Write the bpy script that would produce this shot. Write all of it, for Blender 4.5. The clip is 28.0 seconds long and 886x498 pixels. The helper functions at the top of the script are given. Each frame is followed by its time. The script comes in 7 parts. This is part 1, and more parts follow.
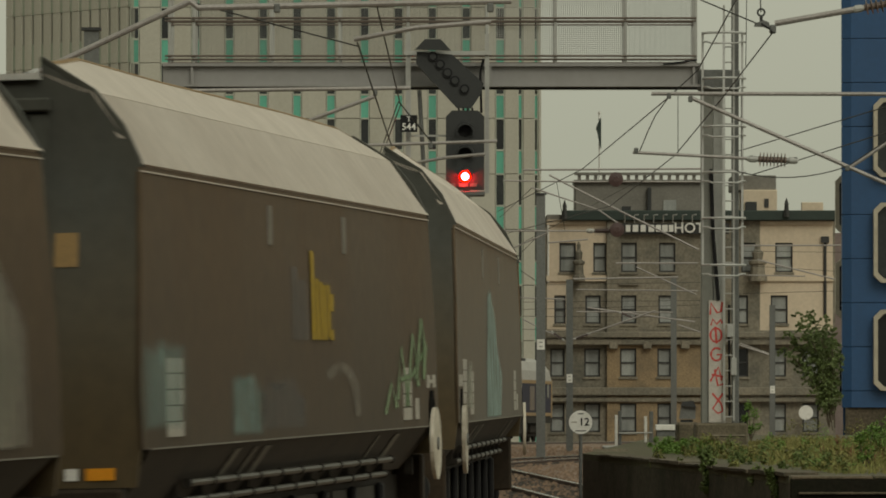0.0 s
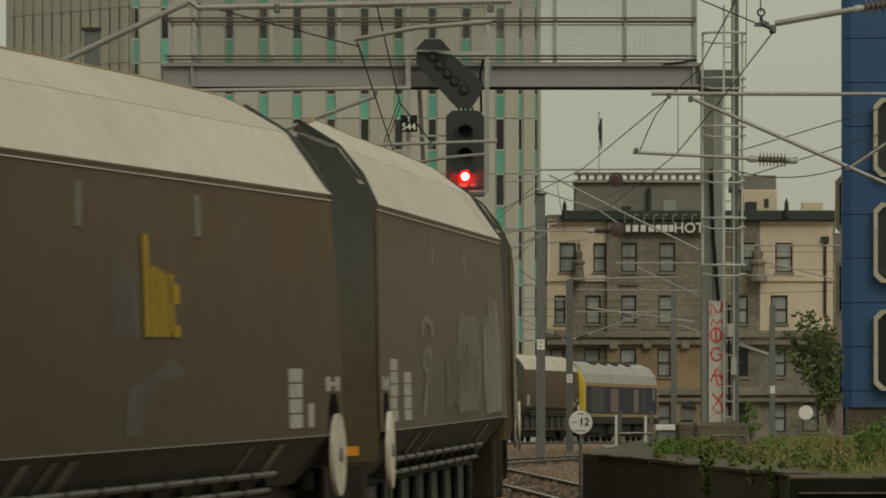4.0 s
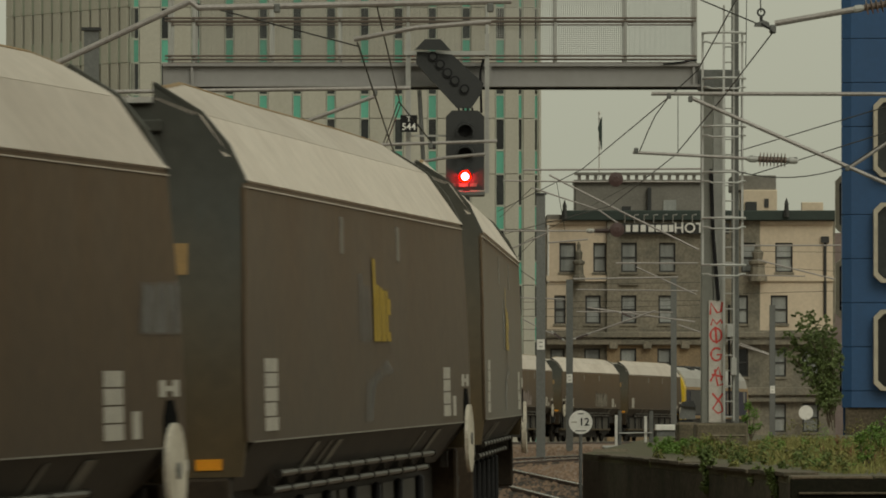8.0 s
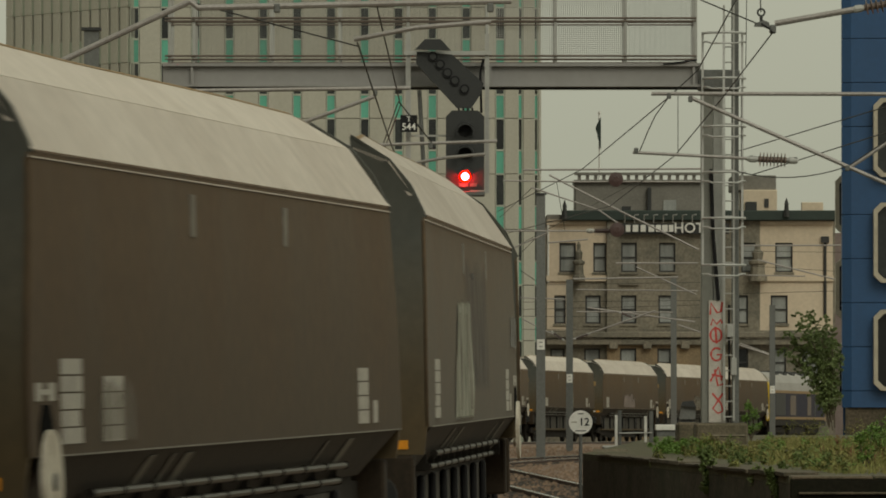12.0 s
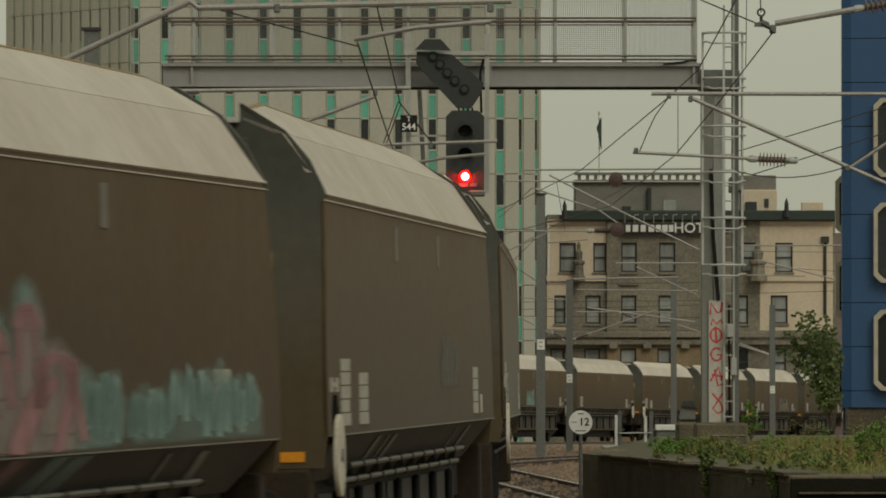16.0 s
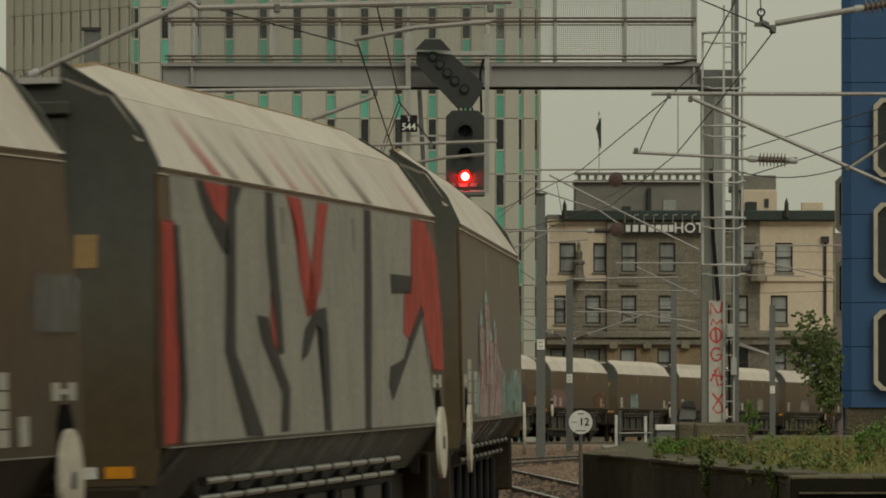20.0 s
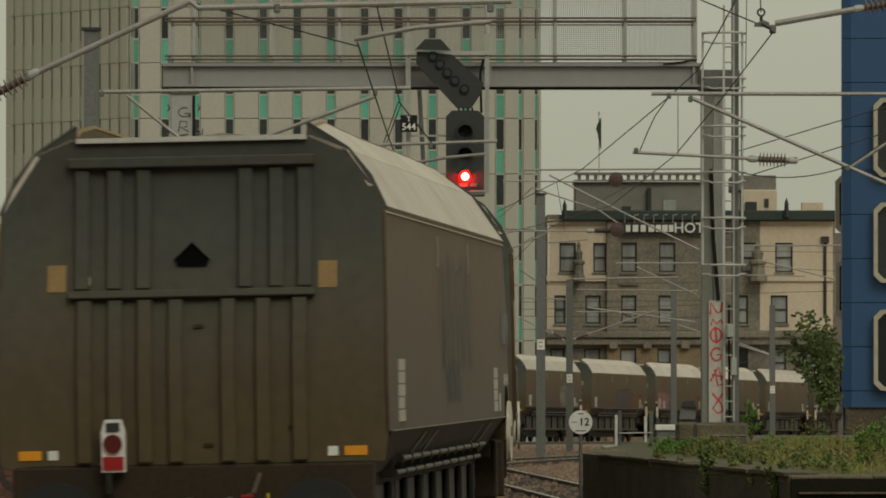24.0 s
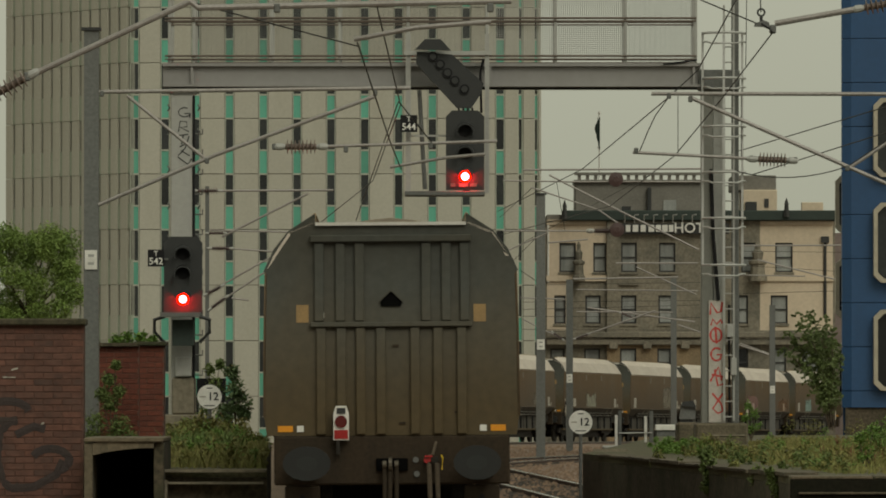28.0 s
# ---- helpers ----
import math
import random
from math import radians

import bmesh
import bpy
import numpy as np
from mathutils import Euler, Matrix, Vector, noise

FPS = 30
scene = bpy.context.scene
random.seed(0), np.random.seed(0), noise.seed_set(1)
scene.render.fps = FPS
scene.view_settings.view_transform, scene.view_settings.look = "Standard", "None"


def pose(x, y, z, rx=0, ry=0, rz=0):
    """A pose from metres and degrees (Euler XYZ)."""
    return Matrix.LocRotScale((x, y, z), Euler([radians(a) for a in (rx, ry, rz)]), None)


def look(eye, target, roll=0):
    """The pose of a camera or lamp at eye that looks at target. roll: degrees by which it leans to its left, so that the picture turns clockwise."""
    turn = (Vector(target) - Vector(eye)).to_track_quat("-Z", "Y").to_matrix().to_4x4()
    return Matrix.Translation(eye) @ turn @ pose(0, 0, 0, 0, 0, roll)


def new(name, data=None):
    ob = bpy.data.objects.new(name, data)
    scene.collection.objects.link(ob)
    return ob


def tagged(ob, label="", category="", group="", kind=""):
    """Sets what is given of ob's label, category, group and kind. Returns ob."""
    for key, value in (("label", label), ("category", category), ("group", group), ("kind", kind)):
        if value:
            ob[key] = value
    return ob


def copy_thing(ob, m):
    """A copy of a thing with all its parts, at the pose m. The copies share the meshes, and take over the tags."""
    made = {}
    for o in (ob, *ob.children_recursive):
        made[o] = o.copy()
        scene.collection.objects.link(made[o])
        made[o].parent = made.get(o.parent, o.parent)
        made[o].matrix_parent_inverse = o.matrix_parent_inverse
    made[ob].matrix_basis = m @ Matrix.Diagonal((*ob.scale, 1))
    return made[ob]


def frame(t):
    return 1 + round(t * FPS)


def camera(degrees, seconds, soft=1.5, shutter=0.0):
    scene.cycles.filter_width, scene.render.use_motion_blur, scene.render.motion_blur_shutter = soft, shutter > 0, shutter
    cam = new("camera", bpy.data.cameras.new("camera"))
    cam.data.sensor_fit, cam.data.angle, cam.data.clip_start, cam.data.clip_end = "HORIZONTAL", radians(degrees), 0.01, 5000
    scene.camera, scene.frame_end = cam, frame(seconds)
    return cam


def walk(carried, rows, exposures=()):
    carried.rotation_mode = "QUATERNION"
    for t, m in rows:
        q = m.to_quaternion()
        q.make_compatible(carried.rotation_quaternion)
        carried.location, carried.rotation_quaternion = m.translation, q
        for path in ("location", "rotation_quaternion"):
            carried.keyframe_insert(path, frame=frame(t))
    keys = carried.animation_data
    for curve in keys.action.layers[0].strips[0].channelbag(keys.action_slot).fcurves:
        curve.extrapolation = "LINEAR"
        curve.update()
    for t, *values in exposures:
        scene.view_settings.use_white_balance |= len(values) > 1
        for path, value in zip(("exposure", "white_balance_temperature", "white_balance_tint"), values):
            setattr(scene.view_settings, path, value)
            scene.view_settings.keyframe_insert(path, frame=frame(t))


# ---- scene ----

# ---- camera: a long lens on a tripod, standing still ----
cam = camera(7.01, 28.0, soft=1.8, shutter=0.85)
EYE = pose(0, 0, 1.95, 91.0384, 0, 0)
walk(cam, [(0.0, EYE), (28.0, EYE)], exposures=[(0.0, 0.0, 6950, 4), (28.0, 0.0, 6950, 4)])

# ---- overcast daylight ----
world = bpy.data.worlds.new("overcast")
scene.world = world
world.use_nodes = True
wn, wl = world.node_tree.nodes, world.node_tree.links
sky = wn.new("ShaderNodeTexSky")
sky.sky_type, sky.sun_disc = "NISHITA", False
sky.sun_elevation, sky.sun_rotation = radians(50), radians(150)
sky.dust_density, sky.air_density = 4.0, 1.5
grey = wn.new("ShaderNodeHueSaturation")
grey.inputs["Saturation"].default_value = 0.12
cloud = wn.new("ShaderNodeMix")
cloud.data_type = "RGBA"
cloud.inputs[0].default_value = 0.72
cloud.inputs[7].default_value = (4.6, 4.7, 3.9, 1)
wl.new(sky.outputs[0], grey.inputs["Color"])
wl.new(grey.outputs[0], cloud.inputs[6])
wl.new(cloud.outputs[2], wn["Background"].inputs[0])
wn["Background"].inputs[1].default_value = 0.105
sun = new("sun", bpy.data.lights.new("sun", "SUN"))
sun.data.energy, sun.data.angle, sun.data.color = 0.7, radians(25), (1.0, 0.96, 0.88)
sun.matrix_world = look((40, -60, 90), (0, 60, 0))

# ---- materials ----
MATS = {}


def surf(name, color, rough=0.7, metal=0.0, var=0.25, scale=3.0, stain=None, amount=0.5, bump=0.08, each=0.0, streak=False, gloss=0.5, dirt_shade=None):
    """A painted, stony or metal surface: fine grain, broad stains or streaks, slight relief."""
    m = bpy.data.materials.new(name)
    m.use_nodes = True
    n, l = m.node_tree.nodes, m.node_tree.links
    b = n["Principled BSDF"]
    b.inputs["Roughness"].default_value, b.inputs["Metallic"].default_value = rough, metal
    b.inputs["Specular IOR Level"].default_value = gloss
    tc = n.new("ShaderNodeTexCoord")
    oi = n.new("ShaderNodeObjectInfo")
    shift = n.new("ShaderNodeVectorMath")
    shift.operation = "MULTIPLY_ADD"
    shift.inputs[1].default_value = (1, 1, 1)
    spread = n.new("ShaderNodeMath")
    spread.operation = "MULTIPLY"
    spread.inputs[1].default_value = 37.0
    l.new(oi.outputs["Random"], spread.inputs[0])
    l.new(tc.outputs["Object"], shift.inputs[0])
    l.new(spread.outputs[0], shift.inputs[2])
    mp = n.new("ShaderNodeMapping")
    mp.inputs["Scale"].default_value = (1, 1, 0.14) if streak else (1, 1, 1)
    l.new(shift.outputs[0], mp.inputs[0])
    big = n.new("ShaderNodeTexNoise")
    big.inputs["Scale"].default_value, big.inputs["Detail"].default_value = scale, 6
    big.inputs["Roughness"].default_value = 0.65
    l.new(mp.outputs[0], big.inputs["Vector"])
    fine = n.new("ShaderNodeTexNoise")
    fine.inputs["Scale"].default_value, fine.inputs["Detail"].default_value = scale * 14, 4
    l.new(shift.outputs[0], fine.inputs["Vector"])
    ramp = n.new("ShaderNodeMapRange")
    ramp.inputs[1].default_value, ramp.inputs[2].default_value = 0.42, 0.72
    ramp.inputs[4].default_value = amount
    l.new(big.outputs[0], ramp.inputs[0])
    mix = n.new("ShaderNodeMix")
    mix.data_type = "RGBA"
    mix.inputs[6].default_value = (*color, 1)
    mix.inputs[7].default_value = (*(stain or [c * 0.55 for c in color]), 1)
    l.new(ramp.outputs[0], mix.inputs[0])
    if dirt_shade:  # brake dirt off the rails on ends, painted shade on sides; ragged upper limit
        low, high, finish = dirt_shade
        parts_of = n.new("ShaderNodeSeparateXYZ")
        l.new(tc.outputs["Object"], parts_of.inputs[0])
        ragged_z = n.new("ShaderNodeMath")
        ragged_z.operation = "MULTIPLY_ADD"
        ragged_z.inputs[1].default_value = -1.1
        l.new(big.outputs[0], ragged_z.inputs[0])
        l.new(parts_of.outputs["Z"], ragged_z.inputs[2])
        fall = n.new("ShaderNodeMapRange")
        fall.inputs[1].default_value, fall.inputs[2].default_value = low - 0.55, high - 0.55
        fall.inputs[3].default_value, fall.inputs[4].default_value = 1.0, 0.0
        l.new(ragged_z.outputs[0], fall.inputs[0])
        dirt_shaded = n.new("ShaderNodeMix")
        dirt_shaded.data_type = "RGBA"
        dirt_shaded.inputs[7].default_value = (*finish, 1)
        l.new(fall.outputs[0], dirt_shaded.inputs[0])
        l.new(mix.outputs[2], dirt_shaded.inputs[6])
        mix = dirt_shaded
    val = n.new("ShaderNodeMapRange")
    val.inputs[1].default_value, val.inputs[2].default_value = 0.3, 0.7
    val.inputs[3].default_value, val.inputs[4].default_value = 1 - var, 1 + var
    l.new(fine.outputs[0], val.inputs[0])
    own = n.new("ShaderNodeMapRange")
    own.inputs[3].default_value, own.inputs[4].default_value = 1 - each, 1 + each
    l.new(oi.outputs["Random"], own.inputs[0])
    both = n.new("ShaderNodeMath")
    both.operation = "MULTIPLY"
    l.new(val.outputs[0], both.inputs[0])
    l.new(own.outputs[0], both.inputs[1])
    mul = n.new("ShaderNodeVectorMath")
    mul.operation = "SCALE"
    l.new(mix.outputs[2], mul.inputs[0])
    l.new(both.outputs[0], mul.inputs["Scale"])
    l.new(mul.outputs[0], b.inputs["Base Color"])
    if bump:
        bp = n.new("ShaderNodeBump")
        bp.inputs["Strength"].default_value, bp.inputs["Distance"].default_value = bump, 0.02
        l.new(fine.outputs[0], bp.inputs["Height"])
        l.new(bp.outputs[0], b.inputs["Normal"])
    MATS[name] = m
    return m


def glow(name, color, power):
    m = bpy.data.materials.new(name)
    m.use_nodes = True
    b = m.node_tree.nodes["Principled BSDF"]
    b.inputs["Base Color"].default_value = (*color, 1)
    b.inputs["Emission Color"].default_value = (*color, 1)
    b.inputs["Emission Strength"].default_value = power
    return m


# last tuple paints shade into the lower part of the sides
WAGON_SIDE = surf("wagon_side_paint", (0.099, 0.060, 0.027), 0.72, 0, 0.14, 0.5, (0.118, 0.089, 0.058), 0.85, 0.02, 0.10, True, 0.3, (1.5, 2.9, (0.060, 0.039, 0.0195)))
dusty_side = WAGON_SIDE.node_tree.nodes["Principled BSDF"].inputs
dusty_side["Sheen Weight"].default_value, dusty_side["Sheen Roughness"].default_value = 0.2, 0.15
dusty_side["Sheen Tint"].default_value = (0.88, 0.92, 0.84, 1)
WAGON_ROOF = surf("wagon_canopy_paint", (0.58, 0.52, 0.445), 0.65, 0, 0.08, 0.45, (0.42, 0.355, 0.29), 0.7, 0.04, 0.1, True)
WAGON_END = surf("wagon_end_paint", (0.055, 0.058, 0.049), 0.7, 0, 0.12, 0.7, (0.060, 0.054, 0.038), 0.7, 0.04, 0.0, True, 0.35, (1.6, 3.1, (0.078, 0.056, 0.026)))
WAGON_DIRT = surf("wagon_underframe_grime", (0.022, 0.019, 0.015), 0.85, 0, 0.3, 2.0, (0.04, 0.034, 0.026), 0.6, 0.1, 0, False, 0.3)
STEEL_PIPE = surf("pipe_steel", (0.10, 0.093, 0.075), 0.5, 0.3, 0.2, 3)
SPRAYED_PIPE = surf("silver_sprayed_pipe", (0.30, 0.29, 0.26), 0.45, 0.3, 0.2, 3)
# near-white puts the sky's highlight on the top rail into its colour
SKY_BRIGHT_RAIL = surf("sky_bright_steel", (0.78, 0.76, 0.71), 0.3, 0.5, 0.08, 3, (0.55, 0.52, 0.47), 0.5, 0.01)
WHITE = surf("white_paint", (0.72, 0.71, 0.66), 0.5, 0, 0.1, 4, (0.45, 0.43, 0.38), 0.5, 0.02)
OFFWHITE = surf("faded_white_marks", (0.42, 0.40, 0.34), 0.6, 0, 0.15, 5, (0.25, 0.23, 0.2), 0.7, 0.02)
ORANGE = surf("orange_reflector", (0.75, 0.30, 0.02), 0.4, 0, 0.1, 6, None, 0.3, 0)
TAN = surf("tan_warning_plate", (0.25, 0.15, 0.045), 0.6, 0, 0.2, 8, (0.15, 0.095, 0.035), 0.5, 0)
YELLOW = surf("yellow_paint", (0.62, 0.42, 0.02), 0.5, 0, 0.1, 4, (0.35, 0.23, 0.03), 0.4, 0.02)
COAL = surf("load_of_stone_and_coal", (0.22, 0.17, 0.11), 0.95, 0, 0.4, 2, (0.08, 0.07, 0.06), 0.8, 0.6)
BLACK = surf("black_paint", (0.012, 0.012, 0.013), 0.6, 0, 0.2, 4, None, 0.5, 0.02, 0, False, 0.2)
# near-black that paints in the shade inside openings
SHADE_BLACK = surf("shade_black_opening", (0.004, 0.004, 0.004), 0.95, 0, 0.2, 4, None, 0.5, 0.0, 0, False, 0.05)
SPANDREL_PALE = surf("greenish_side_spandrel", (0.27, 0.31, 0.24), 0.6, 0, 0.05, 0.5, (0.24, 0.26, 0.2), 0.6, 0.02, 0.03, True)
WHEEL = surf("dirty_cream_wheel_paint", (0.6, 0.56, 0.46), 0.55, 0, 0.15, 4, (0.26, 0.21, 0.14), 0.8, 0.03, 0.15)
SLIT = surf("slit_window_grey", (0.2, 0.205, 0.17), 0.4, 0, 0.1, 0.6, (0.14, 0.14, 0.12), 0.6, 0.0, 0.25)
# also stands in for shade on the gantry's rear girder
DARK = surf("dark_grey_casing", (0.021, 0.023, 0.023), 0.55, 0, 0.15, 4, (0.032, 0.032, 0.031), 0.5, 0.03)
RUBBED = surf("rubbed_buffer_face", (0.015, 0.018, 0.017), 0.5, 0.1, 0.3, 6, (0.011, 0.013, 0.012), 0.6)
RUSTY_HOOK = surf("worn_rusty_hook", (0.1, 0.085, 0.06), 0.5, 0.3, 0.3, 9, (0.04, 0.03, 0.02), 0.8)
RUBBER = surf("buffer_steel", (0.010, 0.012, 0.0115), 0.55, 0.1, 0.3, 5, (0.012, 0.012, 0.011), 0.8)
RED_LAMP_BODY = surf("red_plate", (0.33, 0.012, 0.012), 0.4, 0, 0.1, 6, None, 0.3, 0)
RED_GLASS = surf("dark_red_lens", (0.10, 0.01, 0.01), 0.15, 0, 0.05, 6, None, 0.2, 0)
GALV = surf("galvanised_steel", (0.38, 0.38, 0.355), 0.55, 0.2, 0.05, 1.2, (0.28, 0.27, 0.245), 0.5, 0.01, 0.05, True)
GIRDER = surf("grey_girder_paint", (0.27, 0.262, 0.252), 0.55, 0.1, 0.04, 0.6, (0.21, 0.2, 0.185), 0.6, 0.01, 0.0, False)
GALV_DARK = surf("weathered_galvanised_steel", (0.135, 0.14, 0.132), 0.6, 0.25, 0.15, 1.5, (0.11, 0.105, 0.095), 0.6, 0.03, 0.08, True)
TUBE = surf("cantilever_tube_steel", (0.30, 0.28, 0.262), 0.5, 0.3, 0.15, 2, (0.22, 0.195, 0.175), 0.6, 0.03)
RUST_RAIL = surf("rusty_handrail", (0.13, 0.10, 0.08), 0.7, 0.1, 0.2, 3)
WIRE = surf("overhead_wire", (0.035, 0.033, 0.03), 0.6, 0.4, 0.1, 3, None, 0.3, 0)
DUSTY_CERAMIC = surf("dusty_brown_insulator", (0.16, 0.115, 0.09), 0.4, 0, 0.15, 5, None, 0.5, 0)
CERAMIC = surf("brown_glazed_insulator", (0.075, 0.043, 0.04), 0.3, 0, 0.15, 5, None, 0.5, 0)
PANEL = surf("cream_cladding_panel", (0.40, 0.388, 0.325), 0.65, 0, 0.05, 0.5, (0.345, 0.33, 0.268), 0.6, 0.02, 0.035, True)
PANEL_GREY = surf("cladding_backing", (0.2, 0.19, 0.16), 0.7, 0, 0.1, 0.5)
TEAL = surf("teal_spandrel_panel", (0.10, 0.36, 0.26), 0.35, 0, 0.06, 1, (0.08, 0.30, 0.22), 0.5, 0.0, 0.18)
OFFICE_GLASS = surf("dark_tinted_window", (0.016, 0.019, 0.02), 0.22, 0, 0.2, 0.6, (0.04, 0.043, 0.04), 0.5, 0.0, 0.5)
WINDOW_TRIM = surf("greenish_window_trim", (0.40, 0.42, 0.35), 0.5, 0.1, 0.06, 2)
ALU = surf("aluminium_trim", (0.42, 0.38, 0.29), 0.5, 0.1, 0.06, 2)
STONE = surf("soot_stained_sandstone", (0.228, 0.202, 0.153), 0.9, 0, 0.22, 0.45, (0.105, 0.102, 0.083), 0.95, 0.2, 0.05)
CREAM = surf("cream_painted_render", (0.60, 0.50, 0.375), 0.8, 0, 0.06, 0.4, (0.48, 0.40, 0.29), 0.7, 0.05, 0.02, True)
GREEN_TRIM = surf("dark_green_fascia", (0.02, 0.035, 0.028), 0.6, 0, 0.2, 1)
SASH = surf("dark_window_frame", (0.03, 0.03, 0.028), 0.5, 0, 0.15, 3)
CURTAIN = surf("net_curtain_behind_glass", (0.30, 0.31, 0.29), 0.35, 0, 0.12, 1.2, (0.14, 0.15, 0.145), 0.9, 0.0, 0.2, True)
STONE_WARM = surf("warm_cleaned_sandstone", (0.31, 0.225, 0.13), 0.9, 0, 0.18, 0.7, (0.17, 0.13, 0.085), 0.9, 0.2, 0.05)
HOTEL_GREY = surf("grey_rooftop_render", (0.20, 0.19, 0.165), 0.85, 0, 0.12, 0.6, (0.13, 0.12, 0.1), 0.7, 0.05)
BLUE = surf("blue_metal_cladding", (0.018, 0.069, 0.168), 0.45, 0.1, 0.06, 0.5, (0.02, 0.06, 0.14), 0.6, 0.02, 0.04, True)
BRICK = surf("red_brown_brick", (0.15, 0.07, 0.05), 0.9, 0, 0.25, 0.7, (0.055, 0.04, 0.034), 0.95, 0.3, 0.06)
BRICK_RED = surf("bright_red_brick", (0.15, 0.042, 0.025), 0.9, 0, 0.2, 1.5, (0.08, 0.03, 0.022), 0.7, 0.3, 0.12)
MORTAR = surf("dark_mortar", (0.13, 0.07, 0.053), 0.95, 0, 0.2, 3, None, 0.6, 0.3)
CONCRETE = surf("weathered_concrete", (0.23, 0.20, 0.145), 0.9, 0, 0.2, 1.2, (0.11, 0.10, 0.075), 0.8, 0.2)
CONCRETE_DARK = surf("mossy_dark_concrete", (0.085, 0.069, 0.046), 0.95, 0, 0.45, 1.1, (0.026, 0.032, 0.013), 1.0, 0.3)
EARTH = surf("platform_soil", (0.10, 0.09, 0.05), 0.95, 0, 0.3, 1.5, (0.06, 0.07, 0.03), 0.8, 0.4)
BALLAST = surf("rusty_ballast", (0.21, 0.145, 0.10), 0.95, 0, 0.45, 0.8, (0.13, 0.085, 0.06), 0.8, 0.8)
RAIL = surf("rusty_rail", (0.09, 0.06, 0.045), 0.6, 0.4, 0.2, 3)
RAIL_TOP = surf("polished_rail_head", (0.5, 0.49, 0.46), 0.25, 0.9, 0.1, 3, None, 0.3, 0)
SLEEPER = surf("dark_timber_sleeper", (0.06, 0.05, 0.04), 0.9, 0, 0.3, 3)
GRASS = surf("dry_grass", (0.165, 0.17, 0.045), 0.8, 0, 0.5, 1.3, (0.23, 0.175, 0.07), 0.8, 0.0)
WEED = surf("dark_green_weeds", (0.10, 0.15, 0.036), 0.7, 0, 0.4, 1.2, (0.15, 0.17, 0.05), 0.8, 0.0)
COPING = surf("worn_coping_stone", (0.13, 0.105, 0.072), 0.95, 0, 0.3, 2.0, (0.05, 0.05, 0.028), 0.95, 0.3, 0.2)
HEADSTOCK = surf("grimy_headstock", (0.034, 0.0225, 0.012), 0.8, 0, 0.25, 1.5, (0.018, 0.0135, 0.008), 0.9, 0.06, 0.0, True, 0.3)
TREE_LEAF = surf("pale_green_tree_leaves", (0.19, 0.27, 0.06), 0.6, 0, 0.35, 1.5, (0.11, 0.18, 0.04), 0.8, 0.0)
BUDDLEIA = surf("buddleia_leaves", (0.14, 0.19, 0.06), 0.6, 0, 0.4, 1.5, (0.08, 0.12, 0.04), 0.8, 0.0)
LEAF = surf("green_leaves", (0.13, 0.23, 0.035), 0.6, 0, 0.4, 1.5, (0.07, 0.14, 0.022), 0.8, 0.0)
LEAF_DARK = surf("dark_bush_leaves", (0.075, 0.12, 0.042), 0.6, 0, 0.45, 1.5, (0.05, 0.08, 0.028), 0.8, 0.0)
BARK = surf("bark", (0.08, 0.06, 0.04), 0.9, 0, 0.3, 4)
RUSTY_WEED = surf("reddish_dock_weeds", (0.17, 0.075, 0.035), 0.8, 0, 0.3, 2)
RED_PAINT = surf("red_spray_paint", (0.55, 0.06, 0.05), 0.6, 0, 0.1, 3, None, 0.3, 0)
GLOW_RED = glow("lit_red_lens", (1.0, 0.012, 0.02), 170.0)
# made paler than the other hoods so the red glow shows on it
LIT_HOOD = surf("glow_catching_hood", (0.035, 0.034, 0.034), 0.6, 0, 0.1, 4)
GLOW_RIM = glow("red_lens_rim", (1.0, 0.012, 0.012), 0.5)


# ---- mesh helpers ----
def origin_of(ob):
    v = Vector((0, 0, 0))
    while ob:
        v += ob.location
        ob = ob.parent
    return v


def part(name, bm, material, parent=None, label="", kind="", smooth=False):
    """Links a bmesh, drawn in world metres, as ONE mesh object under a thing or a part."""
    me = bpy.data.meshes.new(name)
    if parent:
        bmesh.ops.translate(bm, verts=bm.verts, vec=-origin_of(parent))
    bm.to_mesh(me)
    bm.free()
    me.materials.append(material)
    if smooth:
        me.polygons.foreach_set("use_smooth", [True] * len(me.polygons))
    ob = new(name, me)
    ob.parent = parent
    return tagged(ob, label=label, kind=kind)


def thing(name, place, label, category, group="", kind=""):
    ob = new(name)
    ob.empty_display_size = 0.2
    ob.location = place
    return tagged(ob, label, category, group, kind)


def shared(name, me, places, parent, label=""):
    """Alike pieces on one mesh, each an object of its own under its parent."""
    o = origin_of(parent)
    for p in places:
        ob = new(name, me)
        ob.parent = parent
        if isinstance(p, Matrix):
            ob.matrix_basis = Matrix.Translation(-o) @ p
        else:
            ob.location = Vector(p) - o
        tagged(ob, label=label)


def mesh_of(name, bm, material):
    me = bpy.data.meshes.new(name)
    bm.to_mesh(me)
    bm.free()
    me.materials.append(material)
    return me


def box(bm, x0, x1, y0, y1, z0, z1, bevel=0.0):
    b = bmesh.new()
    bmesh.ops.create_cube(b, size=1)
    for v in b.verts:
        v.co = (x0 if v.co.x < 0 else x1, y0 if v.co.y < 0 else y1, z0 if v.co.z < 0 else z1)
    if bevel:
        bmesh.ops.bevel(b, geom=b.edges[:], offset=bevel, segments=1, affect="EDGES")
    return absorb(bm, b)


def absorb(bm, b):
    tmp = bpy.data.meshes.new("tmp")
    b.to_mesh(tmp)
    b.free()
    bm.from_mesh(tmp)
    bpy.data.meshes.remove(tmp)
    return bm


def boxed(*a, bevel=0.0):
    return box(bmesh.new(), *a, bevel=bevel)


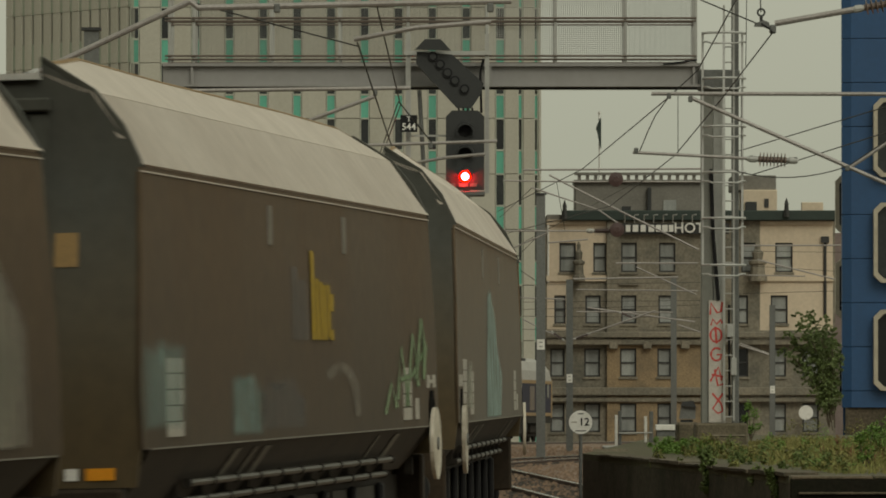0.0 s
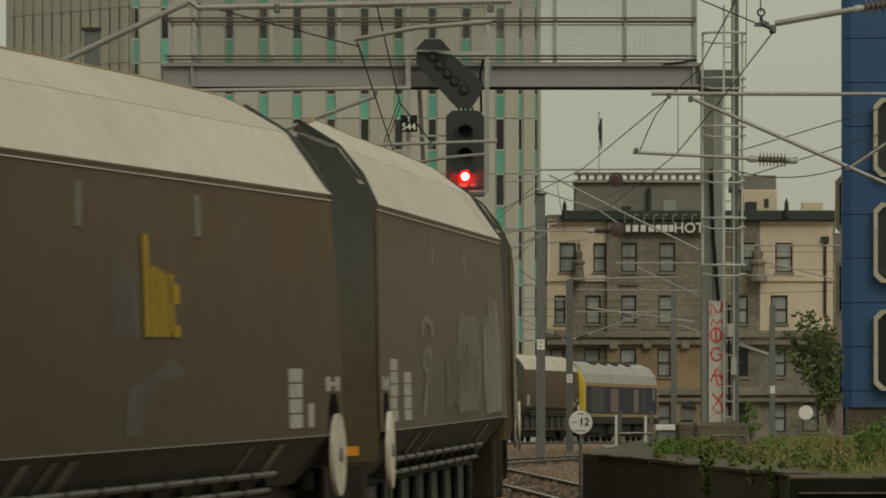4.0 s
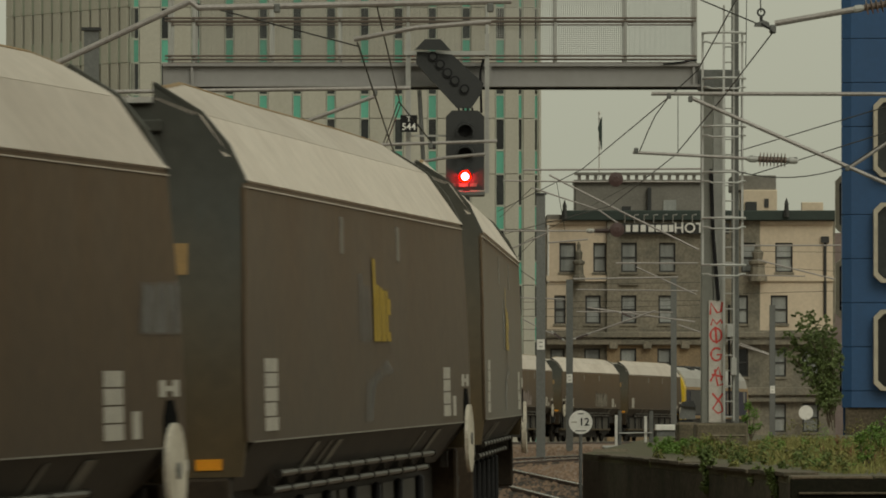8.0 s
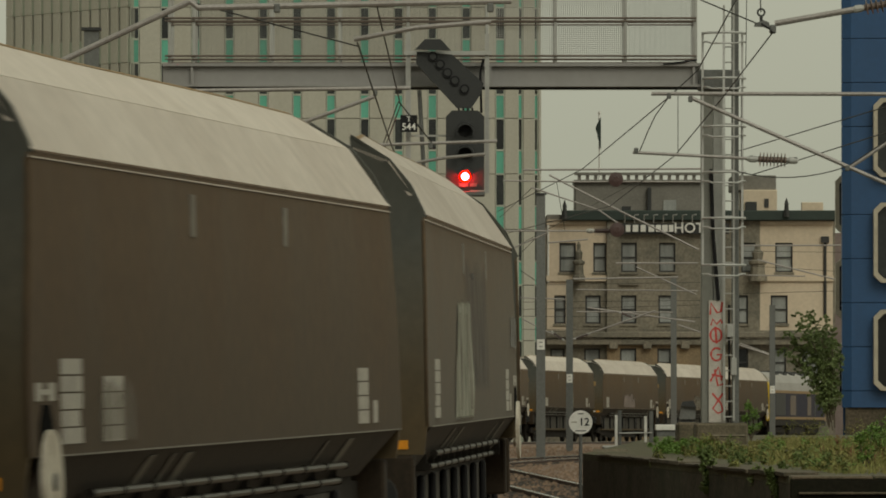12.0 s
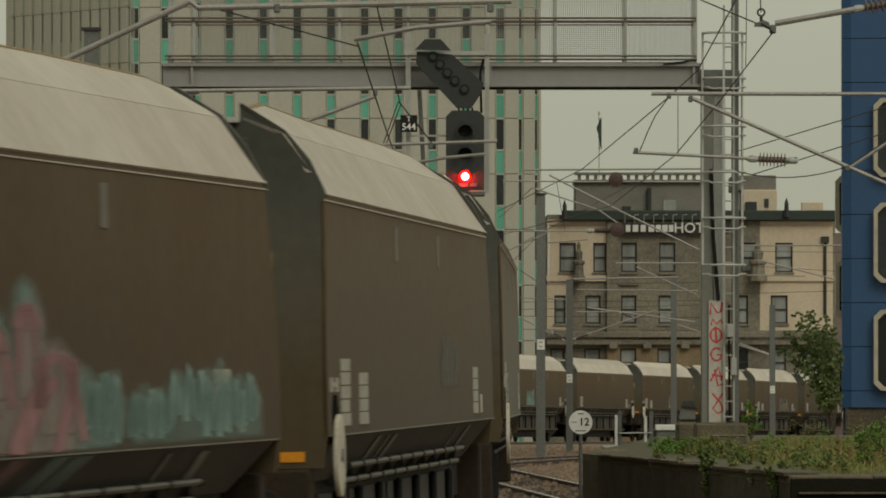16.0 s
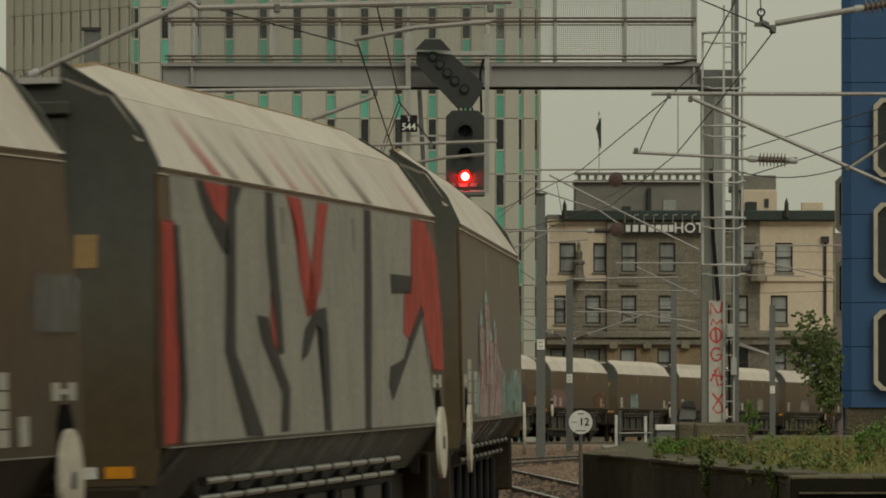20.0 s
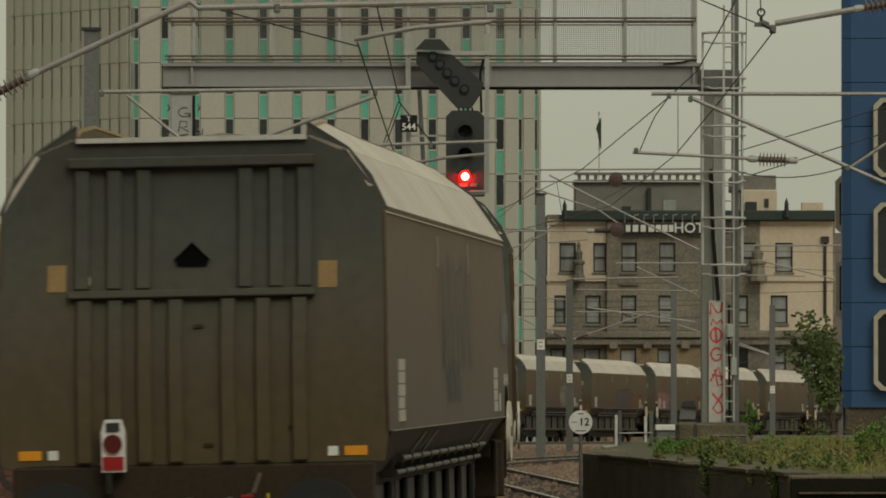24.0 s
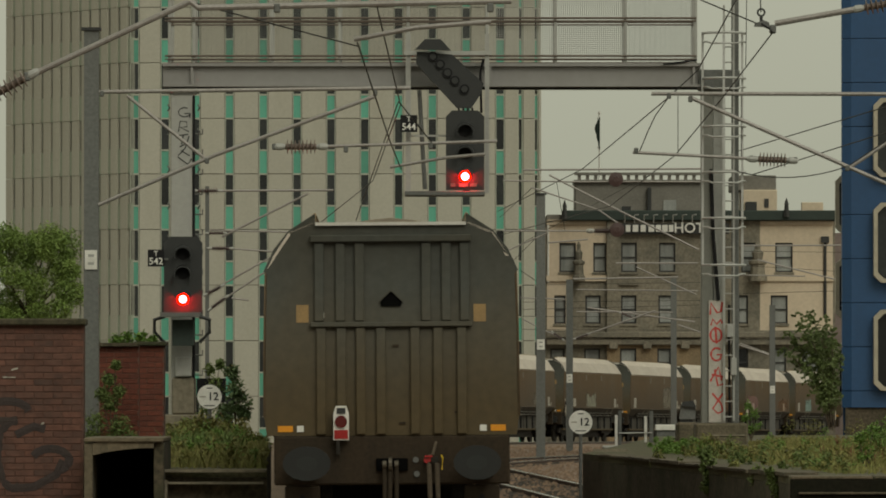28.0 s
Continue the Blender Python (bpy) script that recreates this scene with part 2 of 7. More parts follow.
def tube(bm, p, q, r, n=8, r2=None):
    p, q = Vector(p), Vector(q)
    b = bmesh.new()
    bmesh.ops.create_cone(b, cap_ends=True, segments=n, radius1=r, radius2=r if r2 is None else r2, depth=(q - p).length)
    bmesh.ops.transform(b, matrix=Matrix.Translation((p + q) / 2) @ (q - p).to_track_quat("Z", "Y").to_matrix().to_4x4(), verts=b.verts)
    return absorb(bm, b)


def tubes(points, r, n=8):
    """One continuous round tube through the points."""
    pts = [Vector(p) for p in points]
    bm = bmesh.new()
    rings = []
    for i, p in enumerate(pts):
        d = (pts[min(i + 1, len(pts) - 1)] - pts[max(i - 1, 0)]).normalized()
        side = d.cross(Vector((0, 0, 1)) if abs(d.z) < 0.9 else Vector((0, 1, 0))).normalized()
        up = side.cross(d)
        rings.append([bm.verts.new(p + side * r * math.cos(6.28319 * k / n) + up * r * math.sin(6.28319 * k / n)) for k in range(n)])
    for a, b in zip(rings, rings[1:]):
        for k in range(n):
            bm.faces.new((a[k - 1], a[k], b[k], b[k - 1]))
    bm.faces.new(rings[0])
    bm.faces.new(rings[-1][::-1])
    bmesh.ops.recalc_face_normals(bm, faces=bm.faces)
    return bm


def lathe(p, q, outline, n=14):
    """A round body turned about the line from p to q: pairs of (part of the way, radius)."""
    p, q = Vector(p), Vector(q)
    d = (q - p).normalized()
    side = d.cross(Vector((0, 0, 1)) if abs(d.z) < 0.9 else Vector((0, 1, 0))).normalized()
    up = side.cross(d)
    bm = bmesh.new()
    rings = [[bm.verts.new(p.lerp(q, f) + (side * math.cos(6.28319 * k / n) + up * math.sin(6.28319 * k / n)) * r) for k in range(n)] for f, r in outline]
    for a, b in zip(rings, rings[1:]):
        for k in range(n):
            bm.faces.new((a[k - 1], a[k], b[k], b[k - 1]))
    bm.faces.new(rings[0])
    bm.faces.new(rings[-1][::-1])
    bmesh.ops.recalc_face_normals(bm, faces=bm.faces)
    return bm


def prism(bm, outline, a, b, axis="y"):
    """The outline, pairs of numbers, pushed from a to b along an axis."""
    def at(u, v, w):
        return {"y": (u, w, v), "x": (w, u, v), "z": (u, v, w)}[axis]
    lo = [bm.verts.new(at(u, v, a)) for u, v in outline]
    hi = [bm.verts.new(at(u, v, b)) for u, v in outline]
    k = len(outline)
    faces = [bm.faces.new(lo), bm.faces.new(hi[::-1])]
    faces += [bm.faces.new((lo[i], lo[i - 1], hi[i - 1], hi[i])) for i in range(k)]
    bmesh.ops.recalc_face_normals(bm, faces=faces)
    return bm


def worn(bm, amount, cuts=5, seed=0.0):
    """Breaks straight edges into slightly uneven ones."""
    bmesh.ops.subdivide_edges(bm, edges=[e for e in bm.edges if e.calc_length() > 0.25], cuts=cuts, use_grid_fill=True)
    for v in bm.verts:
        v.co += noise.noise_vector(v.co * 4.0 + Vector((seed, 0, 0))) * amount
    return bm


def disc(bm, c, r, depth, axis="y", n=20):
    d = Vector({"x": (1, 0, 0), "y": (0, 1, 0), "z": (0, 0, 1)}[axis]) * depth / 2
    return tube(bm, Vector(c) - d, Vector(c) + d, r, n)


def lettering(name, text, size, m, material, parent, depth=0.01, label=""):
    cu = bpy.data.curves.new(name, "FONT")
    cu.body, cu.size, cu.extrude, cu.align_x, cu.align_y = text, size, depth, "CENTER", "CENTER"
    cu.resolution_u, cu.offset = 3, size * 0.014
    tmp = new("tmp", cu)
    bpy.context.view_layer.update()
    me = bpy.data.meshes.new_from_object(tmp.evaluated_get(bpy.context.evaluated_depsgraph_get()))
    bpy.data.objects.remove(tmp)
    me.name = name
    me.materials.clear()
    me.materials.append(material)
    ob = new(name, me)
    ob.parent = parent
    ob.matrix_basis = Matrix.Translation(-origin_of(parent)) @ m
    return tagged(ob, label=label)


def insulator(p, q, r, sheds=8):
    """A stack of round sheds on a rod from p to q."""
    outline = [(0, r * 0.4)]
    for i in range(sheds):
        f = (i + 0.5) / sheds
        outline += [(f - 0.16 / sheds, r * 0.42), (f + 0.02 / sheds, r), (f + 0.16 / sheds, r * 0.96), (f + 0.22 / sheds, r * 0.42)]
    return lathe(p, q, outline + [(1, r * 0.4)])


def tufts(count, area, height, spread, seed, width=0.012):
    """Many thin bent blades, in one mesh; area(rng) gives a foot for each."""
    rng = random.Random(seed)
    verts, faces = [], []
    for _ in range(count):
        x, y, z = area(rng)
        h = height * rng.uniform(0.4, 1.15)
        a, lean = rng.uniform(0, 6.283), rng.uniform(0, spread) * h
        dx, dy = math.cos(a), math.sin(a)
        w = width * rng.uniform(0.6, 1.6)
        i = len(verts)
        verts += [(x - w, y, z), (x + w, y, z), (x + dx * lean * 0.4 + w * 0.7, y + dy * lean * 0.4, z + h * 0.6),
                  (x + dx * lean * 0.4 - w * 0.7, y + dy * lean * 0.4, z + h * 0.6), (x + dx * lean, y + dy * lean, z + h)]
        faces += [(i, i + 1, i + 2, i + 3), (i + 3, i + 2, i + 4)]
    return verts, faces


def leaves(count, clumps, size, seed):
    """Small leaf blades scattered round the given clumps (x, y, z, radius)."""
    rng = random.Random(seed)
    verts, faces = [], []
    for _ in range(count):
        cx, cy, cz, r = clumps[rng.randrange(len(clumps))]
        v = Vector((rng.gauss(0, 1), rng.gauss(0, 1), rng.gauss(0, 1))).normalized() * r * rng.uniform(0.35, 1.0) ** 0.6
        c = Vector((cx, cy, cz)) + v * rng.uniform(0.5, 1.08)
        e = Euler((rng.uniform(-1, 1), rng.uniform(-1, 1), rng.uniform(0, 6.283))).to_matrix()
        s = size * rng.uniform(0.6, 1.4)
        i = len(verts)
        for p in ((-s, 0, 0), (-0.2 * s, -0.42 * s, 0.1 * s), (s, 0, -0.1 * s), (-0.2 * s, 0.42 * s, 0.1 * s)):
            verts.append(c + e @ Vector(p))
        faces += [(i, i + 1, i + 2), (i, i + 2, i + 3)]
    return verts, faces


def stuff(name, geometry, material, label="", category="", kind="stuff", parent=None):
    me = bpy.data.meshes.new(name)
    verts, faces = geometry
    if parent:
        o = origin_of(parent)
        verts = [Vector(v) - o for v in verts]
    me.from_pydata(verts, [], faces)
    me.materials.append(material)
    ob = new(name, me)
    ob.parent = parent
    return tagged(ob, label, category, "", kind)


# ---- the line of the track ----
SPEED, WAGON, START = 7.194, 17.91, 90.1
BENDS = [(-400, 0.2), (25, 0.185), (40, 0.148), (50, 0.109), (60, 0.069), (70, 0.037), (80, 0.006), (92, -0.01), (261, -0.01), (336, 0.2), (900, 0.2)]
STEP = 0.25
TRACK_Y = np.arange(-320, 700, STEP)
_slope = np.interp(TRACK_Y, [b[0] for b in BENDS], [b[1] for b in BENDS])
TRACK_X = np.concatenate([[0], np.cumsum((_slope[1:] + _slope[:-1]) / 2 * STEP)])
TRACK_X += -0.607 - np.interp(79.1, TRACK_Y, TRACK_X)
TRACK_S = np.concatenate([[0], np.cumsum(np.hypot(STEP, np.diff(TRACK_X)))])
TRACK_S += 79.1 - np.interp(79.1, TRACK_Y, TRACK_S)


def level(y):
    """Height of the rails: level past the platforms, then falling away."""
    return float(np.interp(y, [-1000, 25, 45, 65, 85, 190, 250, 324, 360, 395, 480, 700], [-0.14, -0.14, -0.055, 0, -0.04, -0.1, -0.32, -0.82, -1.1, -1.36, -2.0, -2.2]))


def on_track(s):
    y = float(np.interp(s, TRACK_S, TRACK_Y))
    return Vector((float(np.interp(s, TRACK_S, TRACK_X)), y, level(y)))


def riding(s, base):
    """Pose of a vehicle whose middle is at s along the line, carried on two bogies."""
    a, b = on_track(s - base / 2), on_track(s + base / 2)
    d = b - a
    lean = float(np.interp((a.y + b.y) / 2, [48, 60, 85, 110], [1.3, 1.1, 0.5, 0.0]))
    m = (a + b) / 2
    return pose(m.x, m.y, m.z, math.degrees(math.atan2(d.z, math.hypot(d.x, d.y))), 0, math.degrees(math.atan2(-d.x, d.y))) @ pose(0, 0, 0, 0, -lean, 0)


# ==== ground, tracks and platforms ====
def ground_sheet():
    ys = [-300, -100, 0, 60, 100, 130, 160, 190, 210, 230, 250, 270, 290, 319, 350, 390, 430, 480, 560, 700, 1200, 4500]
    xs = [-2500, -600, -150, -60, -30, -15, -8, -4, 0, 4, 8, 15, 30, 60, 150, 600, 2500]
    bm = bmesh.new()
    rows = [[bm.verts.new((x, y, level(y) - 0.10)) for x in xs] for y in ys]
    for a, b in zip(rows, rows[1:]):
        for i in range(len(xs) - 1):
            bm.faces.new((a[i], a[i + 1], b[i + 1], b[i]))
    return part("ground", bm, BALLAST, None, "brown rusty stone ballast between railway tracks", "structure")


ground = ground_sheet()
ground["category"] = "ground"


def ballast_stones():
    rng = random.Random(5)
    verts, faces = [], []
    for _ in range(9000):
        y = 118 + 150 * rng.random() ** 1.3
        x = rng.uniform(-1.0, 7.5) * y / 130
        z, r = level(y) - 0.10, rng.uniform(0.025, 0.06)
        i = len(verts)
        verts += [(x - r, y - r, z), (x + r, y - r * 0.8, z), (x + r * 0.9, y + r, z), (x - r, y + r, z), (x + rng.uniform(-r, r) * 0.5, y, z + r * 1.3)]
        faces += [(i, i + 1, i + 4), (i + 1, i + 2, i + 4), (i + 2, i + 3, i + 4), (i + 3, i, i + 4)]
    return stuff("ballast_stones", (verts, faces), BALLAST, "loose rusty ballast stones along the track", "gravel")


ballast_stones()


def rail_run(name, points, side, label):
    """One rail: foot, web and polished head, swept along the points."""
    th = thing(name, points[0], label, "rail", "rails of the tracks", "structure")
    foot, head = bmesh.new(), bmesh.new()
    for bm, w, z0, z1 in ((foot, 0.035, -0.17, -0.02), (head, 0.034, -0.018, 0.0)):
        rows = []
        for i, p in enumerate(points):
            a, b = Vector(points[max(i - 1, 0)]), Vector(points[min(i + 1, len(points) - 1)])
            n = Vector((b.y - a.y, a.x - b.x, 0)).normalized()
            c = Vector(p) + n * side
            rows.append([bm.verts.new(c + n * dx + Vector((0, 0, dz))) for dx, dz in ((-w, z0), (-w, z1), (w, z1), (w, z0))])
        for a, b in zip(rows, rows[1:]):
            for k in range(3):
                bm.faces.new((a[k], a[k + 1], b[k + 1], b[k]))
    part("rail_web", foot, RAIL, th)
    part("rail_head", head, RAIL_TOP, th)


def track(points, label):
    for side in (-0.7525, 0.7525):
        rail_run("rail", points, side, label)


train_line = [on_track(s) for s in range(-200, 520, 6)]
track(train_line, "rusty steel rail with a polished head under the coal train")
second = [Vector((2.03 - (y - 138.7) * 0.046, y, level(y))) for y in range(98, 180, 4)]
track(second, "rusty steel rail curving past the platform end")
third = [Vector((2.5 + (y - 190) * 0.16, y, level(y))) for y in range(168, 300, 4)]
track(third, "rusty steel rail of a crossing track")


def sleepers():
    bm = bmesh.new()
    for line, first in ((second, 0), (train_line, 48), (third, 0)):
        for a, b in zip(line[first:first + 40], line[first + 1:]):
            n = max(1, round((b - a).length / 0.7))
            for i in range(n):
                c = a + (b - a) * i / n
                if 100 < c.y < 300:
                    box(bm, c.x - 1.25, c.x + 1.25, c.y - 0.12, c.y + 0.12, c.z - 0.40, c.z - 0.08)
    return part("sleepers", bm, SLEEPER, None, "dark worn timber sleepers under the rails", "stuff")


sleepers()["category"] = "sleepers"


def platform(name, outline, top, label, edge=0.0):
    th = thing(name, (outline[0][0], outline[0][1], -0.42), label, "platform", "", "structure")
    bm = prism(bmesh.new(), outline, -0.5, top - 0.09, "z")
    part("retaining_wall", bm, CONCRETE_DARK, th, "dark mossy retaining wall")
    cx, cy = sum(p[0] for p in outline) / len(outline), sum(p[1] for p in outline) / len(outline)
    bm = prism(bmesh.new(), outline, top - 0.086, top, "z")
    part("platform_surface", bm, EARTH, th, "overgrown soil surface")
    return th


RIGHT = [(2.0, 103.5), (2.162, 101), (3.795, 79.5), (3.764, 78.6), (6.5, 78.6), (30, 78.6), (30, 138), (4.2, 138)]
platform_right = platform("platform_1", RIGHT, 0.9, "overgrown platform end with a dark mossy wall")
LEFT = [(-3.248, 84.5), (-2.06, 84.6), (-2.257, 92), (-2.897, 122), (-12, 122), (-12, 86.6), (-3.248, 86.6)]
platform_left = platform("platform_2", LEFT, 0.9, "overgrown platform end beside the train")
# coping slabs along the near edges
for i in range(4):
    x = 3.764 + 0.02 + i * 0.9
    part("coping_slab", worn(boxed(x, x + 0.88, 78.5, 79.3, 0.875, 0.908, bevel=0.008), 0.006, 5, i), COPING, platform_right)
# separate near-black slab, added to darken the front of the end wall
DARK_FACING = surf("near_black_wall", (0.015, 0.0135, 0.009), 0.95, 0, 0.35, 1.5, (0.009, 0.010, 0.005), 0.9, 0.2, 0, False, 0.15)
part("front_facing", boxed(3.77, 12, 78.5, 78.598, -0.45, 0.87, bevel=0.01), DARK_FACING, platform_right, "near-black facing of the platform end")
part("ledge", boxed(3.859, 9, 78.44, 78.497, 0.712, 0.735, bevel=0.006), COPING, platform_right, "pale worn ledge on the wall")
for i in range(6):
    a = Vector((2.162, 101, 0)).lerp(Vector((3.795, 79.5, 0)), i / 6)
    b = Vector((2.162, 101, 0)).lerp(Vector((3.795, 79.5, 0)), (i + 0.97) / 6)
    n = Vector((0.35, 0, 0))
    part("coping_slab", worn(prism(bmesh.new(), [(a.x - 0.03, a.y), (b.x - 0.03, b.y), (b.x + 0.35, b.y), (a.x + 0.35, a.y)], 0.893, 0.918 + 0.008 * (i % 3), "z"), 0.014, 8, i), COPING, platform_right)
part("coping_slab", boxed(-3.257, -2.07, 84.3, 84.48, 0.876, 0.909), CONCRETE, platform_left, "pale edge slab")
part("coping_slab", boxed(-3.257, -2.097, 84.3, 84.48, 0.737, 0.764), CONCRETE, platform_left, "pale edge slab")
part("drain_post", boxed(-3.257, -3.211, 84.25, 84.5, -0.4, 0.784), CONCRETE, platform_left)


# unseen roof and side walls, added to cut the sky light on near wagons
SKY_BLOCK_DARK = surf("dark_sky_block", (0.055, 0.05, 0.045), 0.9, 0, 0.2, 0.4, (0.03, 0.028, 0.026), 0.7, 0.1)
sky_block = thing("station_hall", (-9, 22, -0.3), "unseen roof and side walls added to block sky light near the camera", "station", "", "structure")
part("roof", boxed(-48, 30, -110, 22, 12.5, 13.0), SKY_BLOCK_DARK, sky_block)
for x0, x1 in ((-48.5, -48.004), (30.004, 30.5)):
    part("wall", boxed(x0, x1, -110, 22, -0.5, 13.0), BRICK, sky_block)


# ==== signal gantry ====
GY = 115.0
gantry = thing("signal_gantry", (4.366, GY, 0.9), "grey galvanised steel signal gantry spanning the tracks with a caged ladder", "signal gantry")


def girder(y, name):
    bm = bmesh.new()
    x0, x1 = -4.456, 4.097
    box(bm, x0, x1, y - 0.02, y + 0.02, 6.651, 6.939)
    box(bm, x0, x1, y - 0.12, y + 0.12, 6.939, 6.988)
    box(bm, x0, x1, y - 0.12, y + 0.12, 6.615, 6.651)
    for x in (-3.989, -0.557, 0.755, 3.989):
        box(bm, x - 0.02, x + 0.02, y - 0.1, y, 6.651, 6.939)
    # rear girder coloured near-black for the shade of the front one
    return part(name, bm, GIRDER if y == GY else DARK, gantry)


girder(GY, "front_girder")
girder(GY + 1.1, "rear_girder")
part("walkway_floor", boxed(-4.438, 4.061, GY + 0.14, GY + 0.96, 6.939, 6.961), GALV_DARK, gantry)
for yy, kind in ((GY - 0.08, "front"), (GY + 1.2, "rear")):
    for x in (-4.348, -3.962, -2.731, -1.644, -0.557, 0.701, 1.788, 2.902, 4.016):
        part("railing_post", boxed(x - 0.025, x + 0.025, yy - 0.03, yy + 0.03, 6.993, 8.108, bevel=0.008), GALV, gantry)
    for z, r in ((7.101, 0.016), (7.047, 0.011), (7.703, 0.017), (7.658, 0.011), (8.09, 0.016)):
        part("handrail", tubes([(-4.42, yy - 0.05, z), (4.025, yy - 0.05, z)], r), RUST_RAIL, gantry)


def screen_panel(x0, x1):
    bm = bmesh.new()
    n = int((x1 - x0) / 0.034)
    for i in range(n):
        x = x0 + (x1 - x0) * (i + 0.5) / n
        box(bm, x - 0.0042, x + 0.0042, GY + 1.24, GY + 1.25, 7.128, 8.072)
    for k in range(30):
        z = 7.128 + (8.072 - 7.128) * k / 30
        box(bm, x0, x1, GY + 1.252, GY + 1.258, z - 0.003, z + 0.003)
    part("mesh_screen", bm, GALV, gantry, "fine galvanised mesh screen")


def thin_screen(x0, x1):
    bm = bmesh.new()
    n = int((x1 - x0) / 0.02)
    for i in range(n):
        x = x0 + (x1 - x0) * (i + 0.5) / n
        box(bm, x - 0.0028, x + 0.0028, GY + 1.24, GY + 1.25, 7.029, 8.072)
    part("mesh_screen", bm, GALV_DARK, gantry, "thin dark wire screen")


for a, b in ((-3.935, -2.749), (-2.695, -1.671), (-1.617, -0.584), (-0.53, 0.674)):
    thin_screen(a, b)
for a, b in ((0.755, 1.761), (1.815, 2.875)):
    screen_panel(a, b)
thin_screen(2.929, 3.989)


CAGE = surf("bright_cage_steel", (0.46, 0.46, 0.44), 0.5, 0.2, 0.06, 1.5, (0.36, 0.35, 0.33), 0.5, 0.01)


# darker grey that paints in the shaded side of the mast
MAST_SHADED = surf("shaded_mast_grey", (0.215, 0.215, 0.19), 0.6, 0.1, 0.06, 0.8, (0.16, 0.165, 0.14), 0.6, 0.02, 0.0, True)


# right mast: two legs, a pale front plate, ladder and cage
def mast_leg(x0, x1, y0, y1, z0, z1, name="mast_leg"):
    return part(name, boxed(x0, x1, y0, y1, z0, z1, bevel=0.012), MAST_SHADED if name == "mast_leg" else GALV, gantry)


mast_leg(4.106, 4.295, GY, GY + 0.3, 1.259, 6.579)
part("rear_leg", boxed(4.6, 4.71, GY + 0.1, GY + 0.35, 1.259, 8.54, bevel=0.012), GALV_DARK, gantry)
mast_leg(4.295, 4.492, GY + 0.06, GY + 0.3, 1.259, 6.579, "mast_web")
PLATE_PALE = surf("scuffed_pale_plate", (0.5, 0.47, 0.42), 0.6, 0, 0.12, 3, (0.36, 0.32, 0.28), 0.7, 0.02)
plate = part("graffitied_plate", boxed(4.223, 4.483, GY - 0.05, GY - 0.02, 1.276, 3.217), PLATE_PALE, gantry, "pale plate with red graffiti scrawl")
part("mast_head", boxed(4.061, 4.717, GY - 0.1, GY + 0.5, 6.561, 6.885, bevel=0.02), GALV_DARK, gantry)
part("cable_run", tubes([(4.259, GY - 0.06, 5.302), (4.295, GY - 0.06, 4.223), (4.375, GY - 0.06, 3.217)], 0.03), BLACK, gantry, "black cable")
part("cable_run", tubes([(4.546, GY - 0.02, 3.145), (4.555, GY - 0.02, 1.348)], 0.02), BLACK, gantry, "black cable")
for x in (4.465, 4.618):
    part("ladder_stile", boxed(x - 0.016, x + 0.016, GY - 0.14, GY - 0.1, 1.303, 7.91), GALV, gantry)
for i in range(27):
    z = 1.366 + i * 0.245
    part("ladder_rung", tubes([(4.465, GY - 0.12, z), (4.618, GY - 0.12, z)], 0.012, 6), GALV, gantry)
for z in (7.46, 6.741, 5.976, 5.248, 4.52, 3.774):
    r, cx = 0.335, 4.465
    pts = [(cx + r * math.cos(a), GY - 0.12 - r * 1.1 * math.sin(a), z) for a in [math.pi * k / 10 for k in range(11)]]
    part("cage_hoop", tubes(pts, 0.022, 6), CAGE, gantry)
    part("cage_hoop", tubes([(x, y, z - 0.14 - 0.03 * (abs(x - cx) < 0.25)) for x, y, _ in pts], 0.016, 6), CAGE, gantry)
for x in (4.124, 4.447, 4.753):
    part("cage_strap", boxed(x - 0.018, x + 0.018, GY - 0.5 + abs(x - 4.447), GY - 0.48 + abs(x - 4.447), 3.774, 7.478), CAGE, gantry)


def scrawl(parent, material, segs, r, y, name="graffiti_stroke"):
    for pts in segs:
        bm = tubes([(x, y, z) for x, z in pts], r, 6)
        for v in bm.verts:
            v.co.y = y + (v.co.y - y) * 0.12
        part(name, bm, material, parent)


def stroke_loop(cx, cz, w, h, a0, a1, n=7):
    return [(cx + w * math.cos(radians(a0 + (a1 - a0) * k / n)), cz + h * math.sin(radians(a0 + (a1 - a0) * k / n))) for k in range(n + 1)]


GX = 4.348
scrawl(plate, RED_PAINT, [
    [(GX - 0.1, 2.99), (GX - 0.09, 3.175), (GX + 0.01, 3.02), (GX + 0.07, 3.04), (GX + 0.09, 3.19)],
    [(GX - 0.09, 2.82), (GX - 0.06, 2.92), (GX + 0.0, 2.84), (GX + 0.07, 2.91), (GX + 0.09, 2.85)],
    stroke_loop(GX - 0.01, 2.665, 0.09, 0.11, 0, 360, 12), [(GX - 0.02, 2.8), (GX - 0.0, 2.53)],
    stroke_loop(GX, 2.36, 0.09, 0.1, 50, 300, 9), [(GX + 0.05, 2.275), (GX + 0.08, 2.36), (GX + 0.0, 2.35)],
    [(GX - 0.1, 1.93), (GX + 0.03, 2.16), (GX + 0.08, 1.94)], [(GX - 0.08, 2.04), (GX + 0.11, 2.0)],
    [(GX - 0.03, 2.12), (GX + 0.02, 1.86), (GX + 0.11, 1.89)],
    [(GX - 0.07, 1.74), (GX + 0.07, 1.58), (GX + 0.1, 1.46), (GX + 0.02, 1.42), (GX - 0.06, 1.5), (GX + 0.02, 1.62), (GX + 0.1, 1.74)]], 0.017, GY - 0.053)
part("plinth", boxed(4.007, 4.834, GY - 0.35, GY + 0.8, 0.88, 1.267, bevel=0.03), COPING, gantry, "dark concrete plinth")
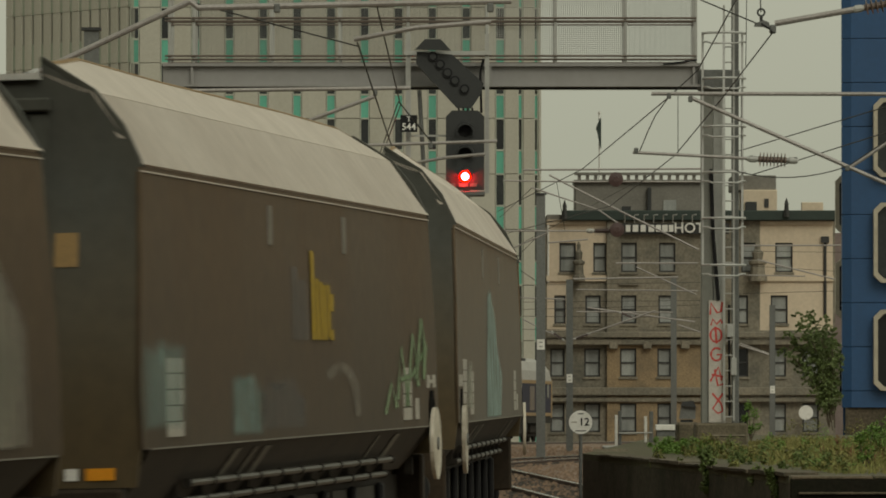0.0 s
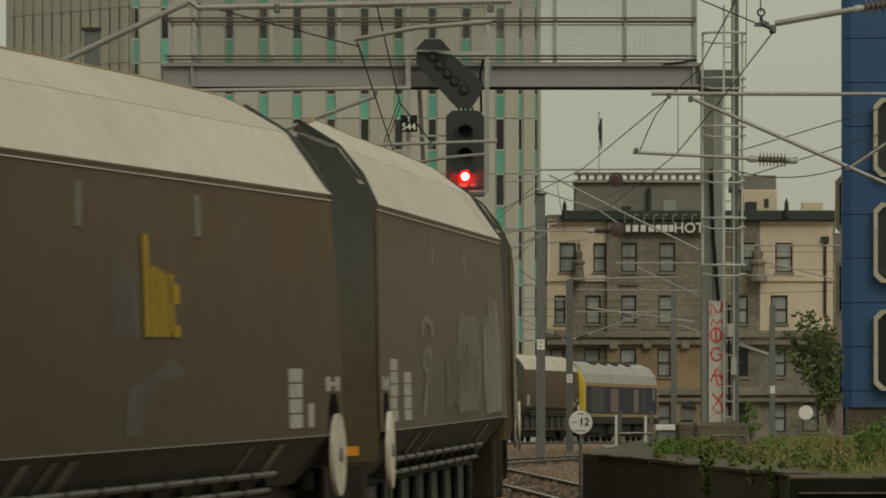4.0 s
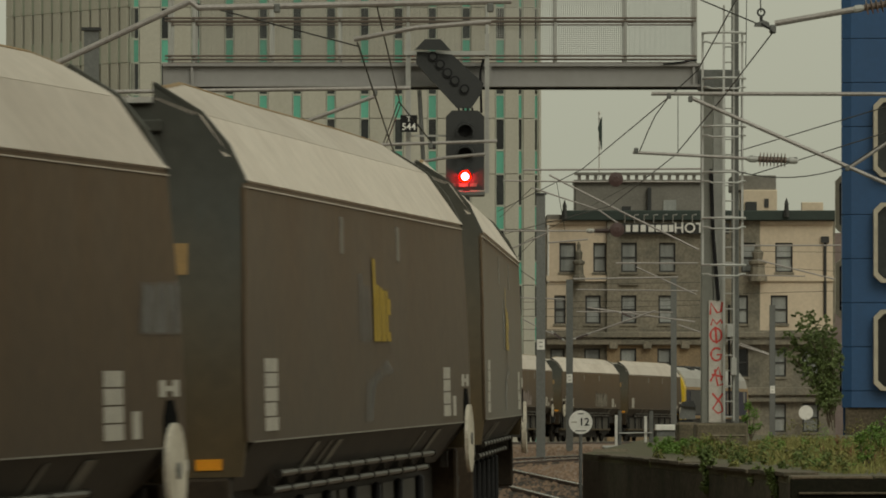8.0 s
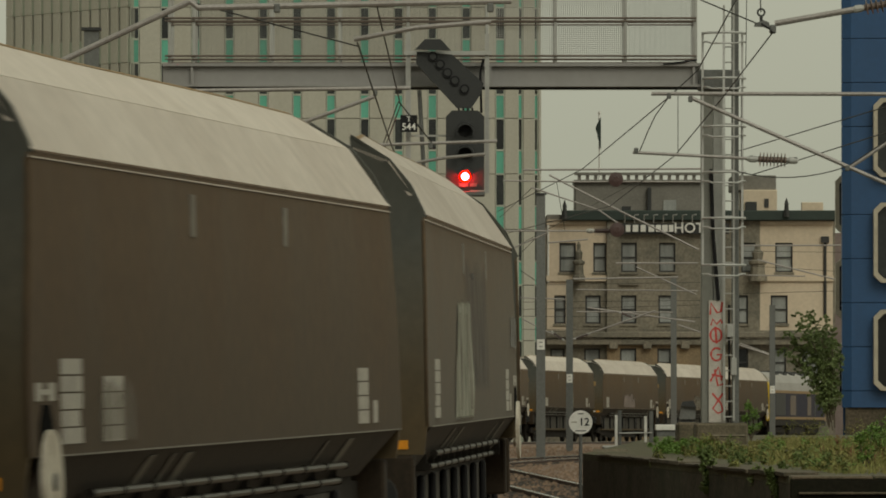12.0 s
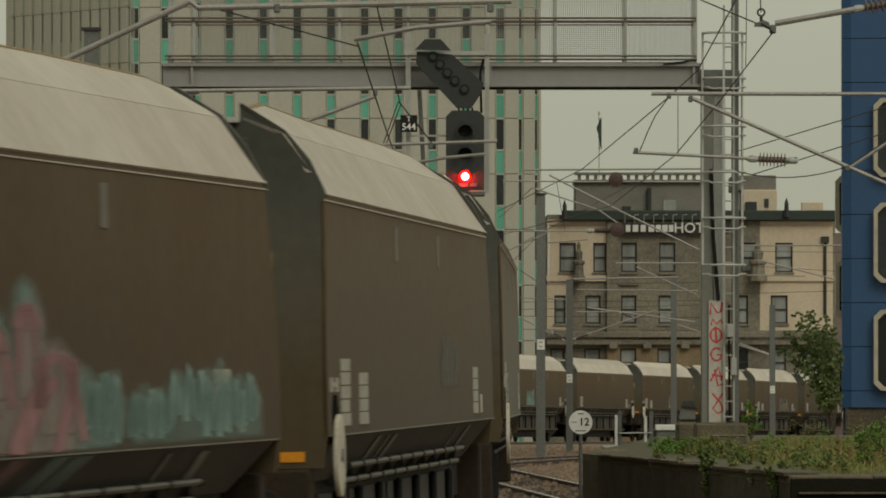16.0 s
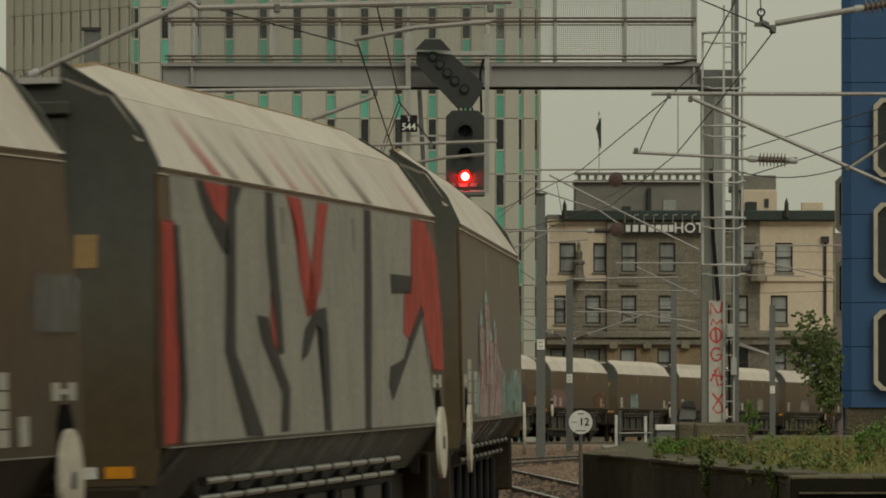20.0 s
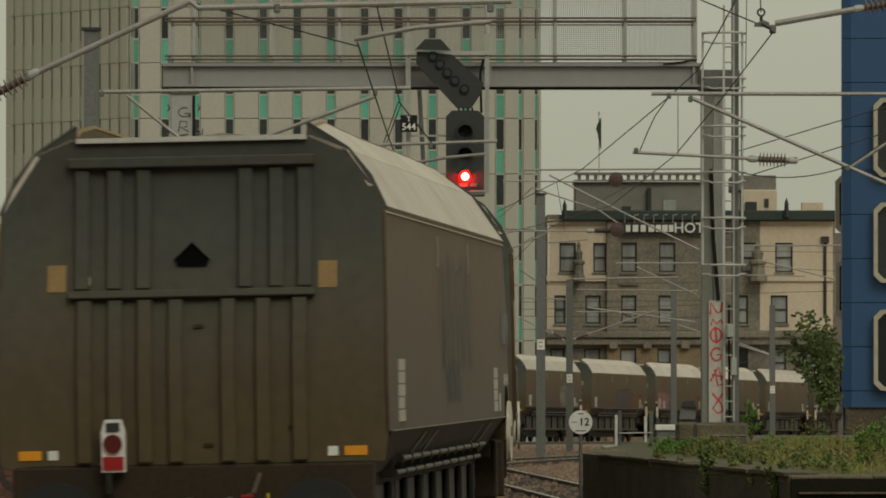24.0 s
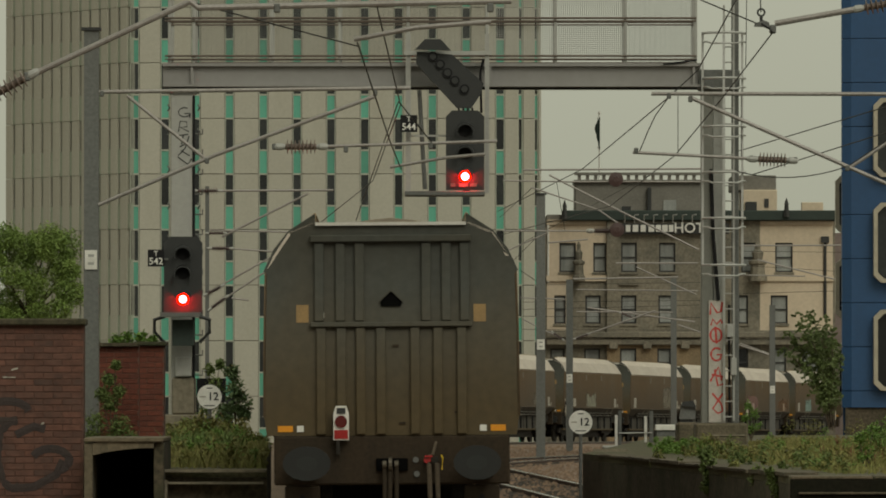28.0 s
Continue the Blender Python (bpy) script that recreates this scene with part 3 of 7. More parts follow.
part("plinth_band", boxed(4.079, 4.798, GY - 0.37, GY - 0.33, 1.066, 1.086), CONCRETE, gantry)
part("plinth_band", boxed(4.25, 4.82, GY - 0.42, GY - 0.36, 0.9, 0.93), CONCRETE, gantry)

part("brace", tubes([(3.5, GY - 0.14, 6.97), (3.78, GY - 0.14, 7.0), (4.03, GY - 0.14, 7.04)], 0.016, 6), BLACK, gantry)

# left mast
mast_leg(-4.33, -3.962, GY, GY + 0.38, 0.9, 6.579, "left_mast")
part("mast_cap", boxed(-4.366, -3.926, GY - 0.04, GY + 0.42, 6.507, 6.606), GALV_DARK, gantry)
scrawl(gantry, DARK, [stroke_loop(-4.11, 6.21, 0.1, 0.075, 60, 330), [(-4.11, 6.19), (-4.02, 6.19), (-4.03, 6.12)],
       [(-4.21, 5.9), (-4.18, 6.07), (-4.08, 6.06), (-4.07, 5.98), (-4.18, 5.97), (-4.04, 5.9)], [(-4.2, 5.84), (-4.05, 5.86)], [(-4.13, 5.85), (-4.16, 5.7)],
       [(-4.04, 5.83), (-4.1, 5.64), (-4.21, 5.52)], [(-4.19, 5.66), (-4.06, 5.72)], [(-4.22, 5.5), (-4.06, 5.38), (-4.0, 5.47)], [(-4.17, 5.6), (-4.03, 5.52)]], 0.011, GY - 0.004)
for z in (6.28, 5.9, 5.3, 4.72, 4.2):
    for x in (-4.375, -3.9):
        part("cable_clip", tubes([(x, GY - 0.02, z - 0.05), (x + 0.03, GY - 0.05, z), (x, GY - 0.02, z + 0.05)], 0.014, 6), GALV_DARK, gantry)
for i in range(14):
    z = 1.708 + i * 0.32
    part("step_iron", tubes([(-3.944, GY + 0.1, z), (-3.827, GY + 0.1, z), (-3.827, GY + 0.1, z + 0.08)], 0.014, 6), GALV_DARK, gantry)
part("conduit", tubes([(-3.962, GY - 0.03, 1.438), (-3.962, GY - 0.03, 6.471)], 0.022), BLACK, gantry)
part("left_pedestal", boxed(-4.438, -3.881, GY - 0.2, GY + 0.6, 0.9, 1.402, bevel=0.02), CONCRETE, gantry, "pale stained concrete pedestal")


part("mast_casing", boxed(-4.312, -3.935, GY - 0.06, GY + 0.42, 1.402, 1.995, bevel=0.03), CONCRETE, gantry, "stained pale mast casing")
part("cable_box", boxed(-4.25, -3.989, GY - 0.12, GY - 0.004, 2.004, 2.318, bevel=0.015), GALV, gantry, "pale grey cable box")
back_board = thing("dark_board", (-3.766, 117, 0.9), "dark board standing behind the round speed board", "board")
part("board", boxed(-3.985, -3.51, 117, 117.04, 1.594, 1.977), BLACK, back_board)
for x in (-3.93, -3.583):
    part("post", boxed(x, x + 0.05, 117.045, 117.1, 0.9, 1.959), GALV_DARK, back_board)


# ==== colour light signals ====
def signal_head(name, cx, y, z0, z1, w, lit, lenses, label):
    th = thing("colour_light_signal", (cx, y, z0), label, "railway signal", "red colour light signals")
    c = w * 0.16
    body = [(cx - w / 2, z0), (cx + w / 2, z0), (cx + w / 2, z1 - c), (cx + w / 2 - c, z1), (cx - w / 2 + c, z1), (cx - w / 2, z1 - c)]
    part("backboard", prism(bmesh.new(), body, y - 0.03, y + 0.03), DARK, th)
    part("lamp_case", boxed(cx - w * 0.33, cx + w * 0.33, y + 0.03, y + 0.28, z0 + 0.05, z1 - 0.1, bevel=0.03), DARK, th)
    for z in (*lenses, lit):
        bm = bmesh.new()
        n = 14
        r0, r1 = w * 0.2, w * 0.23
        for k in range(n):
            a, b = [math.pi * ((-0.15 + 1.3 * q / n) if z != lit else (0.12 + 0.76 * q / n)) for q in (k, k + 1)]
            vs = []
            for ang in (a, b):
                for r in (r0, r1):
                    for yy, dz in ((y - 0.03, 0), (y - 0.24, -0.03)):
                        vs.append(bm.verts.new((cx + r * math.cos(ang), yy, z + dz + r * math.sin(ang))))
            for q in ((0, 1, 5, 4), (2, 6, 7, 3), (1, 3, 7, 5)):
                bm.faces.new([vs[i] for i in q])
        bmesh.ops.remove_doubles(bm, verts=bm.verts, dist=0.0005)
        part("hood", bm, DARK if z != lit else LIT_HOOD, th)
        bm = disc(bmesh.new(), (cx, y - 0.035, z), w * 0.155, 0.02)
        part("lens", bm, BLACK if z != lit else GLOW_RIM, th, "unlit dark lens" if z != lit else "glowing red lens rim")
    bm = bmesh.new()
    bmesh.ops.create_uvsphere(bm, u_segments=16, v_segments=10, radius=w * 0.105, matrix=Matrix.Translation((cx, y - 0.09, lit)))
    part("lens", bm, GLOW_RED, th, "brightly lit red lens")
    return th


main_signal = signal_head("signal_head", 0.349, 114.4, 4.953, 6.215, 0.608, 5.168, (5.893, 5.535), "dark signal head on the gantry showing a red light")
part("bottom_plate", boxed(-0.608, 0.661, 114.2, 115, 4.864, 4.936, bevel=0.01), GALV_DARK, main_signal)
bars = [(0.116, 0.196), (0.25, 0.393), (0.429, 0.536)]
for a, b in bars:
    part("marking", boxed(a, b, 114.34, 114.36, 5.007, 5.061), GALV_DARK, main_signal)
low_signal = signal_head("signal_head", -4.104, 114.2, 2.994, 4.216, 0.607, 3.226, (3.94, 3.636), "dark signal head on the mast showing a red light")
part("bottom_plate", boxed(-4.461, -3.819, 114.0, 114.8, 2.949, 3.02), GALV_DARK, low_signal)
for x0, x1 in ((-4.568, -4.407), (-3.694, -3.854)):
    part("bracket", tubes([(x1, 114.5, 2.958), (x0, 114.5, 2.904), (x0, 114.5, 2.708), (x1, 114.5, 2.548)], 0.03), DARK, low_signal)
part("junction_box", boxed(-4.282, -3.943, 114.4, 114.8, 2.494, 2.904), GREEN_TRIM, low_signal, "dark green equipment box")

# route indicator arm
ri = thing("route_indicator", (0.322, 114.4, 6.233), "dark slanting junction route indicator above the signal", "railway signal")
part("arm", prism(bmesh.new(), [(-0.429, 6.966), (-0.411, 7.145), (0.143, 7.101), (0.643, 6.644), (0.59, 6.465), (0.447, 6.25), (0.214, 6.259)], 114.35, 114.5), DARK, ri)
part("arm_hood", prism(bmesh.new(), [(-0.438, 7.176), (-0.286, 7.337), (-0.036, 7.337), (0.125, 7.159)], 114.2, 114.34), DARK, ri)
for x, z in ((-0.161, 7.069), (-0.045, 6.944), (0.071, 6.81), (0.188, 6.685), (0.339, 6.551)):
    part("lens", disc(bmesh.new(), (x, 114.34, z), 0.078, 0.06), BLACK, ri)
    part("lens_glass", disc(bmesh.new(), (x, 114.305, z), 0.05, 0.012), DARK, ri)
for x in (0.25, 0.322, 0.393, 0.465):
    part("bolt", boxed(x - 0.015, x + 0.015, 114.38, 114.44, 6.206, 6.259), BLACK, ri)

# hanging cage that holds the signal
cage = thing("signal_bracket", (0.054, 114.6, 4.887), "grey steel hanging frame that carries the signal", "bracket")
for x0, x1 in ((-0.591, -0.51), (0.663, 0.734)):
    part("upright", boxed(x0, x1, 114.55, 114.63, 4.914, 7.441), GALV, cage)
part("crossbar", boxed(-0.609, 0.77, 114.5, 114.56, 7.101, 7.163), GALV, cage)
part("crossbar", boxed(-0.555, 0.054, 114.6, 114.66, 5.81, 5.837), GALV, cage)
part("brace", tubes([(-0.377, 114.8, 6.553), (-0.287, 114.8, 4.982)], 0.035), GALV_DARK, cage)
part("cable", tubes([(0.609, 114.7, 6.19), (0.591, 114.7, 6.818), (0.645, 114.7, 7.051)], 0.02), BLACK, cage)


def number_plate(cx, y, zc, w, h, lines, label, material=BLACK):
    th = thing("signal_plate", (cx, y, zc - h / 2), label, "sign", "signal identification plates")
    part("plate", boxed(cx - w / 2, cx + w / 2, y - 0.01, y + 0.01, zc - h / 2, zc + h / 2), material, th)
    up = pose(0, 0, 0, 90, 0, 0)
    lettering("letters", lines[0], h * 0.44, Matrix.Translation((cx, y - 0.014, zc + h * 0.25)) @ up, WHITE, th, 0.003)
    lettering("letters", lines[1], h * 0.56, Matrix.Translation((cx, y - 0.014, zc - h * 0.2)) @ up, WHITE, th, 0.003)
    part("stay", boxed(cx, cx + w * 0.75, y + 0.012, y + 0.03, zc - 0.03, zc), GALV_DARK, th)


number_plate(-0.54, 114.3, 6.005, 0.268, 0.268, ("T", "544"), "black signal plate with white letters T 544")
number_plate(-4.528, 114.1, 3.875, 0.259, 0.267, ("T", "542"), "black signal plate with white letters T 542")


# ==== speed signs ====
def speed_sign(cx, y, zc, r, foot, label):
    th = thing("speed_sign", (cx, y, foot), label, "speed sign", "round speed signs")
    part("disc", disc(bmesh.new(), (cx, y, zc), r, 0.02, "y", 32), WHITE, th, "round white board")
    part("rim", disc(bmesh.new(), (cx, y + 0.012, zc), r * 1.03, 0.012, "y", 32), DARK, th)
    up = pose(0, 0, 0, 90, 0, 0)
    lettering("numerals", "12", r * 0.92, Matrix.Translation((cx + r * 0.3, y - 0.014, zc)) @ up, BLACK, th, 0.003)
    part("marking", boxed(cx - r * 0.82, cx - r * 0.3, y - 0.014, y - 0.011, zc - r * 0.06, zc + r * 0.06), OFFWHITE, th)
    part("marking", boxed(cx - r * 0.25, cx + r * 0.25, y - 0.014, y - 0.011, zc + r * 0.66, zc + r * 0.76), GALV_DARK, th)
    part("marking", boxed(cx - r * 0.45, cx + r * 0.45, y - 0.014, y - 0.011, zc - r * 0.78, zc - r * 0.68), GALV_DARK, th)
    part("post", tubes([(cx, y + 0.05, foot), (cx, y + 0.05, zc)], 0.03), GALV_DARK, th)


speed_sign(2.207, 116, 1.275, 0.19, -0.42, "white round speed board with black 12 on a grey post")
speed_sign(-3.614, 112, 1.692, 0.188, 0.9, "white round speed board with black 12 among weeds")


# ==== overhead line equipment ====
def ole_mast(x0, x1, y, foot, top, label, cap=True, number=None):
    th = thing("overhead_line_mast", ((x0 + x1) / 2, y, foot), label, "mast", "overhead line masts")
    w = x1 - x0
    m, t = (x0 + x1) / 2, 0.012
    section = [(x0, y), (x1, y), (x1, y + 0.02), (m + t, y + 0.02), (m + t, y + w - 0.02), (x1, y + w - 0.02), (x1, y + w), (x0, y + w), (x0, y + w - 0.02), (m - t, y + w - 0.02), (m - t, y + 0.02), (x0, y + 0.02)]
    part("column", prism(bmesh.new(), section, foot, top, "z"), GALV_DARK, th)
    if cap:
        part("cap", boxed(x0 - w * 0.15, x1 + w * 0.15, y - 0.04, y + w + 0.02, top, top + w * 0.2), DARK, th)
    if number:
        part("plate", boxed(m - w * 0.42, m + w * 0.42, y - 0.03, y - 0.022, number - 0.14, number + 0.14), WHITE, th, "white identification plate")
        for k in (-0.055, 0.06):
            part("marking", boxed(m - w * 0.2, m + w * 0.2, y - 0.034, y - 0.031, number + k - 0.02, number + k + 0.02), GALV, th)
    return th


ole_mast(-5.217, -5.004, 105, 0.9, 7.031, "grey steel overhead line mast beside the brick wall", True, 3.697)
ole_mast(2.527, 2.772, 196, -0.5, 6.973, "grey steel overhead line mast on the ballast", True, 2.914)
ole_mast(4.002, 4.223, 235, -0.75, 5.218, "slim grey overhead line mast", False, 2.005)
ole_mast(8.19, 8.40, 260, -0.9, 5.667, "slim grey overhead line mast", False)
ole_mast(12.192, 12.403, 270, -0.9, 4.755, "slim grey overhead line mast", False, 1.592)

ole_mast(-7.4, -7.277, 225, -0.65, 7.98, "slim grey overhead line mast", False)
ole_mast(18.725, 18.988, 280, -1.0, 7.922, "slim grey overhead line mast", False)


def cantilever(d, tie, strut, extra=(), ins=(), r=0.03, label="grey tubular overhead line cantilever with brown insulator", material=TUBE, clamps=()):
    """Steel tubes and ribbed insulators that carry the wires over a track."""
    th = thing("cantilever", tie[0], label, "cantilever", "overhead line cantilevers")
    part("tie_tube", tubes(tie, r), material, th, smooth=False)
    if strut:
        part("strut_tube", tubes(strut, r), material, th)
    for pts in extra:
        part("registration_tube", tubes(pts, r * 0.8), material, th)
    for p, q, ri in ins:
        d = (Vector(q) - Vector(p)).normalized()
        part("insulator", insulator(p, q, ri), CERAMIC if abs(d.y) > 0.9 or p[1] > 150 else DUSTY_CERAMIC, th, "brown ribbed insulator")
        if abs(d.y) > 0.9:
            continue
        for a, b in ((Vector(p) - d * ri * 1.6, Vector(p)), (Vector(q), Vector(q) + d * ri * 1.6)):
            part("end_fitting", lathe(a, b, [(0, ri * 0.3), (0.3, ri * 0.5), (0.7, ri * 0.5), (1, ri * 0.36)], 10), GALV, th)
    for c in clamps:
        part("clamp", boxed(c[0] - r * 1.1, c[0] + r * 1.1, c[1] - r * 1.2, c[1] + r * 1.2, c[2] - r * 1.5, c[2] + r * 1.5, bevel=r * 0.4), GALV_DARK, th)
    return th


# over the near track, reaching in from a mast outside the view
cantilever(85, [(-4.907, 85, 5.504), (-2.982, 85, 6.402)], [(-2.982, 85, 6.409), (-2.882, 85, 6.329), (0.804, 85, 6.409)],
           [[(-1.056, 85.6, 5.983), (-0.325, 85.6, 6.123), (0.571, 85.6, 6.196)]],
           [((-5.405, 85, 5.238), (-4.907, 85, 5.504), 0.11)], 0.036, clamps=[(-1.952, 85, 6.322), (0.558, 85, 6.329), (-4.888, 85, 5.518)])
# from the mast beside the brick wall
cantilever(105, [(-4.996, 105, 6.135), (-0.484, 105, 6.193)], [(-5.004, 105, 4.493), (-3.314, 105, 5.216), (-0.976, 105, 6.078)],
           [[(-4.586, 105, 6.078), (-3.437, 105, 5.15)], [(-1.821, 105, 5.339), (0.787, 105, 5.421)], [(-0.771, 105.3, 5.051), (0.049, 105.3, 5.191), (0.607, 105.3, 5.24)]],
           [((-2.289, 105, 5.339), (-1.838, 105, 5.339), 0.105)], 0.029,
           clamps=[(-2.453, 105, 5.339), (-0.984, 105, 6.119), (-3.429, 105, 5.134), (-0.18, 105, 5.355), (-1.411, 105, 5.298), (-4.955, 105, 6.111)])
# reaching in from the side of the blue building
cantilever(105, [(3.027, 105, 6.111), (7.022, 105, 6.102)], [(3.577, 105, 6.061), (5.217, 105, 5.339), (7.186, 105, 4.477)],
           [[(2.756, 105, 5.257), (4.479, 105, 5.166)], [(5.873, 105, 5.01), (6.431, 105, 5.38), (7.104, 105, 5.79)]],
           [((4.577, 105, 5.158), (4.987, 105, 5.142), 0.105)], 0.029,
           clamps=[(3.281, 105, 6.078), (3.593, 105, 6.028), (4.479, 105, 5.166), (5.119, 105, 5.142), (5.873, 105, 5.027), (2.805, 105, 5.281)])
cantilever(92, [(4.226, 92, 6.488), (5.362, 92, 6.689)], None, [], [((5.362, 92, 6.689), (5.865, 92, 6.776), 0.1)], 0.038,
           clamps=[(4.197, 92, 6.416)])
hanger = thing("wire_hanger", (4.05, 92, 6.46), "dark steel eye and clamp that holds the wires", "clamp")
part("eye", tubes([(4.05 + 0.045 * math.cos(a), 92, 6.63 + 0.045 * math.sin(a)) for a in [6.28319 * k / 12 for k in range(13)]], 0.014, 6), DARK, hanger)
part("shank", boxed(4.03, 4.07, 91.98, 92.02, 6.5, 6.585, bevel=0.005), DARK, hanger)
part("jaw", prism(bmesh.new(), [(3.96, 6.45), (4.16, 6.44), (4.15, 6.5), (4.08, 6.53), (3.97, 6.49)], 91.96, 92.04), GALV_DARK, hanger)
part("strap", tubes([(4.05, 91.95, 6.49), (4.15, 91.95, 6.43), (4.2, 91.95, 6.37)], 0.014, 6), DARK, hanger)
# further arms along the curve
FAR = "slim far cantilever arms of the overhead line"
cantilever(190, [(2.093, 190, 7.473), (6.769, 190, 7.503)], [(2.791, 190, 7.339), (4.394, 190, 6.522), (6.709, 190, 5.379)], [[(1.573, 190, 7.191), (3.355, 190, 7.161), (6.769, 190, 7.161)], [(2.316, 190, 7.013), (4.097, 190, 6.418), (4.691, 190, 6.003)],
           [(1.573, 190, 5.869), (4.097, 190, 5.869)], [(2.761, 190, 5.557), (3.8, 190, 5.646)], [(2.761, 190, 5.824), (1.648, 190, 5.334)]],
           [((4.542, 189.7, 7.22), (4.542, 190.2, 7.22), 0.19), ((3.978, 190, 5.869), (4.394, 190, 5.869), 0.13), ((4.572, 189.7, 5.899), (4.572, 190.2, 5.899), 0.19)], 0.025, FAR)
cantilever(235, [(4.223, 235, 5.236), (7.638, 235, 5.291)], [(4.223, 235, 3.29), (5.067, 235, 3.565), (6.903, 235, 4.208)], [[(4.333, 235, 4.887), (8.28, 235, 4.85)], [(6.279, 235, 5.622), (8.243, 235, 4.722)], [(2.589, 235, 3.932), (3.782, 235, 3.327)], [(2.497, 235, 4.63), (3.966, 235, 4.575)]],
           [((4.333, 235, 3.308), (4.7, 235, 3.437), 0.07), ((3.598, 235, 3.474), (3.855, 235, 3.29), 0.07)], 0.028, FAR)
cantilever(260, [(6.216, 260, 6.155), (9.161, 260, 6.155)], [(5.2, 260, 4.55), (9.059, 260, 4.042)], [[(4.794, 260, 4.407), (8.247, 260, 4.387)], [(8.45, 260, 3.94), (11.7, 260, 2.864)]],
           [((6.419, 260, 4.346), (6.825, 260, 4.204), 0.07)], 0.03, FAR)
cantilever(225, [(-7.453, 225, 7.84), (-3.41, 225, 7.857)], [(-6.891, 225, 6.397), (-4.201, 225, 7.752)], [[(-7.242, 225, 6.608), (-4.641, 225, 6.556)], [(-6.662, 225, 6.046), (-4.992, 225, 5.923)], [(-6.891, 225, 4.903), (-5.344, 225, 5.782)], [(-6.75, 225, 4.516), (-5.432, 225, 5.378)], [(-6.574, 225, 4.499), (-6.047, 225, 4.428)]],
           [((-7.629, 225, 7.84), (-7.014, 225, 7.84), 0.1), ((-7.277, 225, 6.52), (-6.838, 225, 6.52), 0.08), ((-7.189, 225, 6.046), (-6.662, 225, 6.046), 0.1), ((-7.312, 225, 4.639), (-6.926, 225, 4.85), 0.1), ((-7.189, 225, 4.2), (-6.785, 225, 4.499), 0.1)], 0.034, FAR)
cantilever(280, [(11.506, 280, 7.156), (18.725, 280, 7.178)], [(12.162, 280, 6.609), (17.85, 280, 5.187)], [[(11.506, 280, 6.018), (14.022, 280, 5.975)], [(11.506, 280, 3.372), (12.819, 280, 2.89)]], [], 0.03, FAR)


wiring = thing("overhead_wiring", (-0.615, 105, 5.955), "dark catenary and contact wires strung between the cantilevers", "overhead wires")


def wire(points, r=0.012, name="wire"):
    return part(name, tubes(points, r, 5), WIRE, wiring)


def sagging(p, q, sag, n=8):
    p, q = Vector(p), Vector(q)
    return [p.lerp(q, k / n) - Vector((0, 0, 4 * sag * (k / n) * (1 - k / n))) for k in range(n + 1)]


# wires of the near tracks
wire([(-2.948, 85, 6.389), (-1.753, 85.4, 6.089), (-1.009, 85.6, 5.903)], 0.009)
wire([(-0.804, 85, 6.455), (-0.612, 103, 5.894), (-0.164, 105, 5.404)], 0.0095)
wire([(-1.016, 85.6, 5.951), (-0.72, 98, 5.189), (-0.607, 105, 5.01)], 0.0095)
wire([(-0.18, 105, 5.421), (-0.691, 112, 6.265), (-1.564, 130, 4.824)], 0.0085)
wire([(-0.615, 105, 5.955), (-1.211, 125, 5.398), (-2.625, 150, 5.149)], 0.0085)
wire([(3.67, 90, 6.72), (3.7, 105, 6.447), (3.281, 105, 6.061), (2.883, 150, 6.322), (1.5, 200, 6.607)], 0.0095)
wire([(4.197, 92, 6.373), (4.069, 105, 6.061), (3.853, 120, 5.682), (3.469, 150, 5.56), (1.656, 200, 5.981)], 0.0095)
wire([(3.206, 90, 6.685), (3.996, 92, 6.488), (4.212, 92, 6.394)], 0.0095)
wire([(4.032, 92, 6.934), (4.047, 92, 6.632)], 0.0085)
wire([(3.281, 105, 6.061), (3.114, 106, 5.827), (3.043, 107, 5.654), (2.909, 107, 5.336)], 0.0085)
wire([(4.434, 110, 5.156), *sagging((4.52, 110, 5.113), (6.041, 108, 5.14), 0.12), (6.615, 108, 5.52)], 0.0085)
wire([(5.241, 130, 6.044), (7.331, 115, 6.381)], 0.01)
wire([(5.545, 130, 5.637), (7.331, 115, 5.976)], 0.01)
wire([(3.445, 106, 6.117), (3.445, 106, 5.238)], 0.006)
wire([(4.203, 100, 7.368), (4.188, 100, 6.288)], 0.006)
wire([(4.331, 105, 6.094), (4.331, 105, 5.175)], 0.006)
# droppers and far wires
for x0, y0, x1, y1, d in ((2.579, 7.444, 1.618, 6.563, 205), (2.659, 6.002, 1.698, 5.041, 205), (2.178, 5.073, 2.819, 4.64, 205),
                          (3.219, 7.572, 3.459, 6.162, 205), (6.217, 8.294, 2.534, 6.316, 230)):
    wire([(x0, d, y0), (x1, d, y1)], 0.0085)
for k, (ya, yb) in enumerate(((5.756, 5.869), (5.076, 5.144), (4.51, 4.464), (3.989, 3.943), (4.782, 4.963))):
    wire([(3.195, 290, ya), (10.331, 290, yb)], 0.0095)
for ya, yb in ((7.116, 7.048), (6.549, 6.141), (5.416, 5.597)):
    wire([(12.03, 290, ya), (18.488, 290, yb)], 0.0095)

# ==== office tower ====
tower = thing("office_tower", (-5.75, 400, -3), "tall office tower clad in cream panels with teal spandrels", "office building")
FLOOR = 3.075
Z_TOP = 22.619


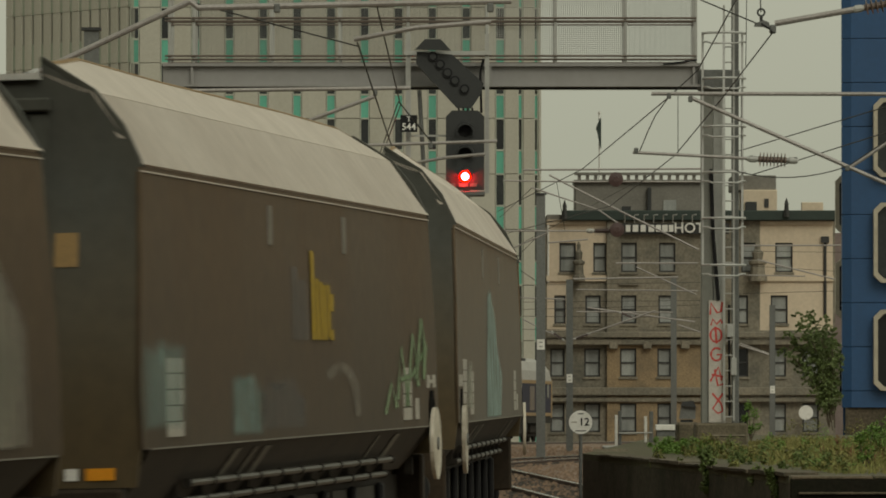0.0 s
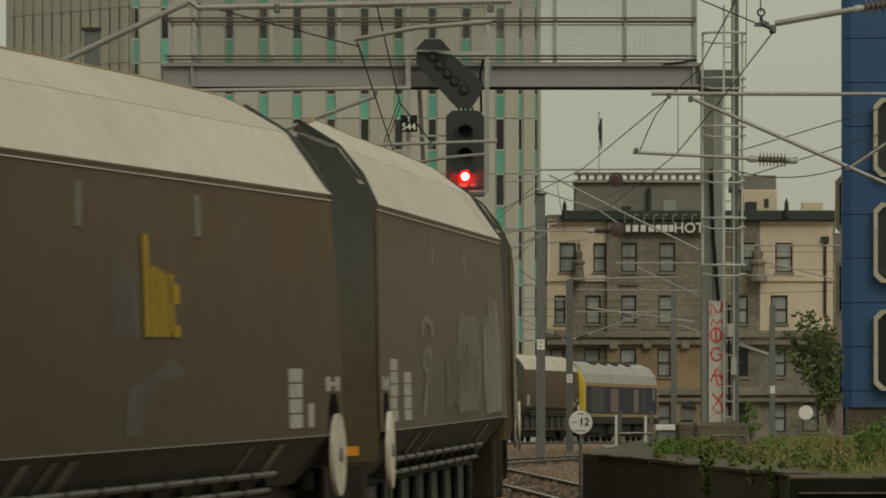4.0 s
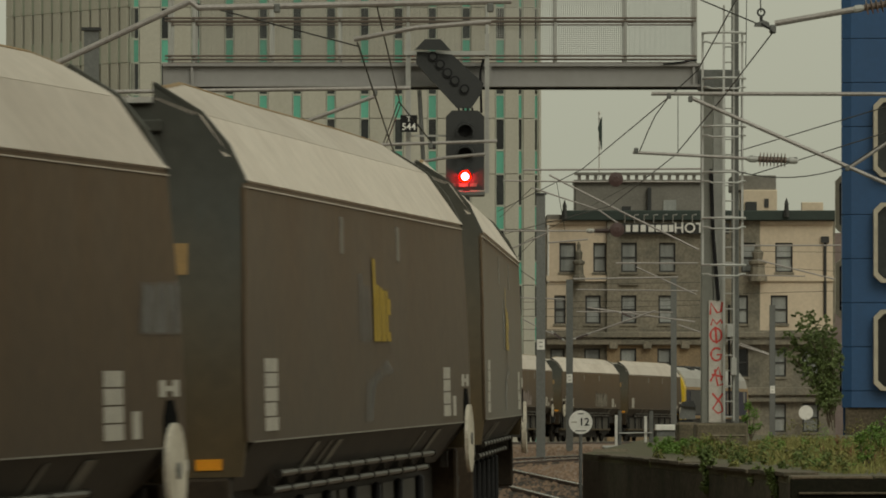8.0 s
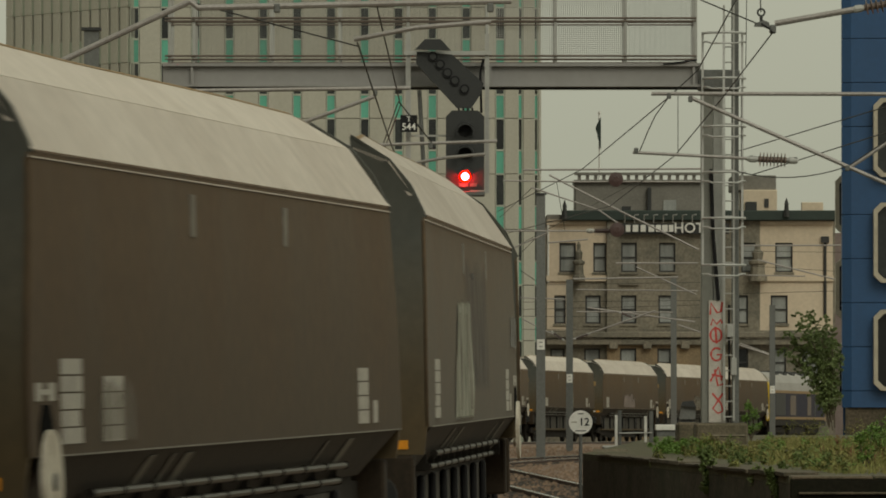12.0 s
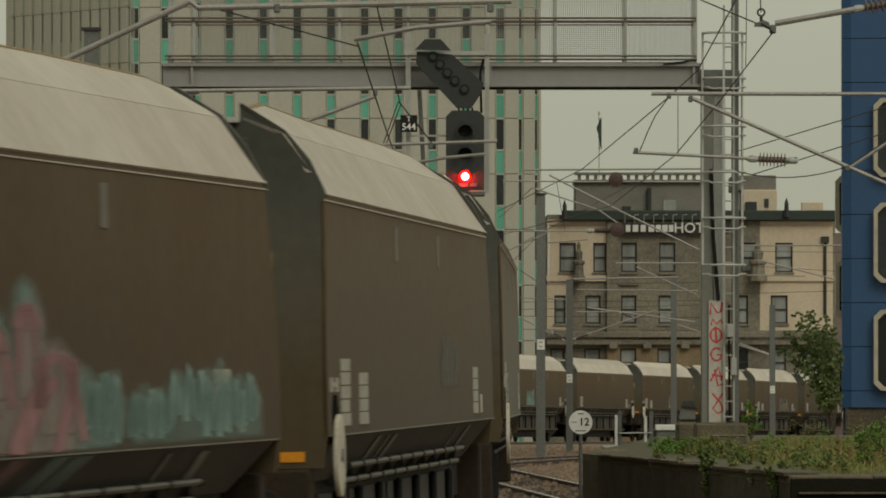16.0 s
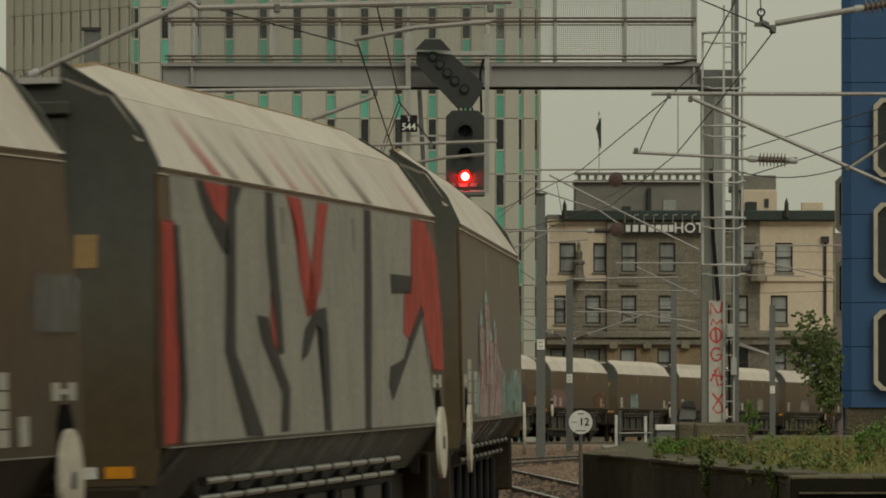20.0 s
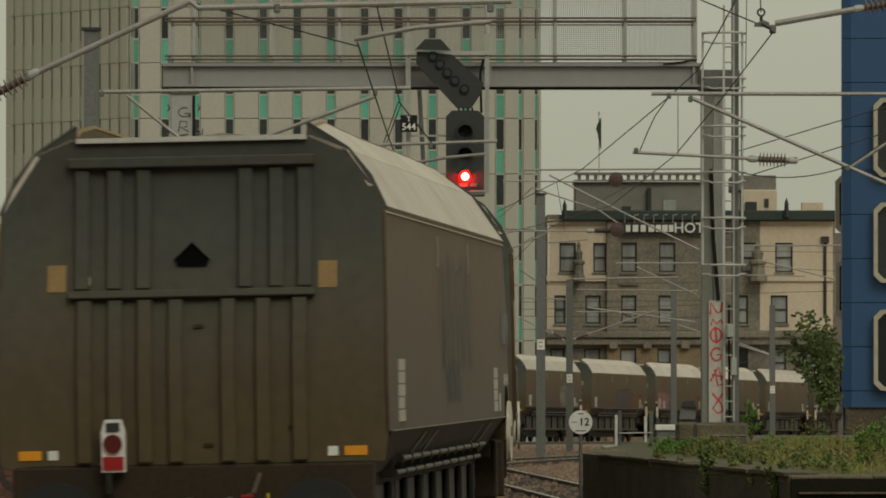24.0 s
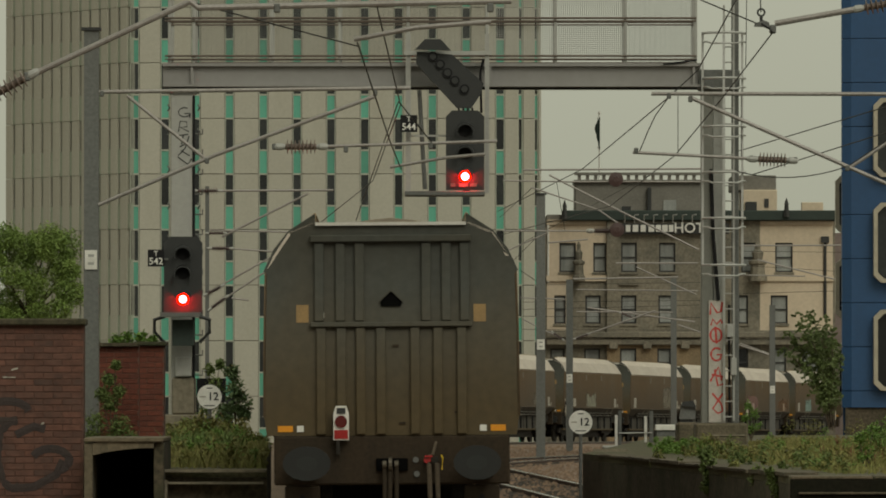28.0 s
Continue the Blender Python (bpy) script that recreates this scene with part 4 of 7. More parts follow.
def facade(p0, p1, columns, win, first, name):
    """Cream panels, with a column of dark window and teal spandrel between each pair, storey by storey."""
    a, b = Vector(p0), Vector(p1)
    run = (b - a).length
    turn = math.atan2(b.y - a.y, b.x - a.x)
    base = Matrix.Translation(a) @ Matrix.Rotation(turn, 4, "Z")
    step = run / columns
    pw = step - win
    part("core_wall", boxed(0, run, 0.25, 0.6, -4, Z_TOP + 10), PANEL_GREY, tower).matrix_basis = Matrix.Translation(-origin_of(tower)) @ base @ Matrix.Translation(origin_of(tower))
    pan = mesh_of("cladding_panel", boxed(0.02, pw - 0.02, 0.0, 0.2, 0.015, FLOOR - 0.015, bevel=0.02), PANEL)
    glass = mesh_of("window", boxed(0.05, win - 0.05, 0.16, 0.2, FLOOR * 0.445, FLOOR * 0.985), OFFICE_GLASS)
    teal = mesh_of("spandrel", boxed(0.05, win - 0.05, 0.13, 0.18, FLOOR * 0.01, FLOOR * 0.415), TEAL)
    bm = bmesh.new()
    for x0 in (0.0, win - 0.05):
        box(bm, x0, x0 + 0.05, 0.06, 0.22, 0, FLOOR)
    for z in (FLOOR * 0.415, FLOOR * 0.985):
        box(bm, 0.05, win - 0.05, 0.09, 0.22, z, z + FLOOR * 0.03)
    trim = mesh_of("window_frame", bm, WINDOW_TRIM)
    for k in range(-2, 10):
        z = Z_TOP + FLOOR - FLOOR * k - FLOOR * 0.015
        if z < -4:
            continue
        for c in range(columns):
            m = base @ Matrix.Translation((c * step + first, 0, z))
            shared("window", glass, [m], tower)
            shared("spandrel", teal, [m], tower)
            shared("window_frame", trim, [m], tower)
            shared("cladding_panel", pan, [base @ Matrix.Translation((c * step + first + win, 0, z))], tower)


facade((-17.312, 400, 0), (-13.938, 400, 0), 2, 0.5, 0, "front")
facade((-13.938, 400, 0), (2.906, 400, 0), 9, 0.5, 0, "front")
facade((2.906, 400, 0), (4.188, 400, 0), 1, 0.5, 0, "front")
facade((4.188, 400.02, 0), (5.094, 400.6, 0), 1, 0.312, 0, "side")
facade((5.094, 400.62, 0), (5.469, 400.9, 0), 1, 0.281, 0, "side")


def finned_side():
    a, b = Vector((-24.913, 412, 0)), Vector((-17.312, 400, 0))
    run, turn = (b - a).length, math.atan2(b.y - a.y, b.x - a.x)
    base = Matrix.Translation(a) @ Matrix.Rotation(turn, 4, "Z")
    n = 13
    step = run / n
    o = origin_of(tower)
    part("core_wall", boxed(0, run, 0.4, 0.7, -4, Z_TOP + 10), PANEL_GREY, tower).matrix_basis = Matrix.Translation(-o) @ base @ Matrix.Translation(o)
    pan = mesh_of("cladding_panel", boxed(0.0, step * 0.68, 0.0, 0.35, 0.012, FLOOR - 0.012, bevel=0.01), PANEL)
    glass = mesh_of("window", boxed(step * 0.68, step, 0.12, 0.35, FLOOR * 0.45, FLOOR), SLIT)
    span = mesh_of("spandrel", boxed(step * 0.68, step, 0.05, 0.35, 0.0, FLOOR * 0.45), SPANDREL_PALE)
    for k in range(-2, 10):
        z = Z_TOP + FLOOR - FLOOR * k
        if z > -4:
            for c in range(n):
                m = base @ Matrix.Translation((c * step, 0, z))
                shared("cladding_panel", pan, [m], tower)
                shared("window", glass, [m], tower)
                shared("spandrel", span, [m], tower)


finned_side()
part("roof_slab", boxed(-24.913, 5.411, 405, 430, Z_TOP + 9.5, Z_TOP + 10), PANEL_GREY, tower)

# ==== hotel ====
MAUVE = surf("dull_mauve_render", (0.21, 0.165, 0.15), 0.85, 0, 0.1, 0.6, (0.15, 0.12, 0.11), 0.6, 0.05)
HY = 420.0
hotel = thing("hotel_building", (14.306, HY, -3), "old sandstone and cream-painted hotel with sash windows and a rooftop sign", "hotel")


def wall_with_holes(x0, x1, z0, z1, y, thick, holes, material, name="wall"):
    """A wall with true openings: cut on the grid of the holes' edges."""
    xs = sorted({x0, x1, *[v for h in holes for v in h[:2] if x0 < v < x1]})
    zs = sorted({z0, z1, *[v for h in holes for v in h[2:] if z0 < v < z1]})
    bm = bmesh.new()
    for a, b in zip(xs, xs[1:]):
        for c, d in zip(zs, zs[1:]):
            mx, mz = (a + b) / 2, (c + d) / 2
            if not any(h[0] < mx < h[1] and h[2] < mz < h[3] for h in holes):
                box(bm, a, b, y, y + thick, c, d)
    bmesh.ops.remove_doubles(bm, verts=bm.verts, dist=0.001)
    return part(name, bm, material, hotel)


def sash_window(x0, x1, z0, z1, y, dark=False):
    w = part("window", boxed(x0, x1, y + 0.24, y + 0.28, z0, z1), OFFICE_GLASS if dark else CURTAIN, hotel)
    bm = bmesh.new()
    t = 0.09
    for a, b, c, d in ((x0, x0 + t, z0, z1), (x1 - t, x1, z0, z1), (x0 + t, x1 - t, z0, z0 + t), (x0 + t, x1 - t, z1 - t, z1), (x0 + t, x1 - t, (z0 + z1) / 2 - 0.04, (z0 + z1) / 2 + 0.04)):
        box(bm, a, b, y + 0.14, y + 0.235, c, d)
    part("frame", bm, SASH, w)
    part("sill", boxed(x0 - 0.08, x1 + 0.08, y - 0.1, y + 0.13, z0 - 0.14, z0 - 0.01), STONE, w)


W1 = [(6.759, 7.711), (8.728, 9.483), (10.336, 11.255), (12.534, 13.486), (17.325, 18.309), (19.294, 20.311)]
W2 = [(6.464, 7.12), (8.269, 9.155), (10.336, 11.222), (12.502, 13.42), (17.128, 17.719), (19.031, 20.016)]
W3 = [(6.234, 7.055), (8.203, 9.122), (10.27, 11.222), (12.436, 13.223), (17.095, 17.719), (19.097, 19.917), (20.869, 21.82)]
R1, R2, R3, R4 = (8.217, 9.924), (5.231, 6.871), (2.147, 3.787), (-1.067, 0.605)
HOLES = [(*w, *r) for ws, r in ((W1, R1), (W2, R2), (W3, R3), (W3, R4)) for w in ws]
for i, h in enumerate(HOLES):
    sash_window(*h, HY - (0.35 if 9.548 < h[0] < 15.291 else 0), dark=(i in (16, 23)))
wall_with_holes(6.038, 9.516, 7.725, 11.204, HY, 0.5, HOLES, CREAM)
wall_with_holes(6.038, 7.481, 4.837, 7.725, HY, 0.5, HOLES, CREAM)
wall_with_holes(7.481, 9.516, 4.837, 7.725, HY, 0.5, HOLES, STONE)
wall_with_holes(6.038, 9.516, -3, 4.837, HY, 0.5, HOLES, STONE)
wall_with_holes(9.516, 15.684, 4.246, 11.204, HY - 0.35, 0.85, HOLES, STONE)
wall_with_holes(9.516, 15.684, -3, 4.246, HY - 0.35, 0.85, HOLES, STONE_WARM)
wall_with_holes(15.684, 18.408, -3, 11.204, HY, 0.5, HOLES, STONE)
wall_with_holes(18.408, 22.641, 4.837, 11.204, HY, 0.5, HOLES, CREAM)
wall_with_holes(18.408, 22.641, -3, 4.837, HY, 0.5, HOLES, STONE)
part("side_wall", boxed(22.641, 22.772, HY, HY + 14, -3, 11.204), STONE, hotel)
part("side_wing", boxed(22.772, 23.494, HY + 1, HY + 12, -3, 10.514), MAUVE, hotel, "dull mauve rendered wing")
part("side_wall", boxed(5.906, 6.038, HY, HY + 14, -3, 11.204), STONE, hotel)
part("rear_wall", boxed(6.038, 22.641, HY + 13.5, HY + 14, -3, 11.204), STONE, hotel)
for za, zb, o in ((3.984, 4.312, 0.35), (4.41, 4.738, 0.55), (1.064, 1.524, 0.4), (0.671, 0.933, 0.2)):
    part("cornice", boxed(6.005, 22.673, HY - o - 0.35, HY - 0.351, za, zb, bevel=0.04), STONE, hotel)
for za, zb in ((7.692, 8.02), (10.974, 11.171)):
    part("string_course", boxed(6.005, 9.483, HY - 0.16, HY - 0.002, za, zb), CREAM, hotel)
    part("string_course", boxed(18.441, 22.673, HY - 0.16, HY - 0.002, za, zb), CREAM, hotel)
for x in (9.877, 11.845, 14.044):
    part("bracket", boxed(x - 0.25, x + 0.25, HY - 0.75, HY - 0.352, 3.754, 4.214, bevel=0.05), STONE, hotel)
part("hood_mould", prism(bmesh.new(), [(10.238, 7.462), (11.353, 7.462), (11.353, 7.626), (10.795, 7.954), (10.238, 7.626)], HY - 0.55, HY - 0.36), STONE, hotel)
part("parapet", boxed(6.891, 22.772, HY - 0.6, HY + 0.2, 11.204, 11.795, bevel=0.05), GREEN_TRIM, hotel, "dark green fascia")
part("roof", boxed(6.038, 22.772, HY + 0.2, HY + 14, 11.171, 11.565), HOTEL_GREY, hotel)
part("parapet_end", boxed(6.038, 6.891, HY - 0.3, HY + 0.2, 11.204, 11.269), CREAM, hotel)
part("penthouse", boxed(7.744, 15.127, HY + 3, HY + 9, 11.401, 13.535, bevel=0.05), HOTEL_GREY, hotel, "grey rooftop block")
part("penthouse_cornice", boxed(7.678, 15.192, HY + 2.7, HY + 9.2, 13.502, 13.666), HOTEL_GREY, hotel)
for i in range(16):
    x = 7.875 + i * 0.479
    part("baluster", boxed(x, x + 0.197, HY + 2.9, HY + 3.15, 13.633, 13.962), HOTEL_GREY, hotel)
part("balustrade_rail", boxed(7.678, 15.192, HY + 2.8, HY + 3.2, 13.929, 14.093), HOTEL_GREY, hotel)
part("penthouse", boxed(16.931, 19.491, HY + 3, HY + 9, 13.042, 13.929, bevel=0.05), HOTEL_GREY, hotel, "grey rooftop block")
part("stair_turret", boxed(17.522, 19.523, HY + 2.5, HY + 8, 11.401, 13.075, bevel=0.05), CREAM, hotel, "cream rooftop turret")
part("turret_window", boxed(18.769, 19.031, HY + 2.44, HY + 2.499, 12.025, 12.55), SASH, hotel)
part("skylight", boxed(12.895, 13.65, HY + 2.9, HY + 2.99, 11.828, 12.484), CURTAIN, hotel)
part("chimney", boxed(21, 22.247, HY + 3, HY + 4, 11.401, 12.353, bevel=0.03), CREAM, hotel)
part("chimney", boxed(11.944, 12.173, HY + 2.5, HY + 2.9, 11.828, 13.206, bevel=0.03), DARK, hotel)
part("vent_box", boxed(10.434, 10.959, HY + 2, HY + 2.8, 11.729, 12.09), DARK, hotel)
part("vent_box", boxed(17.653, 18.309, HY + 1.8, HY + 2.4, 11.729, 12.353), DARK, hotel)
for x, z in ((19.917, 12.418), (7.055, 12.287)):
    bm = tube(bmesh.new(), (x, HY - 0.75, z - 1.0), (x, HY - 0.75, z - 0.3), 0.2, 6, 0.12)
    tube(bm, (x, HY - 0.75, z - 0.3), (x, HY - 0.75, z + 0.1), 0.16, 6, 0.02)
    part("finial", bm, SASH if z > 10.908 else STONE, hotel)
for x, h in ((7.875, 0.36), (18.244, 0.55)):
    urn = lathe((x, HY - 0.75, 7.692), (x, HY - 0.75, 9.989), [(0, h), (0.12, h), (0.16, h * 0.8), (0.4, h * 0.72), (0.44, h * 0.95), (0.5, h * 0.95), (0.54, h * 0.5), (0.72, h * 0.62), (0.8, h * 0.3), (0.92, h * 0.34), (1, 0.02)], 8)
    part("stone_urn", urn, STONE, hotel, "weathered stone urn")
part("drainpipe", tubes([(22.181, HY - 0.1, 10.088), (22.181, HY - 0.1, 5.657)], 0.09), SASH, hotel)
part("rain_hopper", boxed(21.952, 22.411, HY - 0.3, HY - 0.01, 9.924, 10.285), SASH, hotel)
part("drainpipe", tubes([(6.103, HY - 0.1, 11.072), (6.103, HY - 0.1, 7.626)], 0.06), WHITE, hotel)
sign_z = 10.744
lettering("sign_letters", "HOTEL", 0.82, Matrix.Translation((14.667, HY - 0.9, sign_z)) @ pose(0, 0, 0, 90, 0, 0), WHITE, hotel, 0.05, "white rooftop sign letters")
for x0, w in ((10.598, 8), (10.992, 10), (11.452, 9), (11.911, 10), (12.337, 9), (12.698, 10), (13.092, 8)):
    part("sign_letter_bar", boxed(x0, x0 + w * 0.0328, HY - 0.95, HY - 0.85, sign_z - 0.2, sign_z + 0.2), WHITE, hotel)
part("sign_board", boxed(10.303, 16.603, HY - 0.78, HY - 0.7, 10.416, 11.04), SASH, hotel)
for i in range(8):
    x = 10.533 + i * 0.558
    part("sign_lamp", tubes([(x, HY - 0.9, 11.072), (x, HY - 1.1, 11.499), (x + 0.22, HY - 1.3, 11.532)], 0.04, 5), GALV, hotel)

part("satellite_dish", disc(bmesh.new(), (21.009, HY - 1.2, 0.07), 0.42, 0.06, "y", 24), WHITE, hotel, "round white dish")
part("dish_arm", tubes([(21.009, HY - 1.15, 0.07), (21.009, HY + 0.1, -0.059)], 0.05), GALV_DARK, hotel)

# flagpole
flagpole = thing("flagpole", (9.188, HY + 5, 13.535), "slim white flagpole on the hotel roof", "flagpole")
part("pole", tubes([(9.188, HY + 5, 13.535), (9.188, HY + 5, 17.64)], 0.045), WHITE, flagpole)
part("finial", disc(bmesh.new(), (9.188, HY + 5, 17.673), 0.09, 0.12, "z", 10), WHITE, flagpole)
flag = thing("flag", (9.188, HY + 5, 15.242), "dark green flag hanging from the pole", "flag")
FLAG_PARTS = []
for z in (17.328, 15.6):
    part("toggle", boxed(9.188 - 0.05, 9.188 + 0.05, HY + 4.85, HY + 5.05, z - 0.03, z + 0.03), GALV, flag)
for k, (x0, x1, top, low) in enumerate(((0.0, 0.10, 0.0, 1.95), (0.1, 0.2, 0.16, 1.5), (0.2, 0.3, 0.38, 1.05))):
    zt = 17.428
    ox, oz = 9.297, 0
    bm = prism(bmesh.new(), [(ox - x0, zt - top), (ox - x1, zt - top - 0.25), (ox - x1, zt - low + 0.3), (ox - x0, zt - low)], HY + 4.86 - 0.03 * k, HY + 4.9 - 0.03 * k)
    FLAG_PARTS.append(part("flag_fold", bm, GREEN_TRIM, flag))

# ==== blue building ====
blue = thing("blue_building", (12.125, 200, -0.42), "blue metal-clad building with pale framed bay windows", "building")
BX0, BX1 = 11.047, 11.047 + 14
for i in range(13):
    z0 = max(1.185, 0.435 + i * 1.219)
    z1 = 1.653 + i * 1.219
    bm = prism(bmesh.new(), [(BX0, 200.18), (BX0 + 0.25, 200.0), (BX1, 200.0), (BX1, 200.3), (BX0 + 0.25, 200.3), (BX0, 200.5)], z0 + 0.009, z1 - 0.009, "z")
    part("cladding_panel", bm, BLUE, blue)
part("core", prism(bmesh.new(), [(BX0 + 0.05, 200.75), (BX1, 200.75), (BX1, 214), (BX0 + 1.0, 214)], -0.42, 1.185 + 13 * 1.172, "z"), BLUE, blue)
part("plinth", boxed(BX0 + 0.1, BX1, 200.1, 200.5, -0.42, 1.185), CONCRETE_DARK, blue)


def bay_window(x0, x1, z0, z1, y):
    """Deep pale surround with chamfered corners and dark glass."""
    c, t = 0.2, 0.11
    w = part("window", boxed(x0 + t, x1 - t, y + 0.28, y + 0.32, z0 + t, z1 - t), OFFICE_GLASS, blue)
    out = [(x0 + c, z0), (x1 - c, z0), (x1, z0 + c), (x1, z1 - c), (x1 - c, z1), (x0 + c, z1), (x0, z1 - c), (x0, z0 + c)]
    cx, cz = (x0 + x1) / 2, (z0 + z1) / 2
    inn = [(cx + (x - cx) * (1 - 2 * t / (x1 - x0)), cz + (z - cz) * (1 - 2 * t / (z1 - z0))) for x, z in out]
    bm = bmesh.new()
    ring = [[bm.verts.new((x, yy, z)) for x, z in o] for o, yy in ((out, y + 0.35), (out, y), (inn, y), (inn, y + 0.35))]
    for a, b in zip(ring, ring[1:]):
        for i in range(8):
            bm.faces.new((a[i], a[i - 1], b[i - 1], b[i]))
    bmesh.ops.recalc_face_normals(bm, faces=bm.faces)
    part("frame", bm, ALU, w, "pale metal surround")


for z0, z1 in ((7.563, 9.742), (4.639, 6.848), (1.655, 3.893)):
    bay_window(11.893, 11.893 + 1.7, z0, z1, 199.6)
for z0, z1 in ((6.054, 7.757), (3.652, 5.417), (1.234, 3.031)):
    bay_window(11.055, 11.055 + 1.6, z0, z1, 203.6)


# ==== brick walls and structures beside the left platform ====
def brick_wall(name, x0, x1, y, z0, z1, depth, material, label, seed, limit=300, course=0.077, length=0.226):
    """Bricks laid in stretcher bond, each proud of a dark mortar core, under a stone coping."""
    th = thing(name, ((x0 + x1) / 2, y, z0), label, "brick wall", "", "structure")
    part("mortar_core", boxed(x0, x1, y + 0.007, y + depth, z0, z1), MORTAR, th)
    rng = random.Random(seed)
    full = mesh_of("brick", boxed(0, length - 0.011, 0, 0.05, 0, course - 0.011, bevel=0.003), material)
    rows = int((z1 - z0) / course)
    made = 0
    for r in range(rows - 1, -1, -1):
        x = x0 - (length / 2 if r % 2 else 0)
        while x < x1 - 0.02:
            a, b = max(x, x0), min(x + length - 0.011, x1)
            if b - a > 0.03:
                z = z0 + r * course
                if b - a > length - 0.02:
                    shared("brick", full, [(a, y - rng.uniform(0, 0.006), z)], th)
                else:
                    part("brick", boxed(a, b, y, y + 0.05, z, z + course - 0.011), material, th)
                made += 1
            x += length
    return th


wall_a = brick_wall("wall_1", -5.536, -4.273, 86, -0.42, 2.602, 0.4, BRICK, "weathered red-brown brick wall with faded graffiti", 1)
part("coping", boxed(-5.55, -4.246, 85.9, 86.5, 2.602, 2.682, bevel=0.015), CONCRETE_DARK, wall_a)
wall_b = brick_wall("brick_pier", -4.363, -4.014, 104, 0.9, 2.446, 0.6, BRICK_RED, "bright red brick pier with a dark coping", 2)
part("coping", boxed(-4.396, -3.981, 103.9, 104.7, 2.446, 2.502, bevel=0.01), CONCRETE_DARK, wall_b)
wall_c = brick_wall("wall_2", -5.035, -4.455, 106, 0.9, 2.447, 0.4, BRICK_RED, "red brick wall overgrown with weeds", 3)
part("coping", boxed(-5.085, -4.447, 105.9, 106.5, 2.447, 2.496), CONCRETE_DARK, wall_c)
SOOTY_SPRAY = surf("old_black_spray", (0.042, 0.031, 0.029), 0.85, 0, 0.3, 3, (0.05, 0.036, 0.03), 0.9, 0.1)
scrawl(wall_a, SOOTY_SPRAY, [stroke_loop(-5.187, 1.581, 0.26, 0.12, 0, 300, 12), stroke_loop(-5.1, 1.064, 0.2, 0.4, 80, 290, 12), stroke_loop(-4.663, 0.996, 0.22, 0.14, 160, -60, 10),
       [(-5.079, 1.299), (-4.864, 1.399), (-4.73, 1.366)], [(-5.133, 0.661), (-4.864, 0.681), (-4.596, 0.829), (-4.515, 0.996)]], 0.055, 85.997)
scrawl(wall_a, OFFWHITE, [[(-5.234, 1.984), (-5.079, 1.984)], [(-4.811, 1.399), (-4.743, 1.446)], [(-5.133, 2.071), (-5.052, 2.091)]], 0.012, 85.996)


ARCH_STONE = surf("stained_brown_concrete", (0.17, 0.137, 0.09), 0.9, 0, 0.25, 1.4, (0.085, 0.075, 0.05), 0.85, 0.2)


def arch_block():
    x0, x1, y = -4.167, -3.242, 84.0
    th = thing("concrete_arch", ((x0 + x1) / 2, y, -0.42), "pale concrete arch over a dark opening beside the brick wall", "concrete arch", "", "structure")
    top, spring = 1.261, 1.078
    ix0, ix1 = -4.069, -3.36
    pts = []
    for k in range(9):
        f = k / 8
        pts.append((ix0 + (ix1 - ix0) * f, spring + (1.163 - spring) * (1 - (1 - f) ** 2)))
    for a, b in zip(pts, pts[1:]):
        part("arch_stone", prism(bmesh.new(), [a, b, (b[0], b[1] + 0.09 + 0.05 * (1 - (b[0] - ix0) / (ix1 - ix0))), (a[0], a[1] + 0.09 + 0.05 * (1 - (a[0] - ix0) / (ix1 - ix0)))], y, y + 2.2), ARCH_STONE, th)
    part("pier", boxed(x0, ix0, y, y + 2.2, -0.42, spring + 0.14, bevel=0.01), ARCH_STONE, th)
    part("pier", boxed(ix1, x1, y + 0.06, y + 2.2, -0.42, top - 0.032, bevel=0.01), CONCRETE_DARK, th)
    # inside of the arch coloured black in place of its shade
    part("rear_wall", boxed(ix0, ix1, y + 2.0, y + 2.2, -0.42, spring + 0.1), SHADE_BLACK, th)
    part("dark_floor", boxed(ix0, ix1, y + 0.1, y + 2.0, -0.42, 0.2), SHADE_BLACK, th)
    part("slab", boxed(x0, x1, y - 0.04, y + 2.3, top - 0.03, top + 0.02, bevel=0.01), ARCH_STONE, th)
    part("spandrel_wall", boxed(ix0 + 0.25, ix1, y + 0.2, y + 2.1, 1.169, top - 0.032), CONCRETE_DARK, th)


arch_block()

# low cabinets and railings round the platform ends
shed = thing("relay_cabinet", (4.177, 135, 0.5), "grey relay cabinet with a pale lid beside the platform", "cabinet")
part("case", boxed(3.987, 4.324, 135, 135.5, 0.5, 1.012, bevel=0.01), GALV_DARK, shed)
part("lid", boxed(3.966, 4.356, 134.95, 135.55, 1.012, 1.117, bevel=0.01), WHITE, shed)
part("leg_frame", boxed(4.018, 4.293, 135.1, 135.4, -0.42, 0.5), DARK, shed)
plinth = thing("concrete_block", (4.33, 128, 0.9), "dark stained concrete block beside the mast", "concrete block")
part("block", boxed(3.881, 4.256, 120, 121, 0.88, 1.247, bevel=0.04), COPING, plinth)
bag = thing("equipment_pile", (4.992, 150, 0.2), "grey metal equipment cowl on a dark stand", "equipment")
part("cowl", prism(bmesh.new(), [(4.898, 1.142), (5.227, 1.142), (5.238, 1.376), (5.133, 1.493), (4.945, 1.446)], 149.9, 150.2), GALV_DARK, bag)
part("hood", prism(bmesh.new(), [(4.922, 1.423), (5.25, 1.376), (5.18, 1.528), (4.969, 1.505)], 149.8, 149.895), DARK, bag)
part("stand", boxed(4.922, 5.18, 149.95, 150.1, -0.42, 1.13), DARK, bag)
fence = thing("post_and_rail", (2.917, 122, -0.42), "grey posts with a thin rail beside the track", "railing")
